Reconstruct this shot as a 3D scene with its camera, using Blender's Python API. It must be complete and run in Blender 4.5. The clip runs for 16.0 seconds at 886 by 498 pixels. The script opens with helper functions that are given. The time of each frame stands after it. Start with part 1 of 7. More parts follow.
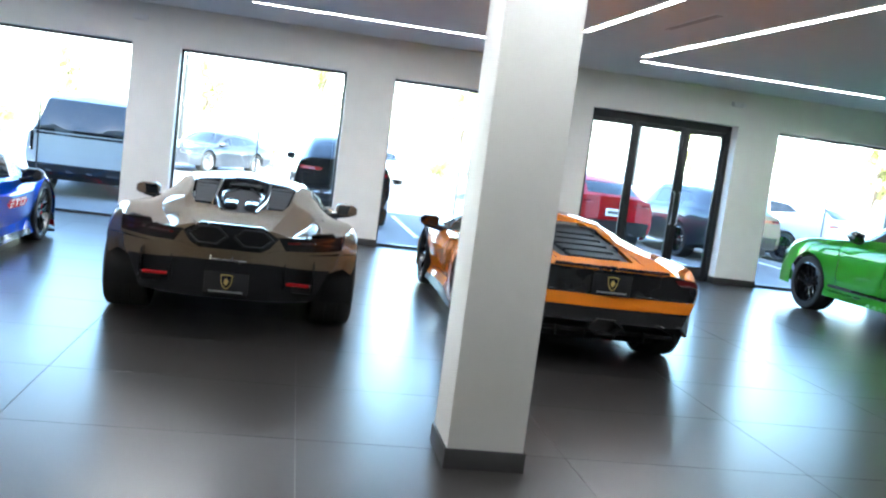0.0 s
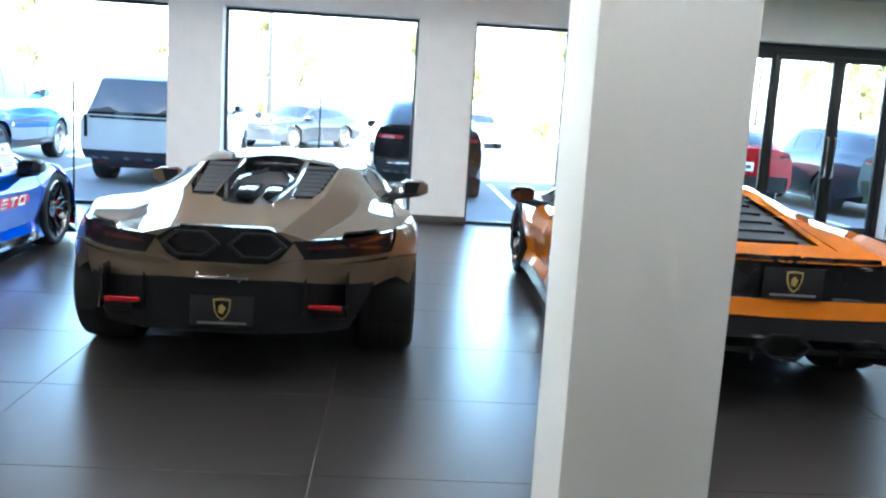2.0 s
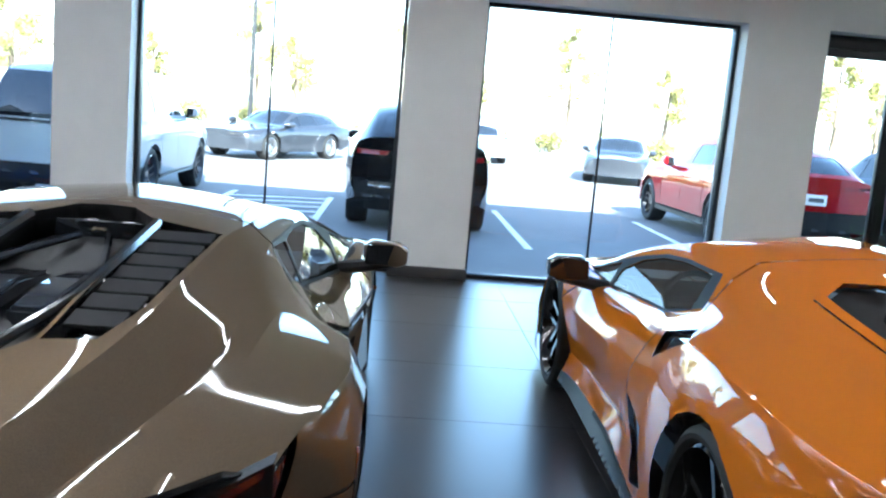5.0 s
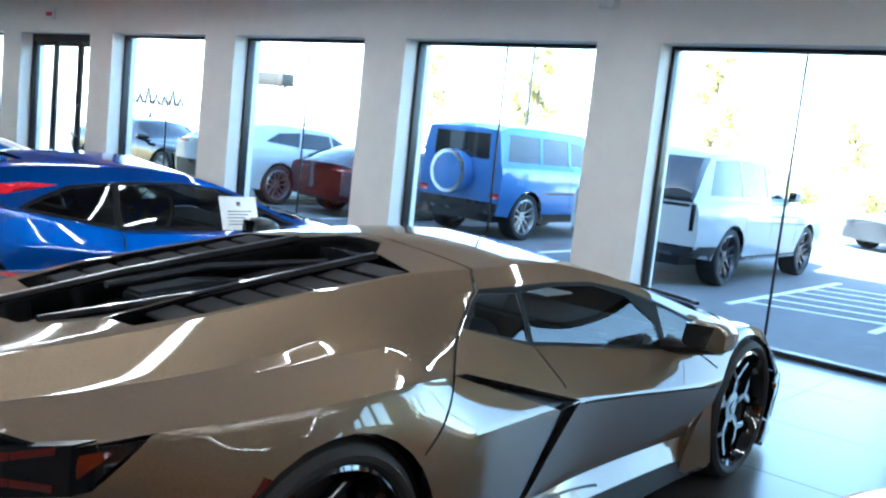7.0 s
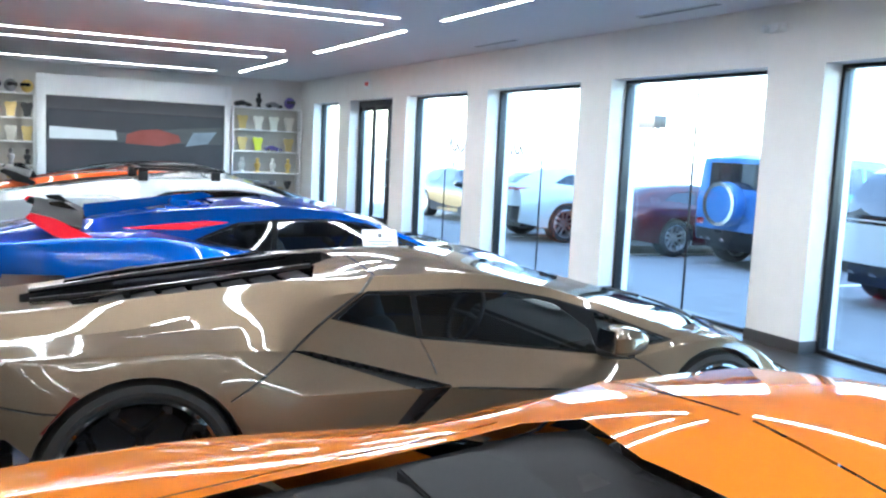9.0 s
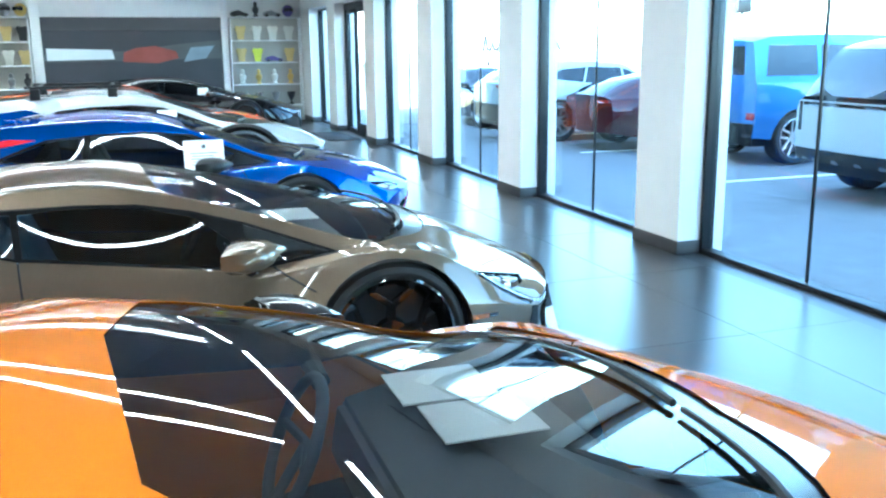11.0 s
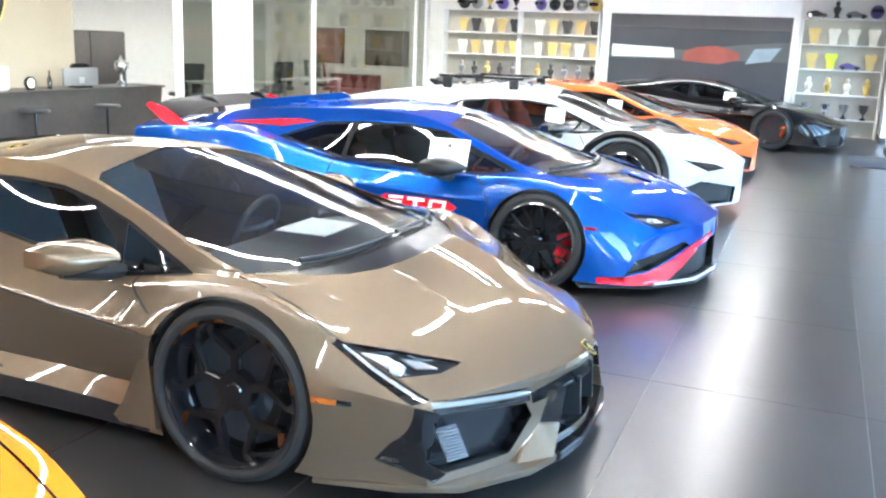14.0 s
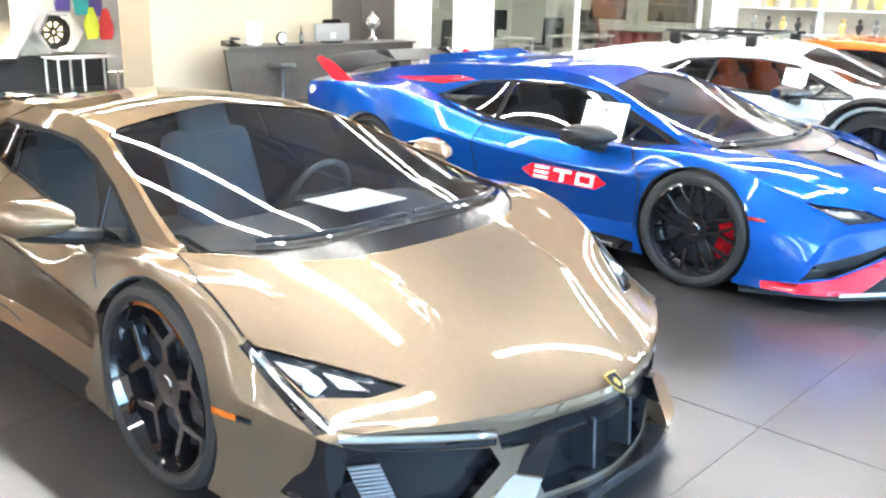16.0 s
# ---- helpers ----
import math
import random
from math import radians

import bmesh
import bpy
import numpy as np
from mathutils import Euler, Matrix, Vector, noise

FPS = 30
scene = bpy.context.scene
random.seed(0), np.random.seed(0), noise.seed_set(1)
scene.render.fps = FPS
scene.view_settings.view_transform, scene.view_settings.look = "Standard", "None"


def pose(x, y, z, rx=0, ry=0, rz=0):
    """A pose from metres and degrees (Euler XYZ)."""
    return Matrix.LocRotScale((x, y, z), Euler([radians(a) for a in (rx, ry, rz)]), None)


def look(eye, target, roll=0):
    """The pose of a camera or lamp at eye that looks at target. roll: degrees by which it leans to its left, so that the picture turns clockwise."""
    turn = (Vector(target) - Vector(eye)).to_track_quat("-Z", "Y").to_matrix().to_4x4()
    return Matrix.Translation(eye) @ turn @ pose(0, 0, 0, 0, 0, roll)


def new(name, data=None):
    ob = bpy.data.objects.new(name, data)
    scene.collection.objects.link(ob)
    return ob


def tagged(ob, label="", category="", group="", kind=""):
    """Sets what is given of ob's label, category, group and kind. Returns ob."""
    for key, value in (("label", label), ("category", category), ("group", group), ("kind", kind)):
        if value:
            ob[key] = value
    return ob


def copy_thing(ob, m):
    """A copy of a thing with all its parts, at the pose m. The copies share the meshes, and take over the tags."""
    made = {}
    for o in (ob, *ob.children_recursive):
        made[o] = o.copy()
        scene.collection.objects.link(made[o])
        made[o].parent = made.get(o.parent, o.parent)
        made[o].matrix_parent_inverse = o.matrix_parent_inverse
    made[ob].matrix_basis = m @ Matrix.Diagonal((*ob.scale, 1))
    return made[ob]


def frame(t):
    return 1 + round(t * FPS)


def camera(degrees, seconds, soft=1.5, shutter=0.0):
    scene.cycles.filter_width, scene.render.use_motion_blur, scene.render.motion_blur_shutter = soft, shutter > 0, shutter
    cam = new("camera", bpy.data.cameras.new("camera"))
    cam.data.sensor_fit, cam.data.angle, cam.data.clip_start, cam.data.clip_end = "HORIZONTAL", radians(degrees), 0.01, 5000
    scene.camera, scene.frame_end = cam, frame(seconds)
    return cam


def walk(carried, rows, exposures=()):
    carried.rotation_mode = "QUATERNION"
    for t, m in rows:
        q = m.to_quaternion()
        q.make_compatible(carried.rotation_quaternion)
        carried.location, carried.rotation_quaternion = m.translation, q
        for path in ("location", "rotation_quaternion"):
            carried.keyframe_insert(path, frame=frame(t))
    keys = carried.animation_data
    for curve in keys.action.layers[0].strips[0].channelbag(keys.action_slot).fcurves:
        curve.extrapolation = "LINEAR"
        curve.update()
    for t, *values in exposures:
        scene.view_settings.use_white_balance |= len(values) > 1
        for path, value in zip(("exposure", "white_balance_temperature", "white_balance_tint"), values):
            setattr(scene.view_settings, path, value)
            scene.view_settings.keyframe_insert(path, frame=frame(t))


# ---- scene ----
cam = camera(52.4, 16.0, soft=2.3)
PATH = [
    (0, (0.432, -6.564, 1.587), (0.778, -4.607, 1.366), 7.4),
    (0.3, (0.499, -6.252, 1.515), (0.886, -4.308, 1.249), 4.9),
    (0.5, (0.589, -6.051, 1.481), (0.952, -4.095, 1.276), 4.2),
    (1, (0.691, -5.543, 1.535), (0.947, -3.566, 1.372), 4.8),
    (1.5, (0.748, -4.981, 1.558), (1.016, -3.013, 1.329), 3.1),
    (2, (0.875, -4.467, 1.523), (0.988, -2.496, 1.201), 3.5),
    (2.5, (0.84, -3.874, 1.406), (0.964, -1.909, 1.059), 8.2),
    (3, (0.825, -3.276, 1.552), (0.951, -1.307, 1.224), 6.5),
    (5.3, (1.176, -1.132, 1.494), (1.284, 0.844, 1.203), 4.6),
    (5.5, (1.327, -1.047, 1.483), (1.212, 0.93, 1.203), 3.8),
    (6, (1.724, -0.824, 1.493), (1.214, 1.093, 1.241), 4.6),
    (6.2, (1.797, -0.844, 1.527), (1.168, 1.037, 1.271), 8.1),
    (6.5, (2.06, -0.703, 1.504), (1.122, 1.043, 1.235), 6.6),
    (7, (2.537, -0.507, 1.515), (1.267, 1.018, 1.265), 6.1),
    (7.5, (3.013, -0.386, 1.537), (1.638, 1.038, 1.252), 6.7),
    (7.8, (3.239, -0.261, 1.59), (1.687, 0.976, 1.34), 6.5),
    (8, (3.424, -0.105, 1.545), (1.776, 1.006, 1.324), 6.4),
    (8.5, (3.902, 0.264, 1.534), (2.199, 1.286, 1.295), 5.7),
    (9, (4.356, 0.608, 1.638), (2.559, 1.457, 1.415), 2.8),
    (9.2, (4.603, 0.599, 1.658), (2.824, 1.459, 1.346), 2.1),
    (11.3, (4.759, 3.166, 1.622), (2.89, 3.715, 1.168), -1.7),
    (11.5, (4.802, 3.451, 1.616), (2.915, 3.923, 1.147), -2.3),
    (12, (4.594, 4.027, 1.572), (2.698, 4.348, 1.024), -1.0),
    (12.5, (4.38, 4.496, 1.628), (2.434, 4.533, 1.167), -1.7),
    (13, (4.149, 4.924, 1.647), (2.227, 4.552, 1.24), -1.1),
    (13.5, (3.831, 5.286, 1.664), (1.959, 4.762, 1.194), 1.4),
    (14, (3.524, 5.627, 1.642), (1.72, 4.891, 1.189), 2.3),
    (14.5, (3.193, 5.788, 1.632), (1.498, 4.836, 1.16), 3.1),
    (15, (2.88, 5.971, 1.623), (1.287, 4.873, 1.119), 2.3),
    (15.5, (2.613, 6.192, 1.646), (1.135, 4.951, 1.121), 1.2),
    (16, (2.308, 6.206, 1.607), (0.887, 4.913, 1.047), 1.5),
]
EXPOSURES = [(0, 4.25, 5800, 6), (1.5, 4.25, 5800, 6), (3, 4.35, 5800, 6), (5.3, 3.5, 5650, 6), (7, 3.75, 5600, 4), (8, 4.2, 5600, 5), (9.2, 4.5, 5750, 6), (11.3, 4.5, 5130, -7), (12.2, 4.65, 5330, -6), (13.5, 5.26, 6200, 7), (14, 5.36, 6300, 9), (16, 5.66, 6600, 9)]
walk(cam, [(t, look(e, a, r)) for t, e, a, r in PATH], EXPOSURES)

# ---- world and light ----
world = bpy.data.worlds.new("sky")
scene.world = world
world.use_nodes = True
wn = world.node_tree.nodes
sky = wn.new("ShaderNodeTexSky")
sky.sky_type, sky.sun_disc = "NISHITA", False
sky.sun_elevation, sky.sun_rotation = radians(33), radians(190)
wn["Background"].inputs["Strength"].default_value = 0.15
world.node_tree.links.new(sky.outputs[0], wn["Background"].inputs["Color"])
sun = new("sun", bpy.data.lights.new("sun", "SUN"))
sun.data.energy, sun.data.angle, sun.data.color = 5.0, radians(0.5), (1, 0.94, 0.85)
sun.matrix_world = look((1.5, -8, 5.4), (0, 0, 0))

LED_POWER = 4.1
GLASS_Y, WALL_Y, CEIL = 7.0, 6.75, 3.05
WEST, EAST, SOUTH = -17.1, 13.0, -9.2
GROUND_Z = -0.12


# ---- materials ----
def material(name, base, rough=0.5, metal=0.0, coat=0.0, var=0.0, scale=8.0, bump=0.0, bump_scale=60.0, emit=0.0, alt=None,
             rough_var=0.0, spec=0.5, alpha=1.0, transmission=0.0, island=0.0):
    m = bpy.data.materials.new(name)
    m.use_nodes = True
    nt = m.node_tree
    b = nt.nodes["Principled BSDF"]
    b.inputs["Base Color"].default_value = (*base, 1)
    b.inputs["Roughness"].default_value, b.inputs["Metallic"].default_value = rough, metal
    b.inputs["Coat Weight"].default_value, b.inputs["Coat Roughness"].default_value = coat, 0.03
    b.inputs["Specular IOR Level"].default_value = spec
    b.inputs["Alpha"].default_value = alpha
    b.inputs["Transmission Weight"].default_value = transmission
    if emit:
        b.inputs["Emission Color"].default_value, b.inputs["Emission Strength"].default_value = (*base, 1), emit
    co = nt.nodes.new("ShaderNodeTexCoord")
    if var or rough_var:
        n1 = nt.nodes.new("ShaderNodeTexNoise")
        n1.inputs["Scale"].default_value, n1.inputs["Detail"].default_value = scale, 6
        n2 = nt.nodes.new("ShaderNodeTexNoise")
        n2.inputs["Scale"].default_value, n2.inputs["Detail"].default_value = scale * 0.12, 3
        for n in (n1, n2):
            nt.links.new(co.outputs["Object"], n.inputs["Vector"])
        add = nt.nodes.new("ShaderNodeMath")
        add.operation = "ADD"
        nt.links.new(n1.outputs["Fac"], add.inputs[0])
        nt.links.new(n2.outputs["Fac"], add.inputs[1])
        ramp = nt.nodes.new("ShaderNodeMapRange")
        ramp.inputs["From Min"].default_value, ramp.inputs["From Max"].default_value = 0.6, 1.4
        nt.links.new(add.outputs[0], ramp.inputs["Value"])
        if var:
            mix = nt.nodes.new("ShaderNodeMix")
            mix.data_type = "RGBA"
            other = alt or tuple(min(1, c * (1 + var)) for c in base)
            mix.inputs["A"].default_value = (*[c * (1 - var) for c in base], 1)
            mix.inputs["B"].default_value = (*other, 1)
            nt.links.new(ramp.outputs[0], mix.inputs["Factor"])
            out = mix.outputs["Result"]
            if island:
                info = nt.nodes.new("ShaderNodeObjectInfo")
                hsv = nt.nodes.new("ShaderNodeHueSaturation")
                mr = nt.nodes.new("ShaderNodeMapRange")
                mr.inputs["To Min"].default_value, mr.inputs["To Max"].default_value = 1 - island, 1 + island
                nt.links.new(info.outputs["Random"], mr.inputs["Value"])
                nt.links.new(mr.outputs[0], hsv.inputs["Value"])
                nt.links.new(out, hsv.inputs["Color"])
                out = hsv.outputs[0]
            nt.links.new(out, b.inputs["Base Color"])
        if rough_var:
            mr = nt.nodes.new("ShaderNodeMapRange")
            mr.inputs["To Min"].default_value, mr.inputs["To Max"].default_value = rough - rough_var, rough + rough_var
            nt.links.new(ramp.outputs[0], mr.inputs["Value"])
            nt.links.new(mr.outputs[0], b.inputs["Roughness"])
    if bump:
        n3 = nt.nodes.new("ShaderNodeTexNoise")
        n3.inputs["Scale"].default_value, n3.inputs["Detail"].default_value = bump_scale, 8
        nt.links.new(co.outputs["Object"], n3.inputs["Vector"])
        bp = nt.nodes.new("ShaderNodeBump")
        bp.inputs["Strength"].default_value, bp.inputs["Distance"].default_value = bump, 0.01
        nt.links.new(n3.outputs["Fac"], bp.inputs["Height"])
        nt.links.new(bp.outputs[0], b.inputs["Normal"])
    return m


def paint(name, base, metal=0.6, rough=0.28, flake=0.0):
    """Car paint: a metallic or plain base under clear coat, with fine flakes and faint orange peel."""
    m = material(name, base, rough, metal, coat=1.0, spec=0.0)
    nt = m.node_tree
    b = nt.nodes["Principled BSDF"]
    b.inputs["Specular Tint"].default_value = (*[min(1, 0.15 + c * 2) for c in base], 1)
    co = nt.nodes.new("ShaderNodeTexCoord")
    if flake:
        v = nt.nodes.new("ShaderNodeTexVoronoi")
        v.inputs["Scale"].default_value = 900
        nt.links.new(co.outputs["Object"], v.inputs["Vector"])
        hsv = nt.nodes.new("ShaderNodeMix")
        hsv.data_type = "RGBA"
        hsv.inputs["A"].default_value = (*[c * (1 - flake) for c in base], 1)
        hsv.inputs["B"].default_value = (*[min(1, c * (1 + flake)) for c in base], 1)
        nt.links.new(v.outputs["Color"], hsv.inputs["Factor"])
        nt.links.new(hsv.outputs["Result"], b.inputs["Base Color"])
    n = nt.nodes.new("ShaderNodeTexNoise")
    n.inputs["Scale"].default_value, n.inputs["Detail"].default_value = 3.0, 2
    nt.links.new(co.outputs["Object"], n.inputs["Vector"])
    bp = nt.nodes.new("ShaderNodeBump")
    bp.inputs["Strength"].default_value, bp.inputs["Distance"].default_value = 0.012, 0.02
    nt.links.new(n.outputs["Fac"], bp.inputs["Height"])
    nt.links.new(bp.outputs[0], b.inputs["Coat Normal"])
    return m


def clear_glass(name, tint=(1, 1, 1), through_it=0.9, rough=0.0, base_gloss=0.03):
    """Thin pane: mostly see-through, with a mirror gloss that grows at grazing angles."""
    m = bpy.data.materials.new(name)
    m.use_nodes = True
    nt = m.node_tree
    nt.nodes.remove(nt.nodes["Principled BSDF"])
    t = nt.nodes.new("ShaderNodeBsdfTransparent")
    t.inputs["Color"].default_value = (*[c * through_it for c in tint], 1)
    g = nt.nodes.new("ShaderNodeBsdfGlossy")
    g.inputs["Roughness"].default_value = rough
    lw = nt.nodes.new("ShaderNodeLayerWeight")
    lw.inputs["Blend"].default_value = 0.5
    p5 = nt.nodes.new("ShaderNodeMath")
    p5.operation = "POWER"
    p5.inputs[1].default_value = 5.0
    nt.links.new(lw.outputs["Facing"], p5.inputs[0])
    f = nt.nodes.new("ShaderNodeMapRange")
    f.inputs["To Min"].default_value, f.inputs["To Max"].default_value = base_gloss, 0.6
    nt.links.new(p5.outputs[0], f.inputs["Value"])
    mx = nt.nodes.new("ShaderNodeMixShader")
    nt.links.new(f.outputs[0], mx.inputs[0])
    nt.links.new(t.outputs[0], mx.inputs[1])
    nt.links.new(g.outputs[0], mx.inputs[2])
    nt.links.new(mx.outputs[0], nt.nodes["Material Output"].inputs["Surface"])
    return m


M = dict(
    wall=material("white wall paint", (0.80, 0.79, 0.76), 0.6, var=0.04, scale=5, bump=0.06, bump_scale=180),
    column=material("column paint", (0.78, 0.76, 0.715), 0.55, var=0.03, scale=4, bump=0.05, bump_scale=160),
    beige=material("warm plaster wall", (0.42, 0.37, 0.29), 0.6, var=0.05, scale=3, bump=0.05, bump_scale=120),
    ceiling=material("ceiling paint", (0.70, 0.70, 0.71), 0.8, var=0.02, scale=3),
    tile=material("dark porcelain tile", (0.031, 0.028, 0.026), 0.28, var=0.16, scale=2.2, island=0.06, spec=0.42),
    grout=material("tile grout", (0.20, 0.185, 0.17), 0.8, var=0.1, scale=30),
    base=material("baseboard tile", (0.05, 0.048, 0.047), 0.4, var=0.1, scale=9),
    frame=material("dark bronze aluminium", (0.028, 0.028, 0.03), 0.38, 0.5, var=0.1, scale=20),
    glass=clear_glass("window glass", (0.96, 1.0, 0.99), 0.93),
    office_glass=clear_glass("tinted partition glass", (0.80, 0.82, 0.76), 0.80, base_gloss=0.10),
    led=material("led strip", (1, 0.98, 0.95), 0.5, emit=LED_POWER),
    black=material("gloss black", (0.010, 0.010, 0.011), 0.09, coat=0.5, var=0.1, scale=5),
    carbon=material("dark satin plastic", (0.013, 0.013, 0.014), 0.42, var=0.2, scale=40, spec=0.25),
    matte=material("matt dark grille", (0.010, 0.010, 0.011), 0.5, var=0.15, scale=20, spec=0.06),
    trim=material("dark gloss trim", (0.008, 0.008, 0.009), 0.22, var=0.1, scale=8, spec=0.3),
    rubber=material("tyre rubber", (0.011, 0.011, 0.011), 0.75, var=0.2, scale=40, bump=0.1, bump_scale=220),
    chrome=material("polished metal", (0.75, 0.75, 0.76), 0.12, 1.0),
    steel=material("brushed steel", (0.45, 0.45, 0.46), 0.35, 1.0, var=0.1, scale=30),
    carglass=clear_glass("tinted car glass", (0.58, 0.62, 0.64), 0.36, base_gloss=0.06),
    windscreen=clear_glass("windscreen glass", (0.84, 0.88, 0.88), 0.72, base_gloss=0.16),
    darkglass=material("privacy glass", (0.01, 0.012, 0.015), 0.04, spec=0.6),
    smoked=material("smoked red lamp", (0.07, 0.006, 0.006), 0.12, coat=0.8),
    red=material("red lens", (0.24, 0.008, 0.010), 0.15, coat=0.6),
    daylamp=material("clear daytime lamp lens", (0.40, 0.42, 0.44), 0.16, 0.5, coat=1.0),
    silver_slat=material("pale grey grille plastic", (0.13, 0.137, 0.15), 0.45),
    rim=material("gloss black rim lacquer", (0.006, 0.006, 0.007), 0.06, coat=1.0, var=0.1, scale=5),
    amber=material("amber lens", (0.40, 0.10, 0.015), 0.2, coat=0.6),
    lens=material("clear lamp lens", (0.55, 0.57, 0.6), 0.1, 0.3, coat=1.0),
    lamp=material("dark reflector lens", (0.24, 0.25, 0.27), 0.30, 0.7, coat=1.0),
    white=material("white card", (0.85, 0.85, 0.84), 0.5, var=0.02),
    ink=material("printed ink", (0.08, 0.08, 0.09), 0.6),
    leather=material("dark leather", (0.05, 0.055, 0.06), 0.5, var=0.15, scale=40, bump=0.1, bump_scale=200),
    blueleather=material("grey blue leather", (0.10, 0.14, 0.19), 0.5, var=0.15, scale=40, bump=0.1, bump_scale=200),
    asphalt=material("asphalt", (0.13, 0.13, 0.135), 0.85, var=0.25, scale=30, bump=0.3, bump_scale=120),
    line=material("road paint", (0.7, 0.7, 0.68), 0.7, var=0.1, scale=20),
    stone=material("pale concrete", (0.4, 0.39, 0.37), 0.8, var=0.12, scale=4, bump=0.1),
    leaf=material("foliage", (0.20, 0.19, 0.06), 0.7, var=0.4, scale=3),
    bark=material("bark", (0.12, 0.09, 0.06), 0.9, var=0.3, scale=20, bump=0.4),
    wood=material("dark stained desk veneer", (0.055, 0.048, 0.044), 0.45, var=0.25, scale=12, bump=0.05),
    gold=material("gold metal", (0.75, 0.55, 0.18), 0.3, 0.9, var=0.1, scale=10),
    gold_paint=paint("bronze gold metallic paint", (0.142, 0.107, 0.073), 0.55, 0.38, 0.35),
    orange_paint=paint("orange metallic paint", (0.60, 0.165, 0.010), 0.0, 0.45, 0.1),
    orange2_paint=paint("deep orange paint", (0.85, 0.14, 0.03), 0.1, 0.3),
    blue_paint=paint("electric blue metallic paint", (0.004, 0.068, 0.32), 0.68, 0.35, 0.3),
    white_paint=paint("white paint", (0.40, 0.425, 0.44), 0.0, 0.3),
    black_paint=paint("black paint", (0.005, 0.005, 0.006), 0.0, 0.25),
    green_paint=paint("bright green paint", (0.05, 0.26, 0.025), 0.2, 0.3),
    red_paint=paint("red paint", (0.32, 0.008, 0.012), 0.3, 0.3),
    maroon_paint=paint("dark red metallic paint", (0.05, 0.006, 0.009), 0.4, 0.3),
    red_trim=paint("red trim paint", (0.75, 0.015, 0.03), 0.0, 0.3),
    grey_paint=paint("dark grey metallic paint", (0.05, 0.055, 0.065), 0.6, 0.3),
    suv_blue=paint("clear blue paint", (0.055, 0.15, 0.37), 0.3, 0.3),
)


# ---- mesh helpers ----
def mesh_of(bm, name, mat, angle=28.0):
    """Turns a bmesh into mesh data with edges sharper than the angle left hard."""
    limit = radians(angle)
    for f in bm.faces:
        f.smooth = True
    for e in bm.edges:
        if len(e.link_faces) == 2 and e.calc_face_angle(0.0) > limit:
            e.smooth = False
    me = bpy.data.meshes.new(name)
    bm.to_mesh(me)
    bm.free()
    for m in (mat if isinstance(mat, (list, tuple)) else [mat]):
        me.materials.append(m)
    return me


def part(name, bm, mat, parent=None, label="", angle=28.0, at=None):
    ob = new(name, mesh_of(bm, name, mat, angle))
    if parent is not None:
        ob.parent = parent
    if at is not None:
        ob.matrix_basis = at
    if label:
        tagged(ob, label)
    return ob


def thing(name, m, label, category, group="", kind=""):
    ob = new(name)
    ob.empty_display_size = 0.1
    ob.matrix_basis = m
    return tagged(ob, label, category, group, kind)


def add_box(bm, x0, y0, z0, x1, y1, z1, bevel=0.0, m=None):
    r = bmesh.ops.create_cube(bm, size=1.0)
    v = r["verts"]
    bmesh.ops.transform(bm, verts=v, matrix=Matrix.Translation(((x0 + x1) / 2, (y0 + y1) / 2, (z0 + z1) / 2)) @ Matrix.Diagonal((abs(x1 - x0), abs(y1 - y0), abs(z1 - z0), 1)))
    if bevel:
        edges = list({e for q in v for e in q.link_edges})
        r2 = bmesh.ops.bevel(bm, geom=edges, offset=bevel, segments=2, affect="EDGES", profile=0.5)
        v = list({q for f in r2["faces"] for q in f.verts} | {q for q in v if q.is_valid})
    if m is not None:
        bmesh.ops.transform(bm, verts=v, matrix=m)
    return v


def box(x0, y0, z0, x1, y1, z1, bevel=0.0):
    bm = bmesh.new()
    add_box(bm, x0, y0, z0, x1, y1, z1, bevel)
    return bm


def prism(points, axis, a, b, bevel=0.0):
    """A polygon in the plane across axis (0, 1 or 2), extruded from a to b along it."""
    bm = bmesh.new()
    add_prism(bm, points, axis, a, b)
    if bevel:
        bmesh.ops.bevel(bm, geom=bm.edges[:], offset=bevel, segments=2, affect="EDGES")
    return bm


def add_prism(bm, points, axis, a, b):
    def put(p, d):
        c = list(p)
        c.insert(axis, d)
        return bm.verts.new(c)
    lo, hi = [put(p, a) for p in points], [put(p, b) for p in points]
    fs = [bm.faces.new(lo), bm.faces.new(hi)]
    n = len(points)
    for i in range(n):
        fs.append(bm.faces.new((lo[i], lo[(i + 1) % n], hi[(i + 1) % n], hi[i])))
    bmesh.ops.recalc_face_normals(bm, faces=fs)
    return lo + hi


def lathe(profile, steps=32, axis="x", closed=False):
    """Turns a profile of (radius, offset) round an axis."""
    bm = bmesh.new()
    add_lathe(bm, profile, steps, axis, closed)
    return bm


def add_lathe(bm, profile, steps=32, axis="x", closed=False, m=None):
    rings = []
    for k in range(steps):
        a = 2 * math.pi * k / steps
        c, s = math.cos(a), math.sin(a)
        ring = []
        for r, o in profile:
            p = Vector((o, r * c, r * s)) if axis == "x" else Vector((r * c, r * s, o)) if axis == "z" else Vector((r * s, o, r * c))
            ring.append(bm.verts.new(m @ p if m else p))
        rings.append(ring)
    fs = []
    n = len(profile)
    for k in range(steps):
        p, q = rings[k], rings[(k + 1) % steps]
        for i in range(n if closed else n - 1):
            j = (i + 1) % n
            fs.append(bm.faces.new((p[i], p[j], q[j], q[i])))
    bmesh.ops.recalc_face_normals(bm, faces=fs)
    return fs


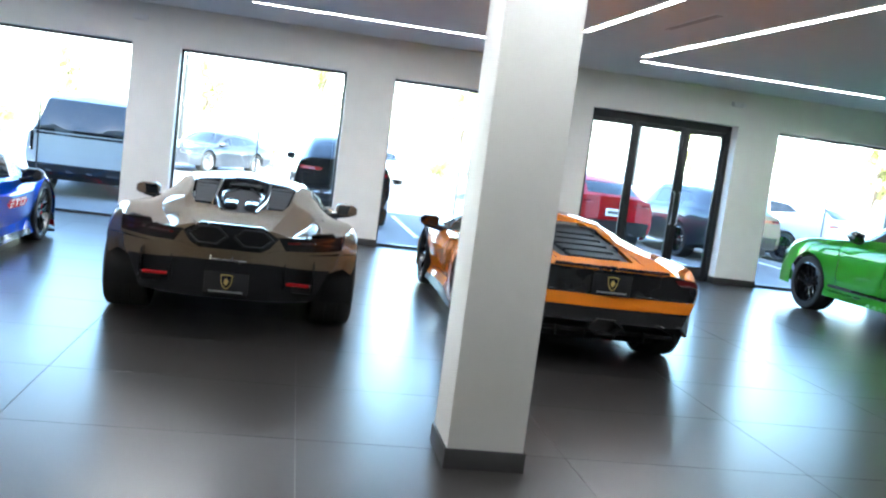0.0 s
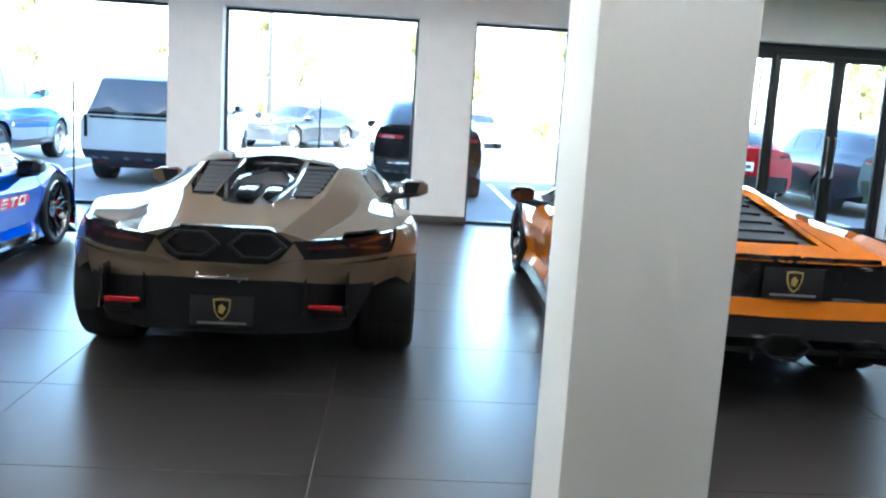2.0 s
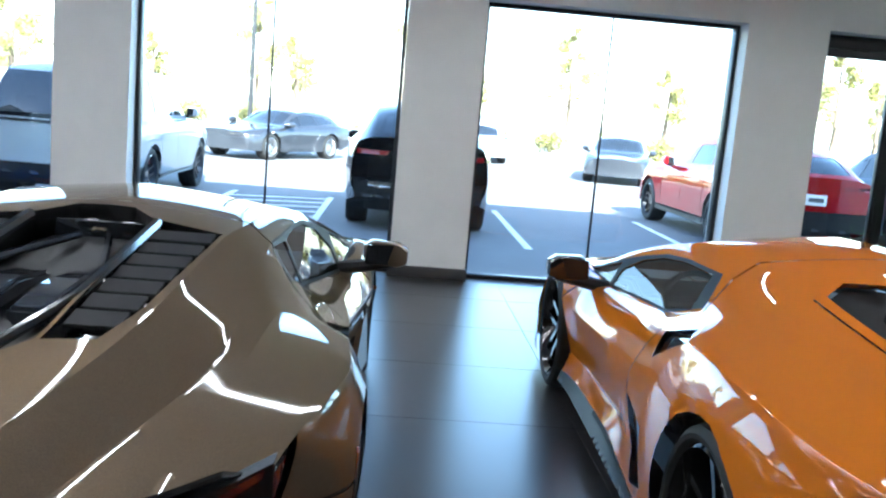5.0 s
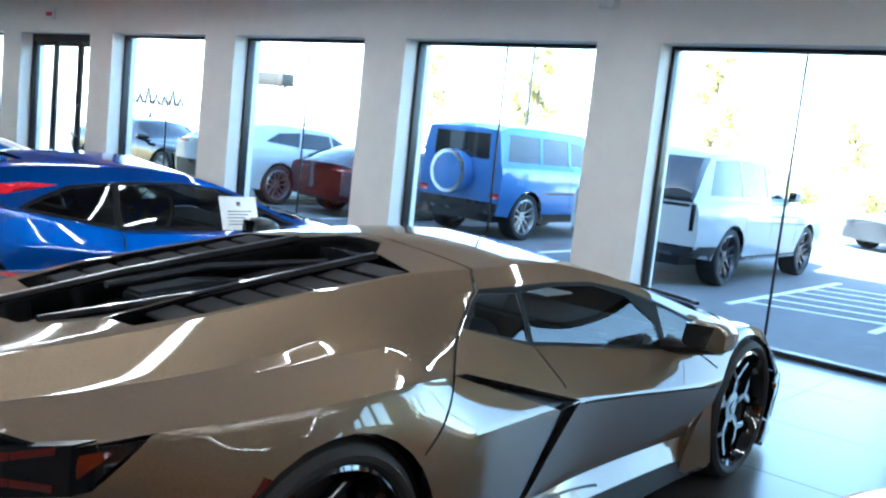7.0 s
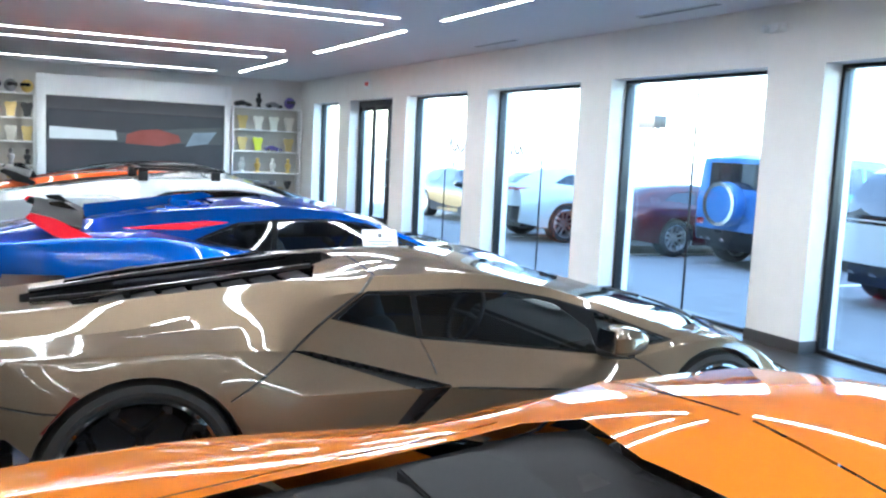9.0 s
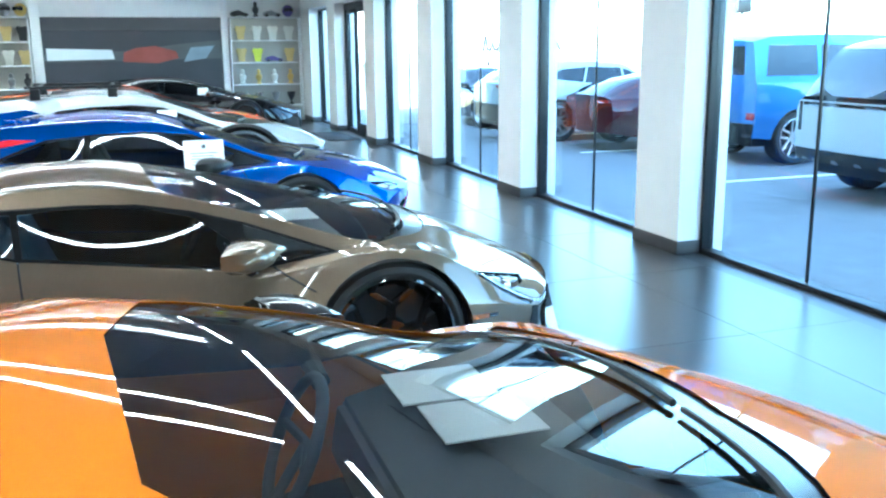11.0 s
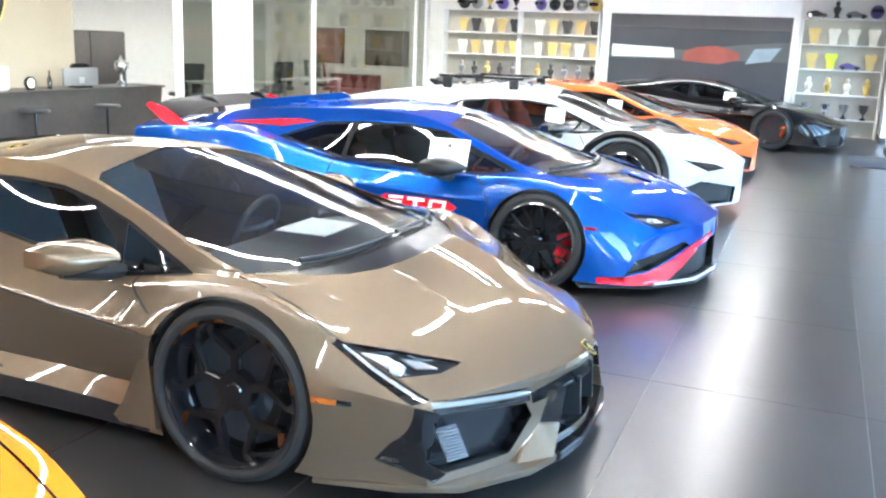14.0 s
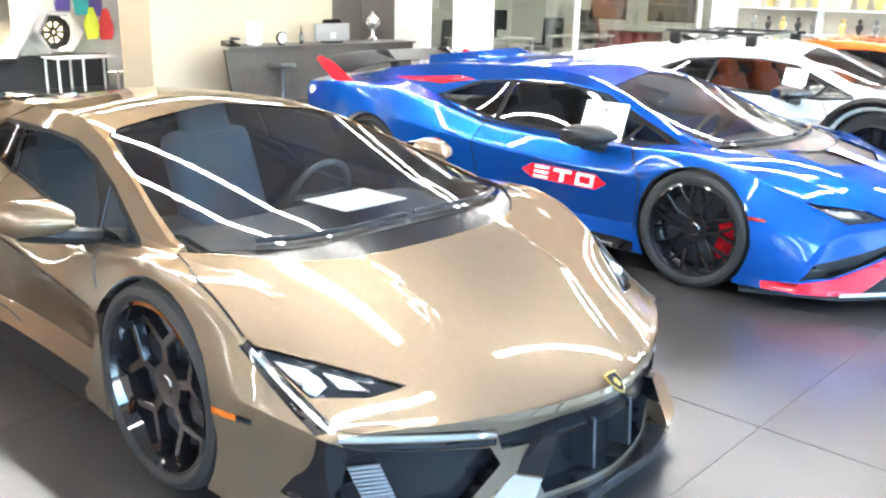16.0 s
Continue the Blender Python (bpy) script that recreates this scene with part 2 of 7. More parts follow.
def tube(points, r, steps=8, closed=False):
    bm = bmesh.new()
    add_tube(bm, points, r, steps, closed)
    return bm


def add_tube(bm, points, r, steps=8, closed=False):
    pts = [Vector(p) for p in points]
    n = len(pts)
    rings = []
    for i, p in enumerate(pts):
        a = pts[i - 1] if (i > 0 or closed) else p
        b = pts[(i + 1) % n] if (i < n - 1 or closed) else p
        q = (b - a).to_track_quat("Z", "Y")
        rr = r[i] if isinstance(r, (list, tuple)) else r
        rings.append([bm.verts.new(p + q @ Vector((rr * math.cos(2 * math.pi * k / steps), rr * math.sin(2 * math.pi * k / steps), 0))) for k in range(steps)])
    fs = []
    for i in range(n if closed else n - 1):
        u, v = rings[i], rings[(i + 1) % n]
        for k in range(steps):
            fs.append(bm.faces.new((u[k], u[(k + 1) % steps], v[(k + 1) % steps], v[k])))
    if not closed:
        fs += [bm.faces.new(rings[0]), bm.faces.new(rings[-1])]
    bmesh.ops.recalc_face_normals(bm, faces=fs)


def plain_curve(knots):
    """A smooth curve through knots of (t, value, ...) that does not overshoot between them."""
    ts = [k[0] for k in knots]
    dims = len(knots[0]) - 1
    def slope(i, d):
        if i == 0 or i == len(ts) - 1:
            j = max(0, i - 1)
            return (knots[j + 1][d] - knots[j][d]) / (ts[j + 1] - ts[j])
        h0, h1 = ts[i] - ts[i - 1], ts[i + 1] - ts[i]
        a, b = (knots[i][d] - knots[i - 1][d]) / h0, (knots[i + 1][d] - knots[i][d]) / h1
        return 0.0 if a * b <= 0 else 3 * (h0 + h1) / ((2 * h1 + h0) / a + (h1 + 2 * h0) / b)
    slopes = [[slope(i, d) for i in range(len(ts))] for d in range(1, dims + 1)]
    def at(t):
        t = min(max(t, ts[0]), ts[-1])
        i = max(0, min(len(ts) - 2, sum(1 for q in ts if q <= t) - 1))
        h = ts[i + 1] - ts[i]
        u = (t - ts[i]) / h
        out = []
        for d in range(dims):
            a, b = knots[i][d + 1], knots[i + 1][d + 1]
            out.append((2 * u**3 - 3 * u**2 + 1) * a + (u**3 - 2 * u**2 + u) * h * slopes[d][i] + (3 * u**2 - 2 * u**3) * b + (u**3 - u**2) * h * slopes[d][i + 1])
        return out
    return at


# ---- the showroom ----
def structure(name, bm, mat, label, category, angle=28.0):
    return tagged(part(name, bm, mat, None, "", angle), label, category, kind="structure")


# openings in the window wall: left and right edge, head, whether a door
OPENINGS = [(-16.0, -14.15, 0), (-13.45, -11.10, 1), (-10.43, -8.05, 0), (-7.38, -4.98, 0), (-4.34, -1.94, 0), (-1.29, 1.07, 0), (1.76, 4.08, 0), (4.82, 7.2, 1), (7.9, 10.25, 0)]
HEAD = 2.51

bm = bmesh.new()
left = WEST
for a, b, _ in OPENINGS + [(EAST, EAST, 0)]:
    add_box(bm, left, WALL_Y, 0, a, WALL_Y + 0.42, HEAD)
    left = b
add_box(bm, WEST, WALL_Y, HEAD, EAST, WALL_Y + 0.42, CEIL)
structure("wall_north", bm, M["wall"], "white painted window wall with deep piers", "wall")
bm = bmesh.new()
left = WEST
for a, b, _ in OPENINGS + [(EAST, EAST, 0)]:
    if a - left > 0.1:
        add_box(bm, left - 0.012, WALL_Y - 0.012, 0, a + 0.012, WALL_Y + 0.23, 0.11, 0.003)
    left = b
structure("baseboard", bm, M["base"], "dark tile baseboard round the piers", "baseboard")

for k, (a, b, door) in enumerate(OPENINGS):
    kind = "door" if door else "window"
    num = sum(1 for o in OPENINGS[:k] if o[2] == door) + 1
    ob = thing(f"{kind}_{num}", pose((a + b) / 2, GLASS_Y, 0), "dark framed glass double door" if door else "full height shop window with dark bronze frame", kind, kind="structure")
    w, f = (b - a) / 2 - 0.002, 0.07 if door else 0.035
    bm = bmesh.new()
    top = 0.12 if door else 0.035
    add_box(bm, -w, -0.05, 0, -w + f, 0.06, HEAD - 0.003, 0.004)
    add_box(bm, w - f, -0.05, 0, w, 0.06, HEAD - 0.003, 0.004)
    add_box(bm, -w + f, -0.05, HEAD - 0.003 - top, w - f, 0.06, HEAD - 0.003, 0.004)
    add_box(bm, -w + f, -0.05, 0, w - f, 0.06, 0.04 if not door else 0.02, 0.004)
    part("window_frame" if not door else "door_frame", bm, M["frame"], ob)
    if not door:
        part("mullion", box(-0.010, -0.009, 0.04, 0.010, 0.009, HEAD - 0.04, 0.002), M["frame"], ob)
        for x0, x1 in ((-w + f, -0.010), (0.010, w - f)):
            p = part("pane", box(x0, -0.006, 0.04, x1, 0.006, HEAD - 0.04), M["glass"], ob)
            p.visible_shadow = False
    else:
        mid = -0.4
        for x0, x1, leaf in ((-w + f, mid - 0.02, 0), (mid + 0.02, 0.42, 1), (0.46, w - f, 1)):
            bm = bmesh.new()
            s = 0.06 if leaf else 0.035
            add_box(bm, x0, -0.022, 0.02, x0 + s, 0.022, HEAD - 0.123, 0.003)
            add_box(bm, x1 - s, -0.022, 0.02, x1, 0.022, HEAD - 0.123, 0.003)
            add_box(bm, x0 + s, -0.022, 0.02, x1 - s, 0.022, 0.22 if leaf else 0.08, 0.003)
            add_box(bm, x0 + s, -0.022, HEAD - 0.2, x1 - s, 0.022, HEAD - 0.123, 0.003)
            leaf_ob = part("door_leaf" if leaf else "sidelight", bm, M["frame"], ob)
            p = part("pane", box(x0 + s, -0.005, 0.22 if leaf else 0.08, x1 - s, 0.005, HEAD - 0.2), M["glass"], leaf_ob)
            p.visible_shadow = False
            if leaf:
                hx = x1 - 0.03 if x1 < 0.44 else x0 + 0.03
                part("pull_handle", tube([(hx, -0.022, 0.85), (hx, -0.07, 0.87), (hx, -0.07, 1.35), (hx, -0.022, 1.37)], 0.013), M["steel"], leaf_ob)
        for x0 in (mid - 0.02, 0.42):
            part("post", box(x0, -0.035, 0.02, x0 + 0.04, 0.035, HEAD - 0.123, 0.003), M["frame"], ob)

# other walls, roof, ceiling
structure("wall_west", box(WEST - 0.3, SOUTH, 0, WEST, WALL_Y + 0.42, CEIL), M["wall"], "white end wall behind the video screen", "wall")
structure("wall_east", box(EAST, SOUTH, 0, EAST + 0.3, WALL_Y + 0.42, CEIL), M["wall"], "white side wall of the showroom", "wall")
structure("wall_south", box(WEST - 0.3, SOUTH - 0.3, 0, EAST + 0.3, SOUTH, CEIL), M["wall"], "plain white rear wall of the showroom", "wall")
structure("ceiling", box(WEST - 0.3, SOUTH - 0.3, CEIL, EAST + 0.3, WALL_Y + 0.42, CEIL + 0.2), M["ceiling"], "flat light grey painted ceiling", "ceiling")
structure("roof", box(WEST - 3, SOUTH - 3, CEIL + 0.25, EAST + 3, WALL_Y + 0.7, 5.2), M["stone"], "flat roof with a deep parapet", "roof")

# led strips let into the ceiling: frames of four lines with open corners
def led_strip(x0, y0, x1, y1):
    ob = thing("led_strip", pose((x0 + x1) / 2, (y0 + y1) / 2, CEIL), "thin white linear led strip recessed in ceiling", "ceiling light", "led strips")
    hx, hy = max(abs(x1 - x0) / 2, 0.028), max(abs(y1 - y0) / 2, 0.028)
    part("diffuser", box(-hx, -hy, -0.012, hx, hy, -0.002), M["led"], ob)
    bm = bmesh.new()
    add_box(bm, -hx - 0.008, -hy - 0.008, -0.014, hx + 0.008, -hy, 0)
    add_box(bm, -hx - 0.008, hy, -0.014, hx + 0.008, hy + 0.008, 0)
    add_box(bm, -hx - 0.008, -hy, -0.014, -hx, hy, 0)
    add_box(bm, hx, -hy, -0.014, hx + 0.008, hy, 0)
    part("housing", bm, M["white"], ob)

for a, b in ((-15.4, -11.3), (-9.9, -5.75), (-5.1, -1.0), (-0.4, 3.4), (4.6, 8.6)):
    led_strip(a + 0.15, 4.87, b - 0.3, 4.87)
    led_strip(a + 0.15, -2.6, b - 0.3, -2.6)
    led_strip(a, -2.2, a, 4.4)
    led_strip(b, -2.3, b, 4.45 if b < 3 else 3.1)
for a in (-15.4, -9.9, -4.8, 0.6, 6.0):
    led_strip(a, -5.2, a + 3.6, -5.2)

# floor: a bed of grout and tiles of 1.465 by 1 m
TX, TY, X0 = 1.465, 1.0, 0.595
structure("floor", box(WEST, SOUTH, -0.12, EAST, WALL_Y, -0.003), M["grout"], "showroom floor of large dark porcelain tiles", "floor")
structure("floor_threshold", box(WEST, WALL_Y + 0.001, -0.12, EAST, WALL_Y + 0.42, -0.002), M["base"], "dark stone threshold strip under the windows", "threshold")


def column(x, y):
    ob = thing("column", pose(x, y, 0), "square white painted column with dark baseboard", "column", "showroom columns")
    part("shaft", box(-0.2, -0.2, 0, 0.2, 0.2, CEIL - 0.001, 0.006), M["column"], ob)
    bm = bmesh.new()
    for s in (-1, 1):
        add_box(bm, -0.212, s * 0.201, 0, 0.212, s * 0.214, 0.105, 0.002)
        add_box(bm, s * 0.201, -0.2, 0, s * 0.214, 0.2, 0.105, 0.002)
    part("baseboard", bm, M["base"], ob)

column(1.54, -2.07)
column(-7.35, -2.13)


# ---- outside ----
bm = bmesh.new()
add_box(bm, -400, WALL_Y + 0.425, GROUND_Z - 0.3, 400, 900, GROUND_Z)
structure("ground", bm, M["asphalt"], "asphalt car park reaching far away", "ground")


# ---- cars ----
from mathutils.bvhtree import BVHTree
from mathutils.interpolate import poly_3d_calc

# A body is lofted over feature lines; each line is a run of (y, half width, height) from tail to nose,
# with the origin on the ground under the rear axle. Panels, panes and lamps are then cut out of that skin.
ROWS = ("sill", "low", "crease", "shoulder", "belt", "edge", "rail", "centre")

WEDGE = dict(
    sill=[(-0.98, 0.69, 0.42), (-0.5, 0.95, 0.26), (0.0, 0.985, 0.16), (0.7, 0.95, 0.13), (2.1, 0.94, 0.12), (2.78, 0.97, 0.13), (3.3, 0.96, 0.12), (3.52, 0.90, 0.11)],
    low=[(-0.98, 0.745, 0.56), (-0.4, 0.99, 0.46), (0.4, 1.005, 0.38), (1.0, 0.925, 0.32), (1.6, 0.845, 0.28), (2.2, 0.855, 0.28), (2.8, 1.0, 0.36), (3.3, 0.97, 0.32), (3.52, 0.90, 0.24)],
    crease=[(-0.98, 0.785, 0.73), (-0.4, 1.0, 0.72), (0.4, 1.01, 0.69), (1.0, 0.95, 0.60), (1.6, 0.93, 0.565), (2.3, 0.96, 0.57), (2.8, 1.0, 0.60), (3.2, 0.955, 0.53), (3.52, 0.83, 0.355)],
    shoulder=[(-0.98, 0.74, 0.83), (-0.4, 0.925, 0.895), (0.05, 0.93, 0.93), (0.5, 0.91, 0.915), (1.0, 0.865, 0.815), (1.7, 0.845, 0.735), (2.3, 0.88, 0.725), (2.72, 0.90, 0.74), (3.0, 0.89, 0.695), (3.2, 0.86, 0.62), (3.4, 0.77, 0.49), (3.52, 0.68, 0.405)],
    belt=[(-0.98, 0.62, 0.85), (-0.4, 0.69, 0.935), (0.1, 0.69, 0.99), (0.5, 0.69, 1.02), (0.9, 0.72, 0.93), (1.4, 0.765, 0.81), (2.0, 0.77, 0.765), (2.45, 0.765, 0.757), (2.7, 0.74, 0.755), (3.0, 0.66, 0.71), (3.3, 0.54, 0.565), (3.52, 0.42, 0.425)],
    rail=[(-0.98, 0.42, 0.858), (-0.5, 0.44, 0.955), (0.0, 0.47, 1.035), (0.5, 0.515, 1.07), (0.9, 0.55, 1.082), (1.3, 0.585, 1.075), (1.6, 0.605, 1.042), (1.9, 0.64, 0.975), (2.3, 0.695, 0.855), (2.6, 0.735, 0.768), (2.8, 0.60, 0.75), (3.1, 0.43, 0.69), (3.3, 0.36, 0.585), (3.52, 0.26, 0.435)],
    centre=[(-0.98, 0.0, 0.858), (-0.5, 0.0, 0.955), (0.0, 0.0, 1.04), (0.5, 0.0, 1.09), (0.85, 0.0, 1.118), (1.2, 0.0, 1.128), (1.5, 0.0, 1.115), (1.75, 0.0, 1.07), (2.2, 0.0, 0.945), (2.65, 0.0, 0.80), (2.85, 0.0, 0.757), (3.06, 0.0, 0.715), (3.3, 0.0, 0.60), (3.52, 0.0, 0.44)],
)

GOLD_LINES = dict(
    sill=[(-0.55, 0.69, 0.42), (-0.3, 0.95, 0.26), (0.0, 0.985, 0.16), (0.7, 0.95, 0.13), (2.1, 0.93, 0.12), (2.78, 0.97, 0.13), (3.1, 0.965, 0.115), (3.25, 0.91, 0.115), (3.4, 0.855, 0.115)],
    low=[(-0.55, 0.745, 0.53), (-0.3, 0.97, 0.48), (0.4, 0.985, 0.40), (1.0, 0.90, 0.31), (1.5, 0.83, 0.27), (2.1, 0.85, 0.27), (2.8, 0.995, 0.36), (3.1, 0.978, 0.33), (3.25, 0.925, 0.29), (3.4, 0.872, 0.255)],
    crease=[(-0.55, 0.80, 0.655), (-0.3, 0.96, 0.68), (0.0, 1.0, 0.69), (0.32, 0.98, 0.655), (0.58, 0.95, 0.635), (1.3, 0.89, 0.604), (2.0, 0.935, 0.55), (2.39, 0.965, 0.525), (2.78, 1.0, 0.60), (3.1, 0.98, 0.48), (3.25, 0.94, 0.455), (3.4, 0.872, 0.408)],
    shoulder=[(-0.55, 0.815, 0.805), (-0.2, 0.905, 0.825), (0.0, 0.935, 0.83), (0.3, 0.915, 0.825), (0.58, 0.845, 0.79), (0.97, 0.80, 0.745), (1.3, 0.81, 0.70), (1.8, 0.84, 0.665), (2.15, 0.865, 0.665), (2.39, 0.895, 0.70), (2.6, 0.91, 0.74), (2.78, 0.915, 0.752), (2.95, 0.915, 0.715), (3.12, 0.905, 0.615), (3.25, 0.85, 0.52), (3.4, 0.72, 0.425)],
    belt=[(-0.55, 0.60, 0.785), (-0.2, 0.66, 0.835), (0.0, 0.675, 0.85), (0.3, 0.69, 0.865), (0.58, 0.715, 0.872), (0.85, 0.70, 0.876), (1.0, 0.695, 0.84), (1.215, 0.70, 0.786), (1.7, 0.755, 0.73), (2.15, 0.804, 0.685), (2.5, 0.837, 0.75), (2.68, 0.845, 0.762), (2.9, 0.76, 0.735), (3.0, 0.70, 0.69), (3.2, 0.63, 0.575), (3.33, 0.575, 0.475), (3.4, 0.54, 0.42)],
    edge=[(-0.55, 0.42, 0.80), (-0.2, 0.58, 0.838), (0.0, 0.61, 0.862), (0.58, 0.60, 0.93), (0.97, 0.597, 0.984), (1.2, 0.612, 0.984), (1.5, 0.618, 0.99), (1.75, 0.635, 0.972), (2.15, 0.735, 0.873), (2.45, 0.81, 0.778), (2.6, 0.815, 0.768), (2.8, 0.72, 0.768), (2.9, 0.60, 0.752), (3.0, 0.52, 0.715), (3.2, 0.46, 0.585), (3.34, 0.435, 0.475), (3.4, 0.42, 0.405)],
    rail=[(-0.55, 0.27, 0.845), (-0.2, 0.385, 0.91), (0.0, 0.42, 0.945), (0.58, 0.455, 1.012), (0.78, 0.466, 1.032), (1.07, 0.50, 1.042), (1.5, 0.525, 1.05), (1.8, 0.585, 1.012), (2.15, 0.67, 0.925), (2.5, 0.765, 0.818), (2.66, 0.795, 0.776), (2.8, 0.62, 0.792), (2.9, 0.45, 0.774), (3.0, 0.36, 0.735), (3.2, 0.31, 0.605), (3.34, 0.26, 0.475), (3.4, 0.25, 0.395)],
    centre=[(-0.55, 0.0, 0.835), (-0.2, 0.0, 0.90), (0.0, 0.0, 0.94), (0.58, 0.0, 1.01), (1.0, 0.0, 1.08), (1.3, 0.0, 1.112), (1.5, 0.0, 1.112), (1.7, 0.0, 1.09), (2.0, 0.0, 1.035), (2.53, 0.0, 0.915), (2.8, 0.0, 0.834), (2.9, 0.0, 0.792), (3.0, 0.0, 0.75), (3.1, 0.0, 0.69), (3.2, 0.0, 0.612), (3.3, 0.0, 0.517), (3.35, 0.0, 0.463), (3.4, 0.0, 0.39)],
)

SHORT_LINES = dict(
    sill=[(-0.85, 0.70, 0.42), (-0.4, 0.92, 0.26), (0.0, 0.95, 0.16), (0.7, 0.92, 0.13), (2.0, 0.90, 0.12), (2.62, 0.94, 0.13), (2.9, 0.985, 0.115), (3.15, 0.90, 0.10)],
    low=[(-0.85, 0.76, 0.56), (-0.35, 0.95, 0.46), (0.4, 0.965, 0.38), (1.0, 0.90, 0.30), (1.6, 0.86, 0.27), (2.1, 0.865, 0.28), (2.65, 0.965, 0.36), (2.95, 0.96, 0.32), (3.15, 0.88, 0.25)],
    crease=[(-0.85, 0.80, 0.75), (-0.35, 0.955, 0.73), (0.3, 0.97, 0.70), (0.8, 0.94, 0.64), (1.5, 0.91, 0.585), (2.2, 0.925, 0.57), (2.62, 0.965, 0.60), (2.95, 0.95, 0.50), (3.15, 0.83, 0.38)],
    shoulder=[(-0.85, 0.76, 0.85), (-0.35, 0.88, 0.90), (0.1, 0.89, 0.905), (0.4, 0.87, 0.87), (0.8, 0.835, 0.79), (1.2, 0.83, 0.73), (1.8, 0.84, 0.712), (2.2, 0.865, 0.735), (2.5, 0.885, 0.755), (2.75, 0.88, 0.725), (2.95, 0.85, 0.635), (3.15, 0.68, 0.45)],
    belt=[(-0.85, 0.62, 0.87), (-0.3, 0.66, 0.92), (0.1, 0.67, 0.925), (0.45, 0.70, 0.865), (0.75, 0.735, 0.79), (1.0, 0.745, 0.755), (1.6, 0.765, 0.735), (2.1, 0.775, 0.745), (2.35, 0.77, 0.76), (2.6, 0.72, 0.765), (2.8, 0.66, 0.715), (3.0, 0.58, 0.60), (3.15, 0.45, 0.47)],
    edge=[(-0.85, 0.52, 0.88), (-0.3, 0.575, 0.945), (0.1, 0.585, 0.965), (0.45, 0.605, 0.94), (0.8, 0.60, 0.995), (1.1, 0.60, 1.022), (1.5, 0.60, 1.032), (1.8, 0.612, 1.005), (2.1, 0.672, 0.90), (2.3, 0.728, 0.80), (2.45, 0.73, 0.775), (2.7, 0.56, 0.755), (3.0, 0.44, 0.63), (3.15, 0.36, 0.48)],
    rail=[(-0.85, 0.42, 0.885), (-0.3, 0.45, 0.985), (0.2, 0.47, 1.055), (0.8, 0.49, 1.092), (1.2, 0.50, 1.102), (1.55, 0.515, 1.083), (1.8, 0.56, 1.03), (2.1, 0.63, 0.93), (2.35, 0.69, 0.825), (2.5, 0.70, 0.785), (2.7, 0.42, 0.765), (3.0, 0.33, 0.64), (3.15, 0.26, 0.485)],
    centre=[(-0.85, 0.0, 0.885), (-0.3, 0.0, 0.985), (0.3, 0.0, 1.08), (0.8, 0.0, 1.142), (1.15, 0.0, 1.162), (1.5, 0.0, 1.145), (1.8, 0.0, 1.075), (2.1, 0.0, 0.968), (2.45, 0.0, 0.845), (2.65, 0.0, 0.785), (2.85, 0.0, 0.725), (3.0, 0.0, 0.65), (3.15, 0.0, 0.49)],
)

UTILITY = dict(
    sill=[(-1.0, 0.82, 0.42), (-0.5, 0.97, 0.32), (0.6, 0.97, 0.27), (2.4, 0.97, 0.27), (3.4, 0.97, 0.30), (3.75, 0.88, 0.30)],
    low=[(-1.0, 0.90, 0.58), (-0.3, 1.0, 0.55), (0.8, 0.965, 0.45), (2.2, 0.965, 0.45), (3.0, 1.0, 0.52), (3.5, 0.96, 0.50), (3.75, 0.88, 0.46)],
    crease=[(-1.0, 0.90, 0.84), (-0.3, 1.0, 0.86), (0.8, 0.965, 0.78), (2.2, 0.955, 0.78), (3.0, 1.0, 0.84), (3.5, 0.94, 0.78), (3.75, 0.84, 0.70)],
    shoulder=[(-1.0, 0.84, 1.08), (-0.3, 0.945, 1.11), (0.8, 0.94, 1.06), (2.2, 0.935, 1.02), (3.0, 0.95, 1.01), (3.5, 0.86, 0.93), (3.75, 0.74, 0.83)],
    belt=[(-1.0, 0.76, 1.13), (-0.3, 0.84, 1.19), (0.8, 0.86, 1.14), (2.0, 0.86, 1.08), (2.6, 0.78, 1.06), (3.3, 0.64, 0.98), (3.75, 0.55, 0.87)],
    rail=[(-1.0, 0.62, 1.16), (-0.7, 0.60, 1.36), (-0.2, 0.61, 1.52), (0.8, 0.64, 1.58), (1.4, 0.65, 1.55), (1.8, 0.69, 1.36), (2.25, 0.72, 1.11), (2.6, 0.60, 1.07), (3.75, 0.36, 0.89)],
    centre=[(-1.0, 0.0, 1.17), (-0.7, 0.0, 1.40), (-0.2, 0.0, 1.56), (0.8, 0.0, 1.64), (1.4, 0.0, 1.61), (1.9, 0.0, 1.36), (2.4, 0.0, 1.10), (2.7, 0.0, 1.07), (3.3, 0.0, 1.01), (3.75, 0.0, 0.90)],
)

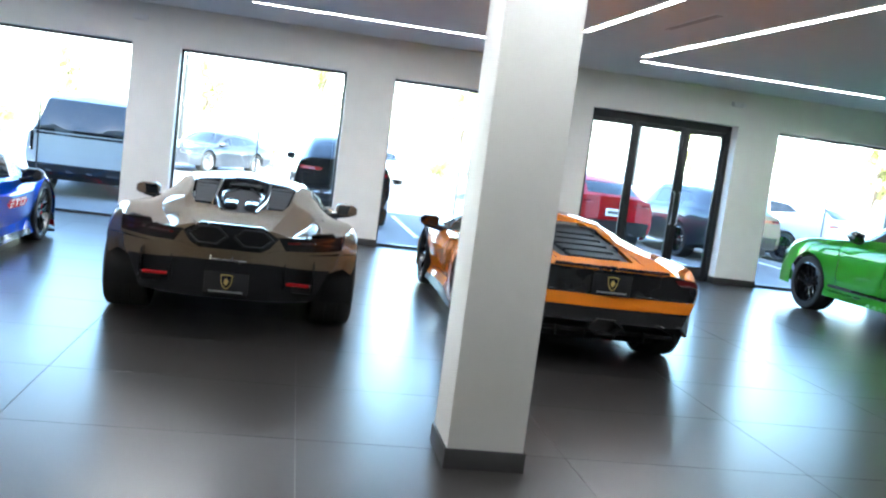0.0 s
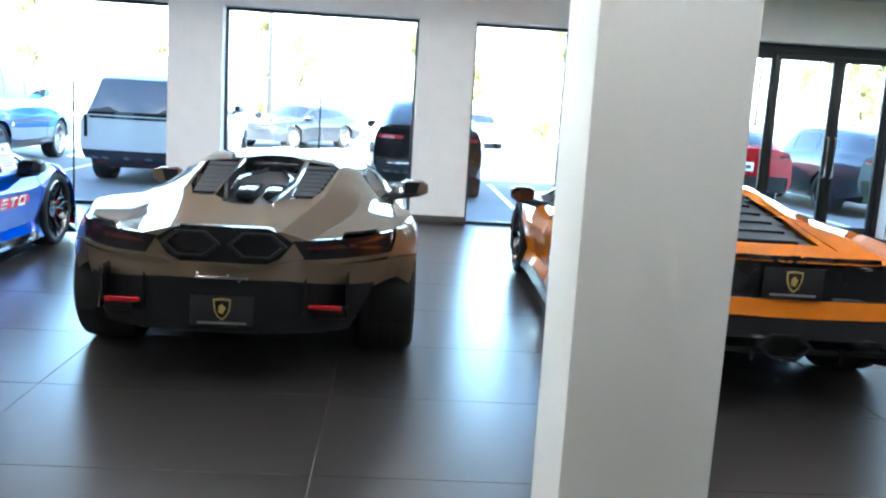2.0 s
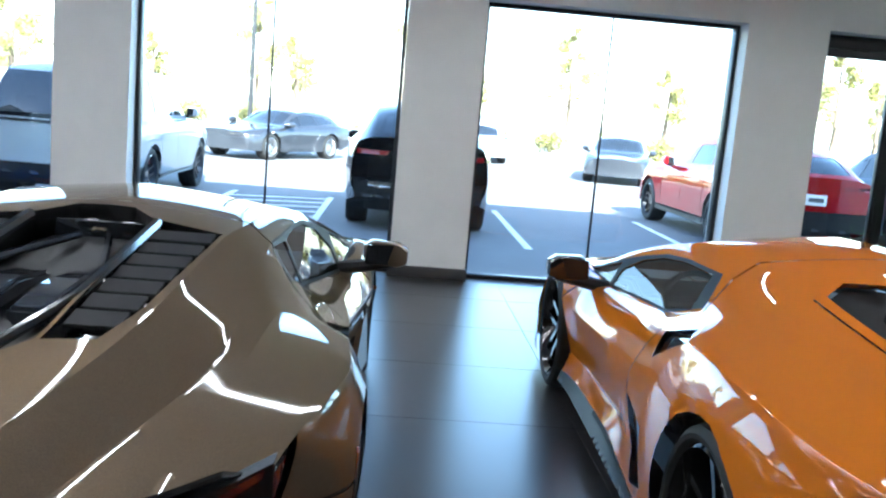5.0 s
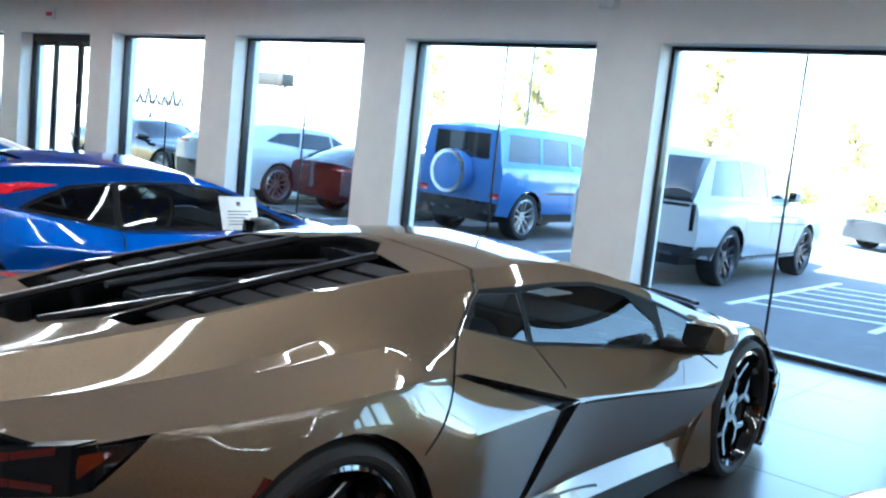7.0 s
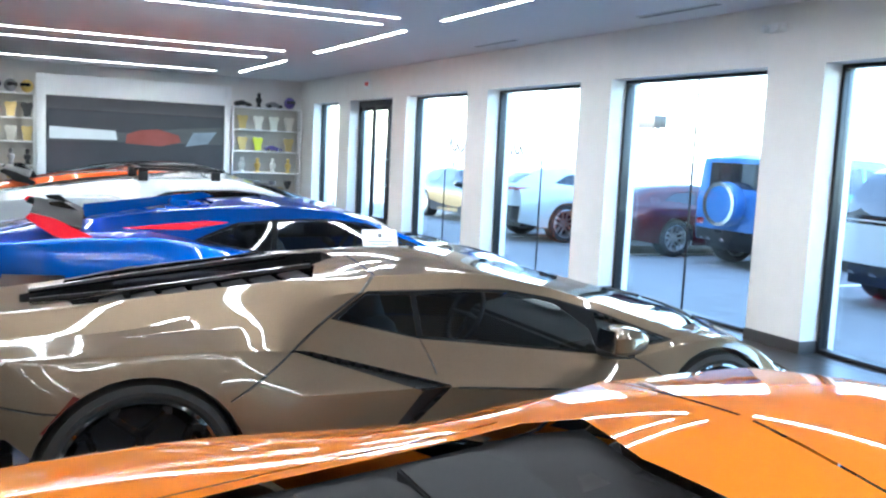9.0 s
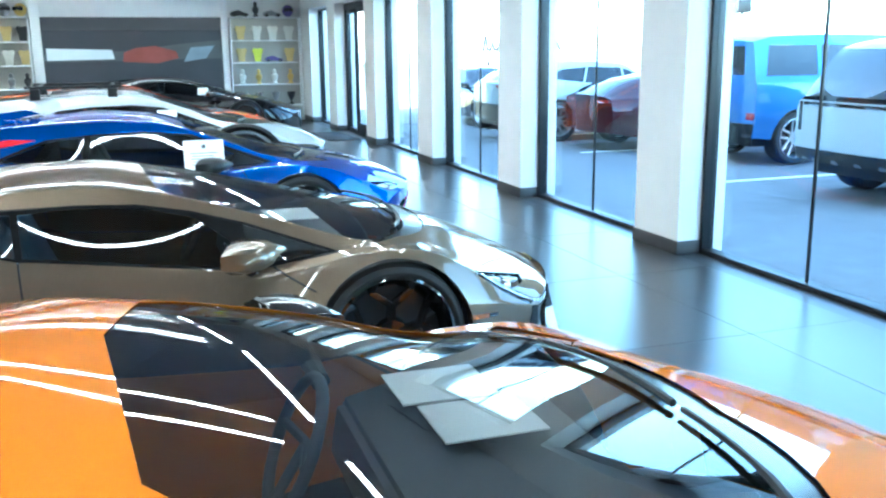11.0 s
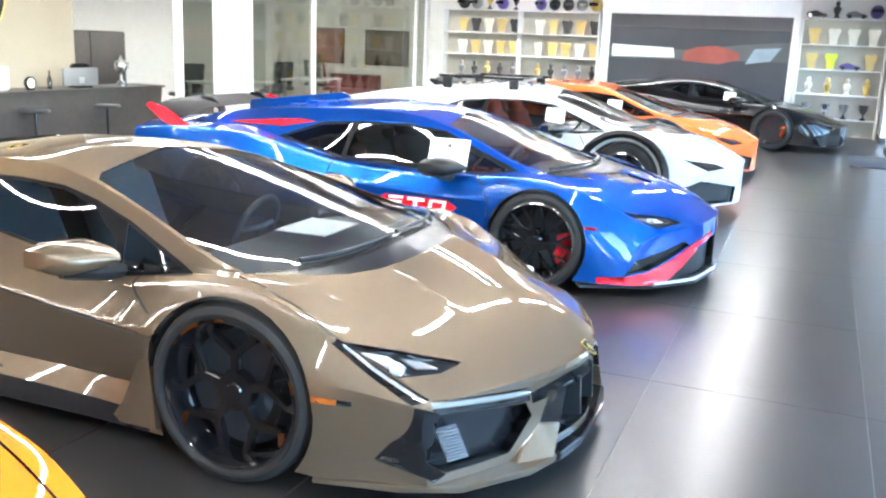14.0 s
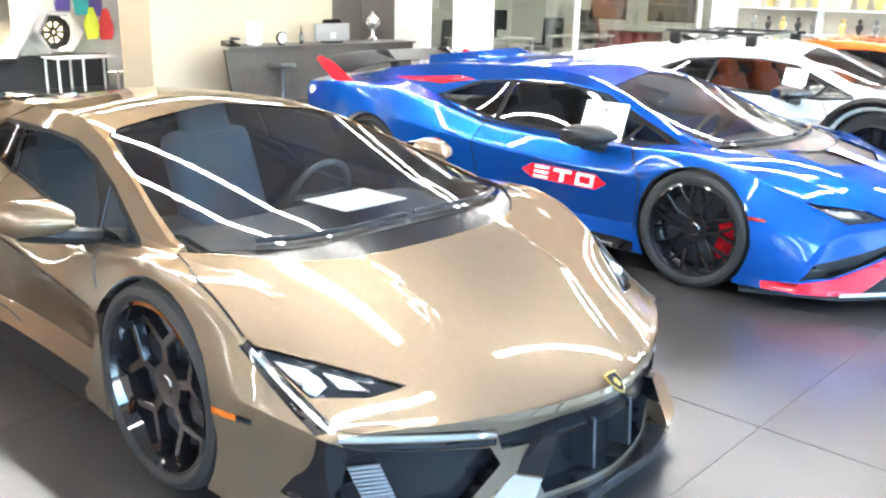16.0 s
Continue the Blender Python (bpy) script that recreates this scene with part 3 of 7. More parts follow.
BOXY = dict(
    sill=[(-0.75, 0.84, 0.42), (0.0, 0.90, 0.36), (2.6, 0.90, 0.36), (3.4, 0.90, 0.42), (3.6, 0.86, 0.44)],
    low=[(-0.75, 0.88, 0.62), (0.0, 0.94, 0.60), (2.8, 0.94, 0.60), (3.6, 0.88, 0.62)],
    crease=[(-0.75, 0.88, 0.95), (0.0, 0.925, 0.95), (2.8, 0.925, 0.95), (3.6, 0.87, 0.92)],
    shoulder=[(-0.75, 0.87, 1.18), (0.0, 0.91, 1.20), (2.3, 0.91, 1.18), (3.0, 0.88, 1.16), (3.6, 0.82, 1.10)],
    belt=[(-0.75, 0.85, 1.24), (0.0, 0.885, 1.25), (2.1, 0.885, 1.24), (2.6, 0.78, 1.23), (3.6, 0.66, 1.17)],
    rail=[(-0.75, 0.75, 1.80), (-0.4, 0.76, 1.88), (0.5, 0.77, 1.90), (1.75, 0.76, 1.88), (1.95, 0.77, 1.72), (2.28, 0.80, 1.27), (2.6, 0.6, 1.25), (3.6, 0.4, 1.19)],
    centre=[(-0.75, 0.0, 1.83), (-0.4, 0.0, 1.93), (0.5, 0.0, 1.96), (1.75, 0.0, 1.93), (1.97, 0.0, 1.74), (2.34, 0.0, 1.28), (2.6, 0.0, 1.27), (3.6, 0.0, 1.21)],
)


def fitted(lines, wide=1.0, high=1.0, base=2.779, new_base=2.779, front=1.0, rear=1.0):
    """The lines stretched to another wheelbase, width, height and overhangs."""
    def y(v):
        return v * rear if v < 0 else v * new_base / base if v <= base else new_base + (v - base) * front
    return {k: [(y(a), b * wide, c * high) for a, b, c in v] for k, v in lines.items()}


REAR = lambda c: c.y < -0.45
FRONT = lambda c: c.y > 2.6


def islands(bm, dist=0.0006):
    """Splits a bmesh into its separate pieces."""
    bmesh.ops.remove_doubles(bm, verts=bm.verts[:], dist=dist)
    left, out = set(bm.faces), []
    while left:
        stack, piece = [left.pop()], []
        while stack:
            f = stack.pop()
            piece.append(f)
            for v in f.verts:
                for g in v.link_faces:
                    if g in left:
                        left.remove(g)
                        stack.append(g)
        b, seen = bmesh.new(), {}
        for f in piece:
            for v in f.verts:
                if v not in seen:
                    seen[v] = b.verts.new(v.co)
            b.faces.new([seen[v] for v in f.verts])
        out.append(b)
    bm.free()
    return out


class Skin:
    """The skin of a car: a lofted sheet from which panels are cut."""

    def __init__(self, lines, bow_front=0.36, bow_rear=0.10, step=0.055, sub=4, ridges=(), plan=(2.0, 2.0, 1.0), crisp=0.9):
        self.bm = bmesh.new()
        curves = [plain_curve(lines[r]) for r in ROWS if r in lines]
        bulge = (0.0, 0.008, 0.010, 0.004, 0.002, 0.001, 0.006) if "edge" in lines else (0.0, 0.012, 0.016, 0.012, 0.004, 0.01)
        y0, y1 = lines["sill"][0][0], lines["sill"][-1][0]
        n = int((y1 - y0) / step)
        half = max(k[1] for k in lines["crease"])
        def bowed(x, y):
            f = max(0.0, min(1.0, (y - (y1 - 0.9)) / 0.9))
            b = max(0.0, min(1.0, ((y0 + 0.5) - y) / 0.5))
            s = 1 - min(1.0, abs(x) / half) ** plan[0]
            q = 1 - min(1.0, abs(x) / (half * plan[2])) ** plan[1]
            return y + bow_front * f * f * s - bow_rear * b * b * q
        def section(y):
            pts = [Vector((*c(y),)) for c in curves]
            out = []
            for j in range(len(pts) - 1):
                a, b = pts[j], pts[j + 1]
                d = b - a
                nrm = Vector((d.y, -d.x)).normalized() if d.length > 1e-6 else Vector((0, 0))
                for k in range(sub):
                    u = k / sub
                    out.append(a + d * u + nrm * bulge[j] * 4 * u * (1 - u))
            out.append(pts[-1])
            return out
        grid = []
        for i in range(n + 1):
            y = y0 + (y1 - y0) * i / n
            grid.append([Vector((p.x, bowed(p.x, y), p.y)) for p in section(y)])
        self.sheet(grid)
        for y, line in ((y1, section(y1)), (y0, section(y0))):
            cap = []
            for u in range(11):
                cap.append([Vector((p.x * (1 - u / 10), bowed(p.x * (1 - u / 10), y), p.y)) for p in line])
            self.sheet(cap)
        bmesh.ops.remove_doubles(self.bm, verts=self.bm.verts[:], dist=0.0008)
        bmesh.ops.dissolve_degenerate(self.bm, edges=self.bm.edges[:], dist=0.0005)
        for (xa, ya), (xb, yb), high, wide in ridges:
            # a raised character line along the upper side
            a, b = Vector((xa, ya)), Vector((xb, yb))
            for v in self.bm.verts:
                p = Vector((abs(v.co.x), v.co.y))
                u = (p - a).dot(b - a) / (b - a).length_squared
                d = (p - a - (b - a) * max(0.0, min(1.0, u))).length
                if d < 3 * wide and v.co.z > 0.36 and abs(v.co.x) < 0.9:
                    v.co.z += high * math.exp(-(d / wide) ** 2) * max(0.0, min(1.0, u * 6 + 0.3, (1 - u) * 6 + 0.3))
        bmesh.ops.recalc_face_normals(self.bm, faces=self.bm.faces[:])
        top = max(self.bm.faces, key=lambda f: f.calc_center_median().z)
        if top.normal.z < 0:
            bmesh.ops.reverse_faces(self.bm, faces=self.bm.faces[:])
        self.bm.normal_update()
        self.remember(crisp, 4 if crisp > 0.5 else 45)

    def sheet(self, grid):
        for s in (1, -1):
            vs = [[self.bm.verts.new((p.x * s, p.y, p.z)) for p in row] for row in grid]
            for i in range(len(vs) - 1):
                for j in range(len(vs[0]) - 1):
                    q = (vs[i][j], vs[i + 1][j], vs[i + 1][j + 1], vs[i][j + 1])
                    self.bm.faces.new(q if s > 0 else q[::-1])

    def remember(self, limit=0.9, rounds=4):
        """Keeps the smooth shading of the whole sheet, for the panels that are cut from it."""
        bm = self.bm
        bm.faces.ensure_lookup_table()
        bm.verts.index_update()
        sharp = {v.index: any(len(e.link_faces) == 2 and e.calc_face_angle(0) > limit for e in v.link_edges) for v in bm.verts}
        soft = {v.index: v.normal.copy() for v in bm.verts}
        near = {v.index: [e.other_vert(v).index for e in v.link_edges] for v in bm.verts}
        for _ in range(rounds):
            fresh = {}
            for i, nrm in soft.items():
                if sharp[i]:
                    fresh[i] = nrm
                else:
                    total = nrm * 2.0
                    for j in near[i]:
                        total = total + (soft[j] if not sharp[j] else nrm)
                    fresh[i] = total.normalized()
            soft = fresh
        self.tree = BVHTree.FromBMesh(bm)
        self.corners = []
        for f in bm.faces:
            row = []
            for v in f.verts:
                if sharp[v.index]:
                    total = Vector()
                    for g in v.link_faces:
                        if g.normal.dot(f.normal) > math.cos(limit):
                            total = total + g.normal
                    row.append(total.normalized())
                else:
                    row.append(soft[v.index])
            self.corners.append(([v.co.copy() for v in f.verts], row))

    def even(self, obs):
        """Gives a pane normals that change evenly across it, so that it mirrors like one smooth sheet."""
        for ob in obs:
            me = ob.data
            co = np.array([v.co for v in me.vertices])
            nrm = np.array([v.normal for v in me.vertices])
            u = co - co.mean(axis=0)
            a = np.column_stack([np.ones(len(u)), u[:, 1], u[:, 0], u[:, 1] ** 2, u[:, 0] * u[:, 1], u[:, 0] ** 2])
            fit = a @ np.linalg.lstsq(a, nrm, rcond=None)[0]
            fit /= np.linalg.norm(fit, axis=1)[:, None]
            me.normals_split_custom_set_from_vertices([tuple(v) for v in fit])

    def shade(self, ob):
        """Gives a part that was cut from the sheet the sheet's own shading."""
        me = ob.data
        out = []
        for p in me.polygons:
            at, nrm, k, far = self.tree.find_nearest(p.center)
            cos, rows = self.corners[k]
            for i in p.vertices:
                w = poly_3d_calc(cos, me.vertices[i].co)
                n = Vector()
                for a, b in zip(w, rows):
                    n = n + b * max(-0.3, min(1.3, a))
                n = n.normalized() if n.length > 1e-6 else Vector()
                out.append(n if n.dot(p.normal) > 0.75 else Vector((0, 0, 0)))
        me.normals_split_custom_set([tuple(n) for n in out])
        return ob

    AXES = dict(side=(1, 2), top=(0, 1), front=(0, 2), rear=(0, 2))

    def cut(self, view, polygon, sign=1, limit=None, into=None, off=0.0, rim=0.012, least=0.08):
        """Cuts a convex polygon out of the skin as seen in one view; returns a bmesh with the piece."""
        a, b = self.AXES[view]
        pts = [Vector(p) for p in polygon]
        if view != "side" and sign < 0:
            pts = [Vector((-p.x, p.y)) for p in pts]
        area = sum(pts[i].x * pts[(i + 1) % len(pts)].y - pts[(i + 1) % len(pts)].x * pts[i].y for i in range(len(pts)))
        if area < 0:
            pts.reverse()
        lo = [min(p[k] for p in pts) - 0.09 for k in (0, 1)]
        hi = [max(p[k] for p in pts) + 0.09 for k in (0, 1)]
        def facing(f):
            nrm, c = f.normal, f.calc_center_median()
            if view == "side":
                return nrm.x * sign > least and c.x * sign > 0
            if view == "top":
                return nrm.z > least and (limit is None or limit(c))
            return (nrm.y if view == "front" else -nrm.y) > least and (limit is None or limit(c))
        faces = []
        for f in self.bm.faces:
            c = f.calc_center_median()
            if lo[0] < c[a] < hi[0] and lo[1] < c[b] < hi[1] and facing(f):
                faces.append(f)
        live = faces
        for i, p in enumerate(pts):
            q = pts[(i + 1) % len(pts)]
            d = q - p
            co, no = [0, 0, 0], [0, 0, 0]
            co[a], co[b] = p
            no[a], no[b] = d.y, -d.x
            geom = set(live)
            for f in live:
                geom.update(f.edges)
                geom.update(f.verts)
            r = bmesh.ops.bisect_plane(self.bm, geom=list(geom), plane_co=co, plane_no=no, dist=1e-5)
            live = [g for g in r["geom"] if isinstance(g, bmesh.types.BMFace) and g.is_valid]
        self.bm.normal_update()
        def inside(c):
            for i, p in enumerate(pts):
                q = pts[(i + 1) % len(pts)]
                if (q.x - p.x) * (c[b] - p.y) - (q.y - p.y) * (c[a] - p.x) < -1e-6:
                    return False
            return True
        chosen = [f for f in live if inside(f.calc_center_median())]
        out = into if into is not None else bmesh.new()
        keep = {}
        made = []
        for f in chosen:
            vs = []
            for v in f.verts:
                if v not in keep:
                    keep[v] = out.verts.new(v.co + v.normal * off)
                vs.append(keep[v])
            made.append(out.faces.new(vs))
        if rim:
            rims = []
            normal = {keep[v]: v.normal.copy() for v in keep}
            edges = [e for e in {e for f in made for e in f.edges} if len(e.link_faces) == 1]
            low = {}
            for e in edges:
                for v in e.verts:
                    if v not in low:
                        low[v] = out.verts.new(v.co - normal[v] * (rim + max(off, 0)))
            for e in edges:
                u, v = e.verts
                rims.append(out.faces.new((u, v, low[v], low[u])))
            out.normal_update()
        bmesh.ops.delete(self.bm, geom=chosen, context="FACES")
        return out

    def piece(self, name, cuts, mat, parent, label="", both=True, joined=False, **kw):
        """Cuts one panel, or the same panel on both sides, and makes parts of them."""
        obs = []
        shared = bmesh.new() if joined else None
        for s in ((1, -1) if both else (1,)):
            bm = shared if joined else bmesh.new()
            for view, poly in cuts:
                self.cut(view, poly, s, into=bm, **kw)
            if not joined:
                for b in islands(bm):
                    obs.append(self.shade(part(name, b, mat, parent, label)))
        if joined and shared.faces:
            bmesh.ops.remove_doubles(shared, verts=shared.verts[:], dist=0.0015)
            obs.append(self.shade(part(name, shared, mat, parent, label)))
        return obs

    def seam(self, view, pts, bm, width=0.009, side=1, limit=None):
        for s in (side,):
            for p, q in zip(pts, pts[1:]):
                p, q = Vector(p), Vector(q)
                d = (q - p).normalized()
                n = Vector((-d.y, d.x)) * width / 2
                self.cut(view, [p + n, q + n, q - n, p - n], s, into=bm, off=-0.006, rim=0, limit=limit)


def ring_of(cy, cz, r, n=22):
    return [(cy + r * math.cos(2 * math.pi * k / n), cz + r * math.sin(2 * math.pi * k / n)) for k in range(n)]


WHEELS = {}


def wheel_meshes(r, w, rim_r, style, rim_mat, caliper_mat):
    """Meshes of a wheel that faces +x, with its hub at the origin."""
    key = (r, w, style, rim_mat.name, caliper_mat.name)
    if key in WHEELS:
        return WHEELS[key]
    h = w / 2
    tyre = lathe([(rim_r - 0.005, -h * 0.86), (rim_r + 0.012, -h * 0.98), (r - 0.035, -h), (r - 0.012, -h * 0.9), (r - 0.002, -h * 0.72), (r, -h * 0.3), (r - 0.007, -h * 0.29), (r - 0.007, -h * 0.25), (r, -h * 0.24),
                  (r, h * 0.24), (r - 0.007, h * 0.25), (r - 0.007, h * 0.29), (r, h * 0.3), (r - 0.002, h * 0.72), (r - 0.012, h * 0.9), (r - 0.035, h), (rim_r + 0.012, h * 0.98), (rim_r - 0.005, h * 0.86)], 48)
    rim = bmesh.new()
    add_lathe(rim, [(rim_r, h * 0.9), (rim_r - 0.012, h * 0.93), (rim_r - 0.02, h * 0.80), (rim_r - 0.04, h * 0.3), (rim_r - 0.05, -h * 0.5), (rim_r - 0.01, -h * 0.9)], 48)
    add_lathe(rim, [(0.0, h * 0.62), (0.03, h * 0.62), (0.035, h * 0.58), (0.075, h * 0.56), (0.085, h * 0.3), (0.0, h * 0.3)], 20)
    dish = h * 0.52
    n = 5
    for k in range(n):
        ang = 2 * math.pi * k / n
        m = Matrix.Rotation(ang, 4, "X")
        def spoke(points, t0, t1):
            vs = []
            for (y, z, x), hw in points:
                vs.append((y, z, x, hw))
            for i in range(len(vs) - 1):
                (ya, za, xa, wa), (yb, zb, xb, wb) = vs[i], vs[i + 1]
                d = Vector((yb - ya, zb - za)).normalized()
                nn = Vector((-d.y, d.x))
                c = []
                for (y, z, x, hw) in ((ya, za, xa, wa), (yb, zb, xb, wb)):
                    for s in (1, -1):
                        for dx in (0, -t0 if (y, z) == (ya, za) else -t1):
                            c.append(rim.verts.new(m @ Vector((x + dx, y + nn.x * hw * s, z + nn.y * hw * s))))
                fs = [(0, 2, 6, 4), (1, 5, 7, 3), (0, 4, 5, 1), (2, 3, 7, 6), (0, 1, 3, 2), (4, 6, 7, 5)]
                made = [rim.faces.new([c[q] for q in f]) for f in fs]
                bmesh.ops.recalc_face_normals(rim, faces=made)
        R = rim_r - 0.018
        if style == "y":
            spoke([((0, 0.05, dish * 1.05), 0.020), ((0, R * 0.55, dish * 1.15), 0.017)], 0.04, 0.035)
            for s in (1, -1):
                spoke([((0, R * 0.52, dish * 1.15), 0.016), ((s * R * 0.36, R * 0.80, dish * 1.25), 0.013), ((s * R * 0.30, R * 0.955, dish * 1.45), 0.016)], 0.035, 0.04)
        elif style == "mesh":
            for s in (1, -1):
                spoke([((s * 0.03, 0.05, dish), 0.010), ((s * R * 0.16, R * 0.5, dish * 1.15), 0.009), ((s * R * 0.08, R * 0.98, dish * 1.5), 0.010)], 0.035, 0.03)
                spoke([((s * R * 0.16, R * 0.5, dish * 1.15), 0.009), ((s * R * 0.42, R * 0.9, dish * 1.45), 0.010)], 0.03, 0.03)
        else:
            for s in (1, -1):
                spoke([((s * 0.035, 0.045, dish), 0.014), ((s * R * 0.22, R * 0.97, dish * 1.4), 0.018)], 0.045, 0.04)
    bmesh.ops.bevel(rim, geom=[e for e in rim.edges if len(e.link_faces) == 2 and e.calc_face_angle(0) > 0.9 and e.calc_length() > 0.05], offset=0.004, segments=2, affect="EDGES")
    disc = lathe([(0.06, 0.012), (rim_r * 0.78, 0.012), (rim_r * 0.78, -0.012), (0.06, -0.012)], 40)
    cal = bmesh.new()
    rr = rim_r * 0.80
    arc = [(-0.75 + 1.1 * k / 8) for k in range(9)]
    for a, b in zip(arc, arc[1:]):
        pts = [(rr * 0.66 * math.cos(a), rr * 0.66 * math.sin(a)), (rr * math.cos(a), rr * math.sin(a)), (rr * math.cos(b), rr * math.sin(b)), (rr * 0.66 * math.cos(b), rr * 0.66 * math.sin(b))]
        add_prism(cal, pts, 0, -0.04, 0.05)
    bmesh.ops.remove_doubles(cal, verts=cal.verts[:], dist=0.0005)
    inner = lathe([(0.0, -h * 0.6), (rim_r - 0.02, -h * 0.6)], 32)
    WHEELS[key] = (mesh_of(tyre, "tyre", M["rubber"]), mesh_of(rim, "rim", rim_mat, 35), mesh_of(disc, "brake_disc", M["grey_paint"]), mesh_of(cal, "caliper", caliper_mat, 40), mesh_of(inner, "wheel_back", M["carbon"]))
    return WHEELS[key]


def add_wheels(car, front_y, front_x, rear_x, fr, rr, fw=0.265, rw=0.335, style="y", rim_mat=None, caliper=None, rim=(0.262, 0.275)):
    rim_mat, caliper = rim_mat or M["black"], caliper or M["carbon"]
    for y, x, r, w, q in ((front_y, front_x, fr, fw, rim[0]), (0.0, rear_x, rr, rw, rim[1])):
        tyre, rm, disc, cal, back = wheel_meshes(r, w, q, style, rim_mat, caliper)
        for s in (1, -1):
            ob = new("wheel")
            ob.parent = car
            ob.matrix_basis = pose(s * (x - w / 2), y, r, 0, 0, 0 if s > 0 else 180)
            for nm, me in (("tyre", tyre), ("rim", rm), ("brake_disc", disc), ("caliper", cal), ("wheel_back", back)):
                o = new(nm, me)
                o.parent = ob
                if nm == "caliper" and s < 0:
                    o.rotation_euler = (0, 0, 0)


def arch_liners(car, front_y, fr, rr, x_in, x_out, low=0.0):
    for y, r in ((front_y, fr), (0.0, rr)):
        for s in (1, -1):
            bm = bmesh.new()
            n = 20
            rings = []
            for k in range(n + 1):
                a = -0.35 + (math.pi + 0.7) * k / n
                c, d = math.cos(a), math.sin(a)
                rings.append([bm.verts.new((s * x, y + q * c, r + q * d)) for x, q in ((x_out - 0.02, r + 0.012), (x_in + 0.16, r + 0.012), (x_in, r - 0.03), (x_in, 0.12))])
            for p, q in zip(rings, rings[1:]):
                for j in range(3):
                    bm.faces.new((p[j], p[j + 1], q[j + 1], q[j]))
            part("arch_liner", bm, M["carbon"], car)


def mirrors(car, y, x, z, mat, long=0.23, tall=0.13):
    for s in (1, -1):
        bm = bmesh.new()
        n = 8
        prof = [(-0.088, 0.84), (-0.075, 0.95), (-0.02, 1.0), (0.05, 0.85), (0.10, 0.45), (0.115, 0.1)]
        rings = []
        for dy, k in prof:
            ring = []
            for i in range(n):
                a = 2 * math.pi * i / n + math.pi / n
                ring.append(bm.verts.new((s * (x + long / 2 * (1 + 0.0) * math.copysign(abs(math.cos(a)) ** 0.6, math.cos(a)) * (0.6 + 0.4 * k)), y + dy - 0.05 * math.cos(a), z + tall / 2 * k * math.copysign(abs(math.sin(a)) ** 0.7, math.sin(a)))))
            rings.append(ring)
        for p, q in zip(rings, rings[1:]):
            for i in range(n):
                bm.faces.new((p[i], p[(i + 1) % n], q[(i + 1) % n], q[i]))
        bm.faces.new(rings[0])
        bm.faces.new(rings[-1])
        bmesh.ops.recalc_face_normals(bm, faces=bm.faces[:])
        shell = part("wing_mirror", bm, mat, car, angle=50)
        arm = bmesh.new()
        add_tube(arm, [(s * (x - 0.32), y + 0.03, z - 0.11), (s * (x - 0.14), y + 0.02, z - 0.085), (s * (x + 0.05), y - 0.01, z - 0.048)], [0.03, 0.034, 0.026], 8)
        part("mirror_arm", arm, M["carbon"], shell)
        part("mirror_glass", prism([(s * (x - long * 0.43), z - tall * 0.30), (s * (x - long * 0.36), z - tall * 0.38), (s * (x + long * 0.36), z - tall * 0.38), (s * (x + long * 0.43), z), (s * (x + long * 0.36), z + tall * 0.38), (s * (x - long * 0.38), z + tall * 0.36)], 1, -0.006, 0.0), M["darkglass"], shell, at=pose(0, y - 0.092, 0))


def seats(car, y, mat, x=0.37, z=0.2, wheel_at=None):
    for s in (1, -1):
        bm = bmesh.new()
        add_box(bm, s * x - 0.24, y - 0.1, z, s * x + 0.24, y + 0.42, z + 0.16, 0.05)
        add_box(bm, s * x - 0.25, -0.09, 0.0, s * x + 0.25, 0.07, 0.62, 0.06, Matrix.Translation((0, y - 0.08, z + 0.08)) @ Matrix.Rotation(radians(22), 4, "X"))
        add_box(bm, s * x - 0.14, -0.07, 0.55, s * x + 0.14, 0.05, 0.76, 0.05, Matrix.Translation((0, y - 0.08, z + 0.08)) @ Matrix.Rotation(radians(20), 4, "X"))
        part("seat", bm, mat, car, angle=50)
    part("dashboard", prism([(y + 0.75, z + 0.3), (y + 0.78, z + 0.47), (y + 1.0, z + 0.52), (y + 1.35, z + 0.47), (y + 1.35, z + 0.2)], 0, -0.62, 0.62, 0.02), M["leather"], car)
    part("centre_tunnel", box(-0.11, y - 0.2, z, 0.11, y + 0.8, z + 0.26, 0.03), M["leather"], car)
    ring = [(-0.37 + 0.17 * math.cos(a), y + 0.62 + 0.07 * math.sin(a), z + 0.46 + 0.16 * math.sin(a)) for a in [2 * math.pi * k / 24 for k in range(24)]]
    sw = bmesh.new()
    add_tube(sw, ring, 0.016, 8, True)
    for dx, dz in ((0.15, 0.0), (-0.15, 0.0), (0.0, -0.14)):
        add_tube(sw, [(-0.37, y + 0.65, z + 0.46), (-0.37 + dx, y + 0.62 + dz * 0.4, z + 0.46 + dz)], 0.014, 6)
    part("steering_wheel", sw, M["leather"], car, angle=50)


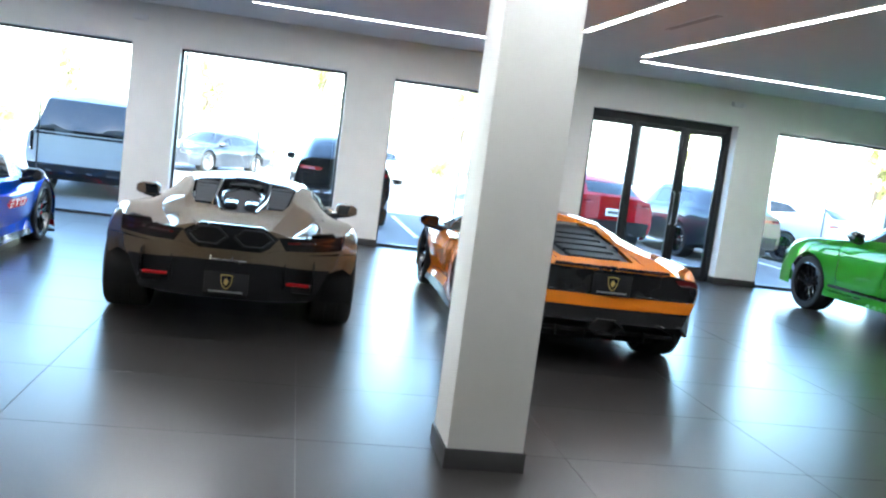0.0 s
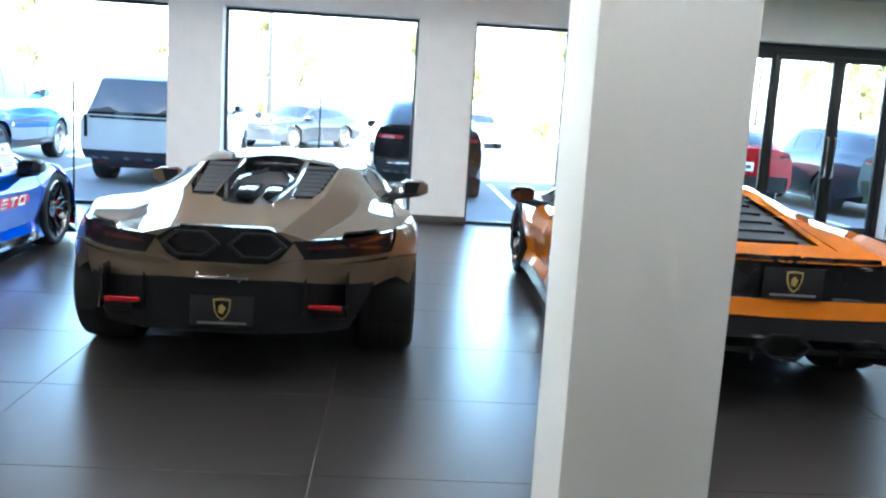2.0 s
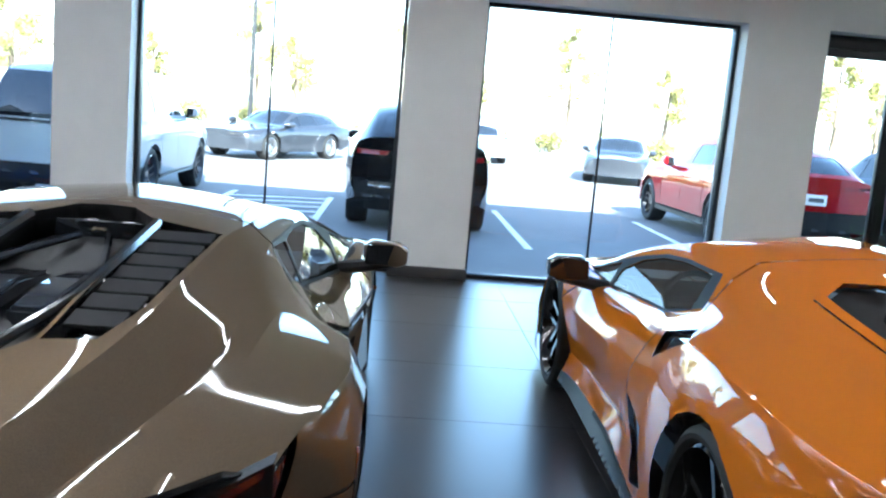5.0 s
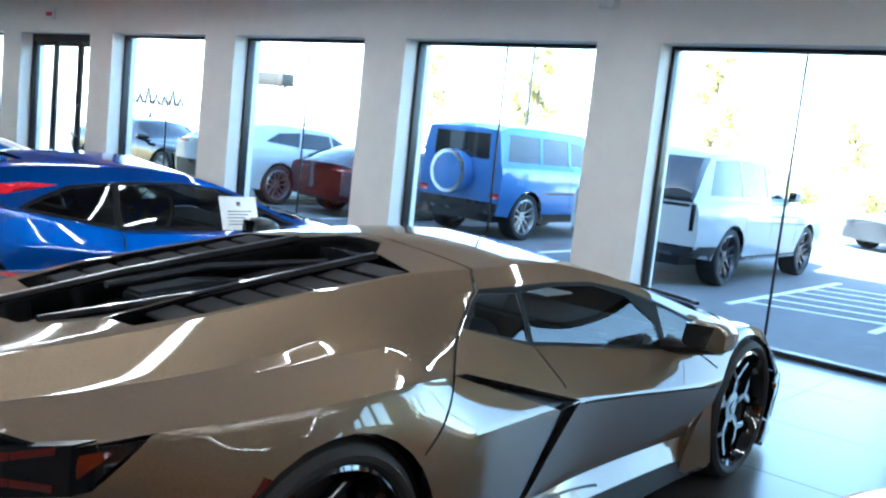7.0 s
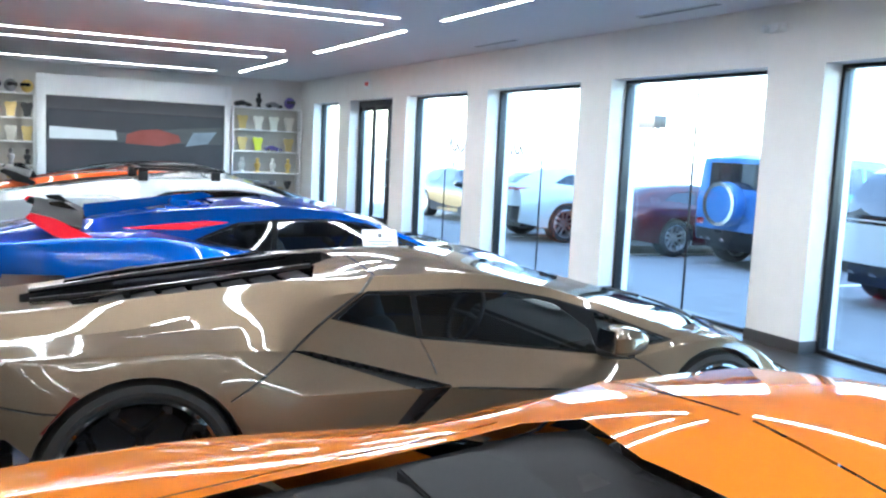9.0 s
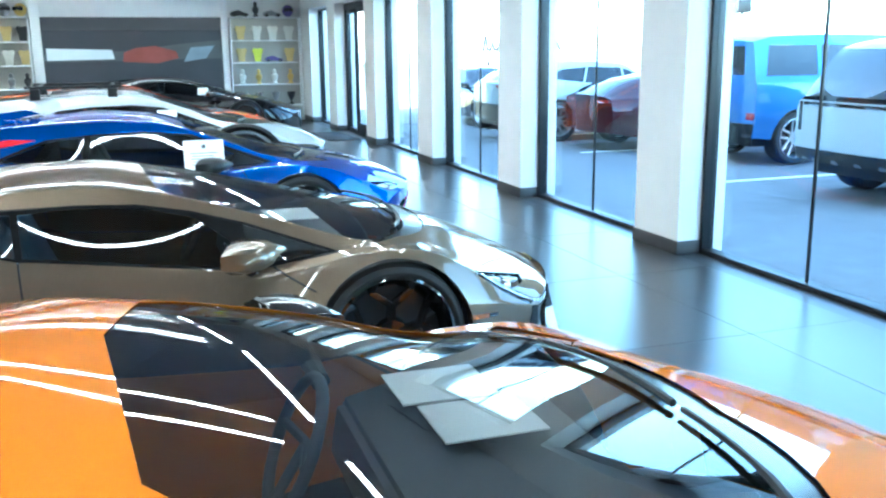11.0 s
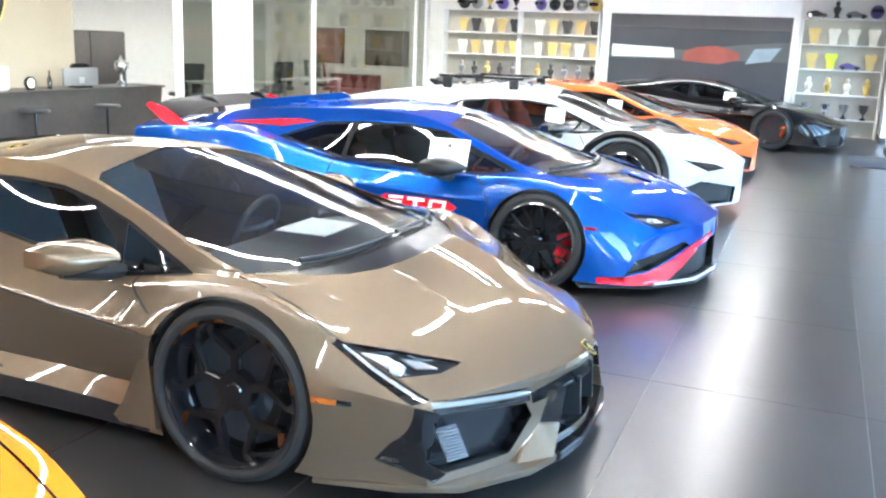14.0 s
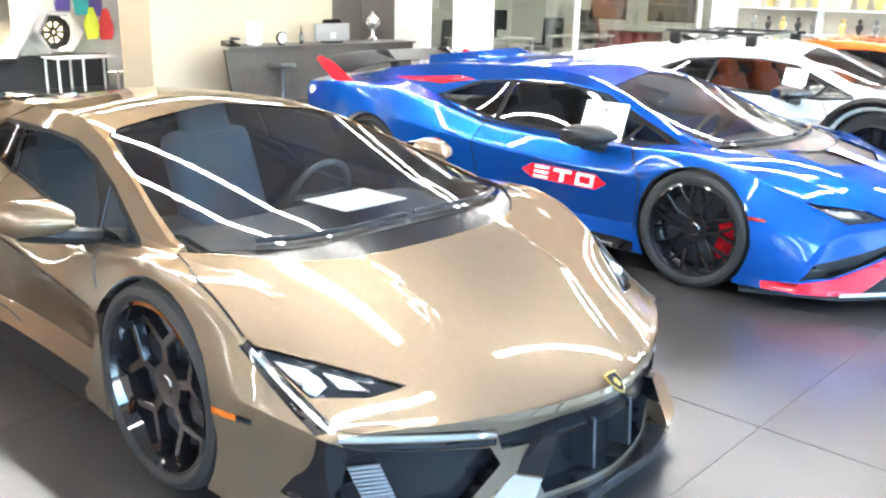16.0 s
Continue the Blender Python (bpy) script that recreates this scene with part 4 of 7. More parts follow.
def supercar(name, m, label, lines, paint_mat, base, fr, rr, style, options):
    """A low mid-engined sports car."""
    car = thing(name, m, label, "car", "cars in the showroom")
    o = dict(bow=0.41, roof=None, rim=M["rim"], caliper=M["carbon"], seat=M["leather"], rw=0.335, fw=0.265, rim_r=(0.278, 0.292), mirror=paint_mat, step=0.055, sub=4, cowl=1.0, tail_corner=True, ridges=(),
             tail_cut=[(-1.4, 0.0), (-0.15, 0.0), (-0.36, 0.50), (-0.55, 0.60), (-1.4, 0.66)])
    o.update(options)
    W = max(k[1] for k in lines["crease"])
    S = Skin(lines, o["bow"], o.get("bow_rear", 0.10), o["step"], o["sub"], o["ridges"], o.get("plan", (2.0, 2.0, 1.0)), o.get("crisp", 0.9))
    def on_top(x, y, up):
        hit = S.tree.ray_cast(Vector((x, y, 3.0)), Vector((0, 0, -1)))[0]
        return (x, y, (hit.z if hit else 0.8) + up)
    K = base / 2.779
    H = max(k[2] for k in lines["centre"]) / 1.128
    if o.get("own_size"):
        K = H = 1.0
    def sy(pts):
        return [(y * K, z * H) for y, z in pts]
    def ty(pts):
        return [(x * W / 1.01, y * K) for x, y in pts]
    # wheel openings
    for y, r in ((base, fr), (0.0, rr)):
        for s in (1, -1):
            S.cut("side", ring_of(y, r, r + 0.024, 30), s, least=-0.05).free()
    # glass
    foot = o.get("foot", lambda x: 2.84 - 0.48 * x * x)
    corner = o.get("corner", 0.735)
    ends = [corner * (k - 6) / 6 for k in range(13)]
    sides = o.get("pillar", [(0.685, 2.2), (0.625, 1.86), (0.545, 1.66)])
    screen = [(x, foot(x)) for x in ends] + sides + [(0, sides[-1][1] - 0.06)] + [(-x, y) for x, y in sides[::-1]]
    S.even(S.piece("windscreen", [("top", ty(screen))], M["windscreen"], car, "clear raked windscreen", both=False, off=-0.004, rim=0.0))
    reach = 0.17 + 0.14 * o["cowl"]
    cowl = []
    for x0, x1 in zip(ends[6:], ends[7:] + [corner + 0.025]):
        cowl.append([(x, foot(x) + 0.001 + h * (reach * (1 - (x / (corner + 0.055)) ** 2) + 0.015)) for x, h in ((x0, 0), (x1, 0), (x1, 1), (x0, 1))])
    S.piece("cowl", [("top", ty(c)) for c in cowl], M["trim"], car, joined=True, off=-0.008, rim=0.0)
    for poly in o["windows"]:
        S.even(S.piece("side_window", [("side", sy(poly))], M["carglass"], car, off=-0.005, rim=0.0))
    S.piece("window_surround", [("side", sy(o.get("surround", SURROUND)))], M["matte"], car, off=0.0, rim=0.0)
    # the tail ends above the tyres
    for s in (1, -1):
        S.cut("side", sy(o["tail_cut"]), s, least=-2).free()
        if o["tail_corner"]:
            S.cut("rear", [(0.66, 0.0), (1.1, 0.0), (1.1, 0.66 * H), (0.80, 0.645 * H)], s, limit=REAR, least=-2).free()
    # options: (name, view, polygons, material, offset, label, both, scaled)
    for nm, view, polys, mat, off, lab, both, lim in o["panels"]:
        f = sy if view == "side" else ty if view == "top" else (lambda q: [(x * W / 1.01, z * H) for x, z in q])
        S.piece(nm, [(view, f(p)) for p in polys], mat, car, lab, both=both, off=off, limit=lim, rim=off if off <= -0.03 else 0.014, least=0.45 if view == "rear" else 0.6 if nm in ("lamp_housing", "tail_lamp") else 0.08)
    for view, pts in o["seams"]:
        for s in (1, -1):
            gap = bmesh.new()
            S.seam(view, sy(pts) if view == "side" else ty(pts), gap, side=s)
            for b in islands(gap):
                part("panel_gap", b, M["carbon"], car)
    # the underside closes the skin
    y0, y1 = lines["sill"][0][0], lines["sill"][-1][0]
    part("underbody", prism([(y0 + 0.4, 0.26), (y0 + 0.7, 0.13), (y1 - 0.05, 0.11), (y1 - 0.05, 0.19), (y0 + 0.4, 0.34)], 0, -0.70, 0.70), M["carbon"], car)
    part("cabin_tub", prism([(0.72 * K, 0.2), (2.5 * K, 0.2), (2.5 * K, 0.45), (0.84 * K, 0.22), (0.78 * K, 0.86 * H), (0.70 * K, 0.86 * H)], 0, -0.66, 0.66), M["carbon"], car)
    S.shade(part("body", S.bm, paint_mat, car, "", 30))
    arch_liners(car, base, fr, rr, 0.60, W - 0.03)
    add_wheels(car, base, W - 0.03, W - 0.025, fr, rr, o["fw"], o["rw"], style, o["rim"], o["caliper"], o["rim_r"])
    mirrors(car, *o.get("mirror_at", (2.16 * K, 1.03 * W, 0.82 * H)), o["mirror"])
    seats(car, 1.38 * K, o["seat"])
    # wipers
    for x0, x1 in ((0.62, 0.04), (0.0, -0.58)):
        spots = [x0 + (x1 - x0) * k / 8 for k in range(9)]
        part("wiper", tube([on_top(x, (foot(x) - 0.03) * K, 0.014) for x in spots], [0.011] * 4 + [0.008] * 5, 6), M["carbon"], car)
    return car


SIDE_WINDOWS = [[(1.27, 0.84), (2.10, 0.785), (2.30, 0.80), (2.05, 0.905), (1.78, 0.985), (1.5, 1.025), (1.27, 1.035)],
                [(0.92, 0.93), (1.215, 0.85), (1.235, 1.034), (1.08, 1.028)],
                [(2.16, 0.785), (2.50, 0.776), (2.38, 0.815)]]
SURROUND = [(0.86, 0.94), (1.25, 0.822), (2.2, 0.762), (2.58, 0.768), (2.10, 0.918), (1.80, 1.005), (1.5, 1.048), (1.05, 1.046)]

FLANK = [[(0.40, 0.05), (2.38, 0.05), (2.38, 0.185), (0.40, 0.205)]]


def shield(parent, m, size, mat=None):
    """A small shield badge: dark field in a gold rim."""
    pts = [(-0.5, 0.6), (0.0, 0.66), (0.5, 0.6), (0.46, 0.0), (0.28, -0.42), (0.0, -0.66), (-0.28, -0.42), (-0.46, 0.0)]
    rim = part("badge", prism([(x * size, z * size) for x, z in pts], 1, -0.003, 0.003), M["gold"], parent, "gold rimmed black shield badge", at=m)
    part("badge_field", prism([(x * size * 0.84, z * size * 0.84) for x, z in pts], 1, -0.0045, 0.0045), M["black"], rim)
    part("badge_mark", prism([(-0.2 * size, -0.15 * size), (0.05 * size, -0.3 * size), (0.22 * size, 0.1 * size), (0.0, 0.32 * size), (-0.18 * size, 0.2 * size)], 1, -0.0055, 0.0055), M["gold"], rim)


def plate(car, y, z, label="dark dealer plate with a shield mark"):
    ob = part("plate", box(-0.155, y - 0.012, z - 0.078, 0.155, y, z + 0.078, 0.004), M["carbon"], car, label)
    bm = bmesh.new()
    add_box(bm, -0.16, y - 0.014, z + 0.078, 0.16, y, z + 0.084)
    add_box(bm, -0.16, y - 0.014, z - 0.084, 0.16, y, z - 0.078)
    part("plate_frame", bm, M["black"], ob)
    part("plate_text", box(-0.12, y - 0.0145, z - 0.068, 0.12, y - 0.012, z - 0.056), M["steel"], ob)
    shield(ob, pose(0, y - 0.013, z + 0.008), 0.085)


def hex_pipe(parent, x, y, z, r):
    bm = bmesh.new()
    n = 6
    rings = []
    for rr, dy in ((r, 0.02), (r * 1.03, -0.05), (r * 0.86, -0.052), (r * 0.80, 0.04)):
        rings.append([bm.verts.new((x + 1.25 * rr * math.cos(2 * math.pi * k / n), y + dy, z + 0.62 * rr * math.sin(2 * math.pi * k / n))) for k in range(n)])
    for p, q in zip(rings, rings[1:]):
        for k in range(n):
            bm.faces.new((p[k], p[(k + 1) % n], q[(k + 1) % n], q[k]))
    bm.faces.new(rings[-1])
    bmesh.ops.recalc_face_normals(bm, faces=bm.faces[:])
    return part("exhaust_pipe", bm, M["carbon"], parent, "large hexagonal dark exhaust pipe")


def diffuser(car, y, w=0.8, z0=0.13, z1=0.33, fins=(-0.62, -0.36, -0.12, 0.12, 0.36, 0.62), lamps=True):
    ob = part("diffuser", prism([(y + 0.45, z0), (y, z1 - 0.03), (y, z1), (y + 0.45, z1)], 0, -w, w, 0.004), M["carbon"], car)
    for x in fins:
        part("fin", prism([(y + 0.42, z0 - 0.02), (y - 0.02, z0 + 0.05), (y - 0.03, z1 + 0.02), (y + 0.3, z1 - 0.03)], 0, x - 0.006, x + 0.006), M["carbon"], ob)


# --- the bronze gold car
gold_panels = [
    ("engine_cover", "top", [[(-0.21, 0.86), (-0.10, 1.0), (0.10, 1.0), (0.21, 0.86), (0.21, -0.22), (0.10, -0.40), (-0.10, -0.40), (-0.21, -0.22)]], M["carbon"], -0.10, "black recessed engine bay", False, None),
    ("deck_vent", "top", [[(0.222, 0.87), (0.455, 0.79), (0.40, 0.02), (0.345, -0.20), (0.222, -0.22)]], M["black"], -0.06, "black louvred deck vent", True, None),
    ("side_intake", "side", [[(0.59, 0.793), (0.67, 0.784), (1.30, 0.613), (1.16, 0.60)], [(1.16, 0.60), (1.30, 0.608), (0.98, 0.33), (0.90, 0.315)]], M["carbon"], -0.03, "black side air intake", True, None),
    ("side_skirt", "side", FLANK, M["matte"], 0.004, "black side skirt", True, None),
    ("drl", "front", [[(0.900, 0.600), (0.908, 0.592), (0.868, 0.422), (0.853, 0.426)], [(0.853, 0.424), (0.862, 0.408), (0.455, 0.364), (0.455, 0.378)]], M["daylamp"], 0.003, "slim daytime lamp blade", True, FRONT),
    ("lamp_channel", "front", [[(0.893, 0.618), (0.923, 0.604), (0.893, 0.418), (0.842, 0.432)]], M["black"], -0.006, "gloss black channel beside the daytime lamp", True, FRONT),
    ("lamp_lens", "front", [[(0.868, 0.572), (0.850, 0.520), (0.79, 0.513), (0.805, 0.55)], [(0.775, 0.54), (0.765, 0.508), (0.70, 0.498), (0.725, 0.522)]], M["lamp"], -0.006, "clear headlight lens", True, FRONT),
    ("headlight", "front", [[(0.893, 0.606), (0.850, 0.492), (0.72, 0.484), (0.60, 0.496)]], M["darkglass"], -0.014, "dark wedge shaped headlight", True, FRONT),
    ("lamp_seam", "front", [[(0.842, 0.440), (0.842, 0.428), (0.52, 0.388), (0.455, 0.384), (0.455, 0.389), (0.52, 0.396)]], M["black"], -0.006, "", True, FRONT),
    ("intake_elbow", "front", [[(0.868, 0.402), (0.892, 0.415), (0.918, 0.205), (0.868, 0.200), (0.832, 0.388)], [(0.918, 0.205), (0.845, 0.122), (0.80, 0.148), (0.868, 0.205)]], M["trim"], 0.004, "black intake blade", True, FRONT),
    # shade under the daytime lamp, put in as a black strip set slightly back
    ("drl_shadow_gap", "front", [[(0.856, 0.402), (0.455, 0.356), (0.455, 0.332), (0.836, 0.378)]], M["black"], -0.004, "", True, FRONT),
    ("nose_underside", "front", [[(-0.455, 0.366), (-0.25, 0.384), (0.25, 0.384), (0.455, 0.366), (0.44, 0.318), (-0.44, 0.318)]], M["trim"], -0.012, "dark strip under the nose", False, FRONT),
    ("corner_intake", "front", [[(0.836, 0.378), (0.475, 0.332), (0.44, 0.27), (0.545, 0.150), (0.80, 0.150), (0.868, 0.203)]], M["trim"], -0.05, "black corner air intake", True, FRONT),
    ("centre_intake", "front", [[(-0.385, 0.318), (0.385, 0.318), (0.36, 0.27), (0.45, 0.135), (-0.45, 0.135), (-0.36, 0.27)]], M["trim"], -0.07, "black centre air intake", False, FRONT),
    ("marker_tip", "side", [[(3.205, 0.422), (3.255, 0.418), (3.255, 0.402), (3.205, 0.402)]], M["darkglass"], 0.003, "", True, None),
    ("marker_lamp", "side", [[(3.09, 0.428), (3.203, 0.422), (3.203, 0.402), (3.105, 0.405)]], M["amber"], 0.003, "amber side marker", True, None),
    ("rear_marker", "side", [[(-0.345, 0.575), (-0.235, 0.705), (-0.205, 0.69), (-0.315, 0.56)]], M["smoked"], 0.002, "dark red side marker", True, None),
    ("tail_lamp", "side", [[(-0.52, 0.79), (-0.60, 0.735), (-0.95, 0.735), (-0.95, 0.765)]], M["smoked"], -0.004, "smoked red side of the tail lamp", True, None),
    ("lamp_housing", "side", [[(-0.45, 0.812), (-0.625, 0.66), (-1.25, 0.69), (-1.25, 0.83)]], M["trim"], -0.02, "black lamp housing", True, None),
]


def tail_plate(car, name, poly, mat, proud, label="", parent=None, y0=-0.55, bow=0.53, half=0.85):
    """A plate that follows the curve of a car's tail; the outline is convex, in x and z."""
    xs = [p[0] for p in poly]
    a, b = min(xs), max(xs)
    n = max(2, int((b - a) / 0.06))
    bm, rows = bmesh.new(), []
    for k in range(n + 1):
        x = a + (b - a) * min(0.9999, max(0.0001, k / n))
        zs = []
        for p, q in zip(poly, poly[1:] + poly[:1]):
            if (p[0] - x) * (q[0] - x) <= 0 and abs(p[0] - q[0]) > 1e-6:
                zs.append(p[1] + (q[1] - p[1]) * (x - p[0]) / (q[0] - p[0]))
        y = y0 - bow * (1 - min(1.0, abs(x) / half) ** 3)
        rows.append([bm.verts.new(c) for c in ((x, y - proud, min(zs)), (x, y - proud, max(zs) + 0.0005), (x, y + 0.05, max(zs) + 0.0005), (x, y + 0.05, min(zs)))])
    for p, q in zip(rows, rows[1:]):
        for m in range(4):
            bm.faces.new((p[m], q[m], q[(m + 1) % 4], p[(m + 1) % 4]))
    bm.faces.new(rows[0])
    bm.faces.new(rows[-1])
    bmesh.ops.recalc_face_normals(bm, faces=bm.faces[:])
    return part(name, bm, mat, parent or car, label)

gold_seams = [("side", [(1.066, 1.045), (0.97, 0.982), (0.585, 0.787), (0.317, 0.643)]), ("side", [(1.215, 0.79), (1.235, 0.66)]), ("side", [(2.24, 0.70), (2.40, 0.60)]), ("side", [(1.33, 0.60), (2.36, 0.525)]), ("side", [(0.92, 0.30), (1.55, 0.22)]),
              ("side", [(-0.62, 0.66), (-0.20, 0.635)]), ("top", [(0.835, 2.72), (0.895, 2.93)]), ("top", [(0.895, 2.93), (0.90, 3.15)]), ("top", [(0.02, 1.07), (0.5, 1.07)])]
gold_windows = [[(1.235, 0.795), (2.12, 0.700), (2.09, 0.80), (1.93, 0.915), (1.72, 0.965), (1.45, 0.977), (1.225, 0.965)],
                [(0.835, 0.884), (1.205, 0.797), (1.195, 0.965), (0.99, 0.974)],
                [(2.15, 0.700), (2.485, 0.752), (2.13, 0.878)]]
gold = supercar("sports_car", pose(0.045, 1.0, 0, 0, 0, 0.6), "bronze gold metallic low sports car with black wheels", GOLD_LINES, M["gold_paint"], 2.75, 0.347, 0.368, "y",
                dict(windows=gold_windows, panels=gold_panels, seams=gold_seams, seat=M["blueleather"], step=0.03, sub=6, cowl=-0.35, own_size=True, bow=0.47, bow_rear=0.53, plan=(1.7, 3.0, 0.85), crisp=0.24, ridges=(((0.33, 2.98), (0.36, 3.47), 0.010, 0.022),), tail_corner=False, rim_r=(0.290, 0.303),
                     foot=lambda x: 3.0 - 0.1 * x * x - 0.55 * x ** 4, corner=0.795, pillar=[(0.742, 2.45), (0.645, 2.1), (0.575, 1.84), (0.50, 1.79)], mirror_at=(2.12, 1.02, 0.80),
                     tail_cut=[(-1.4, 0.0), (-0.15, 0.0), (-0.33, 0.45), (-0.45, 0.53), (-1.4, 0.54)],
                     surround=[(0.80, 0.888), (1.215, 0.783), (2.15, 0.683), (2.53, 0.75), (2.15, 0.885), (1.92, 0.945), (1.70, 0.982), (1.45, 0.992), (1.0, 0.988)]))
tail_plate(gold, "rear_bumper", [(-0.74, 0.55), (-0.3, 0.60), (0.3, 0.60), (0.74, 0.55), (0.62, 0.33), (-0.62, 0.33)], M["matte"], 0.006, "dark lower rear bumper")
tail_plate(gold, "exhaust_housing", [(-0.22, 0.862), (0.22, 0.862), (0.335, 0.79), (0.25, 0.685), (-0.25, 0.685), (-0.335, 0.79)], M["trim"], 0.012, "black exhaust surround")
tail_plate(gold, "exhaust_lip", [(-0.25, 0.684), (0.25, 0.684), (0.23, 0.664), (-0.23, 0.664)], M["gold_paint"], 0.022)
for s in (1, -1):
    band = tail_plate(gold, "lamp_band", [(s * x, z) for x, z in ((0.33, 0.80), (0.70, 0.806), (0.815, 0.812), (0.815, 0.70), (0.335, 0.708))], M["trim"], 0.006, "black lamp band")
    tail_plate(gold, "lamp_lip", [(s * x, z) for x, z in ((0.26, 0.683), (0.34, 0.708), (0.82, 0.70), (0.82, 0.678), (0.34, 0.684))], M["gold_paint"], 0.020)
    for arm in ([(0.40, 0.772), (0.64, 0.776), (0.64, 0.756), (0.40, 0.758)], [(0.64, 0.776), (0.80, 0.808), (0.80, 0.792), (0.645, 0.756)], [(0.64, 0.756), (0.645, 0.776), (0.80, 0.728), (0.80, 0.712)]):
        tail_plate(gold, "tail_lamp", [(s * x, z) for x, z in arm], M["smoked"], 0.009, "smoked red tail lamp arm", band)
for x in (-0.16, 0.16):
    hex_pipe(gold, x, -1.06, 0.775, 0.115)
plate(gold, -1.09, 0.445)
diffuser(gold, -0.88, 0.60, 0.25, 0.39, (-0.3, -0.1, 0.1, 0.3))
for s in (1, -1):
    part("reflector", box(s * 0.50 - 0.085, -1.045, 0.455, s * 0.50 + 0.085, -1.01, 0.48, 0.004), M["red"], gold, "red rear reflector")
    part("bumper_pod", box(s * 0.50 - 0.10, -1.0, 0.40, s * 0.50 + 0.10, -0.85, 0.45, 0.01), M["carbon"], gold)
    for dx in (-0.105, 0.105):
        part("bumper_fin", prism([(-1.07, 0.43), (-1.02, 0.63), (-0.86, 0.63), (-0.86, 0.41)], 0, s * 0.50 + dx - 0.006, s * 0.50 + dx + 0.006), M["black"], gold)
    # front blade and lamp lens
    stages = ((0.27, 3.845, 0.335, 3.825, 0.345), (0.345, 3.848, 0.395, 3.765, 0.226), (0.42, 3.85, 0.545, 3.735, 0.105))
    for nm, mat, lab, ends in (("blade_stem", M["trim"], "black upper end of the blade", stages[:2]), ("front_blade", M["gold_paint"], "gold blade beside the front intake", stages[1:])):
        blade = bmesh.new()
        p, q = [[blade.verts.new((s * x, y - d, z)) for d in (0, 0.07) for x, y in ((x0, y0), (x1, y1))] for x0, y0, x1, y1, z in ends]
        for a, b in ((0, 1), (1, 3), (3, 2), (2, 0)):
            blade.faces.new((p[a], p[b], q[b], q[a]))
        for r in (p, q):
            blade.faces.new((r[0], r[1], r[3], r[2]))
        bmesh.ops.recalc_face_normals(blade, faces=blade.faces[:])
        bmesh.ops.bevel(blade, geom=blade.edges[:], offset=0.004, segments=2, affect="EDGES")
        part(nm, blade, mat, gold, lab)
    for k in range(11):
        part("grille_bar", box(-0.046, -0.006, -0.0035, 0.046, 0.006, 0.0035, 0.001), M["silver_slat"], gold, "pale fine grille bar", at=pose(s * (0.742 + 0.004 * k), 3.575 - 0.0035 * k, 0.190 + 0.0125 * k, 0, 0, -33 * s))
    part("intake_fin", prism([(3.70, 0.335), (3.86, 0.335), (3.87, 0.17), (3.72, 0.15)], 0, s * 0.10, s * 0.112), M["grey_paint"], gold, "grey fin in the front intake")
    part("lens_unit", lathe([(0.0, 0.02), (0.022, 0.018), (0.03, 0.0), (0.034, -0.02)], 16, "y"), M["lens"], gold, at=pose(s * 0.80, 3.36, 0.50))
for s in (1, -1):
    fin = bmesh.new()
    ring = [[fin.verts.new((s * (x + d), y, z)) for y, z, x in ((2.38, 0.50, 0.945), (2.43, 0.15, 0.965), (2.17, 0.125, 0.925), (2.23, 0.21, 0.915))] for d in (0, -0.03)]
    fin.faces.new(ring[0])
    fin.faces.new(ring[1])
    for k in range(4):
        fin.faces.new((ring[0][k], ring[0][(k + 1) % 4], ring[1][(k + 1) % 4], ring[1][k]))
    bmesh.ops.recalc_face_normals(fin, faces=fin.faces[:])
    part("side_fin", fin, M["gold_paint"], gold, "gold flap behind the front wheel")
script = bmesh.new()
add_box(script, -0.135, -1.10, 0.600, 0.125, -1.092, 0.616, 0.003)
add_box(script, -0.13, -1.10, 0.616, -0.115, -1.092, 0.636, 0.003)
add_box(script, 0.02, -1.10, 0.616, 0.03, -1.092, 0.630, 0.002)
add_box(script, 0.075, -1.10, 0.588, 0.085, -1.092, 0.600, 0.002)
part("emblem_script", script, M["chrome"], gold, "polished metal emblem strip")
sp = bmesh.new()
add_prism(sp, [(-0.965, 3.11), (-0.895, 3.42), (-0.80, 3.62), (-0.56, 3.80), (-0.42, 3.85), (0.42, 3.85), (0.56, 3.80), (0.80, 3.62), (0.895, 3.42), (0.965, 3.11)], 2, 0.088, 0.113)
bmesh.ops.bevel(sp, geom=sp.edges[:], offset=0.004, segments=2, affect="EDGES")
part("front_splitter", sp, M["gold_paint"], gold, "gold lower front lip")
part("splitter_centre", prism([(-0.40, 3.70), (-0.385, 3.865), (-0.2, 3.905), (0.2, 3.905), (0.385, 3.865), (0.40, 3.70)], 2, 0.08, 0.118, 0.004), M["black"], gold, "gloss black centre of the front lip")
def deck_z(y):
    return 1.012 + (y - 0.58) * (0.16 if y > 0.58 else 0.115)
for k in range(7):
    y = 0.74 - k * 0.13
    for s in (1, -1):
        part("deck_slat", prism([(y - 0.05, -0.022), (y + 0.045, -0.004), (y + 0.045, 0.006), (y - 0.05, -0.012)], 0, s * 0.225, s * (0.430 - k * 0.011), 0.002), M["matte"], gold, at=pose(0, 0, deck_z(y) - 0.010))
for s in (1, -1):
    part("bay_rail", tube([(s * 0.215, 0.85, deck_z(0.85) - 0.01), (s * 0.205, 0.1, deck_z(0.1) - 0.004), (s * 0.13, -0.36, deck_z(-0.36) - 0.002)], [0.02, 0.016, 0.014], 6), M["black"], gold)
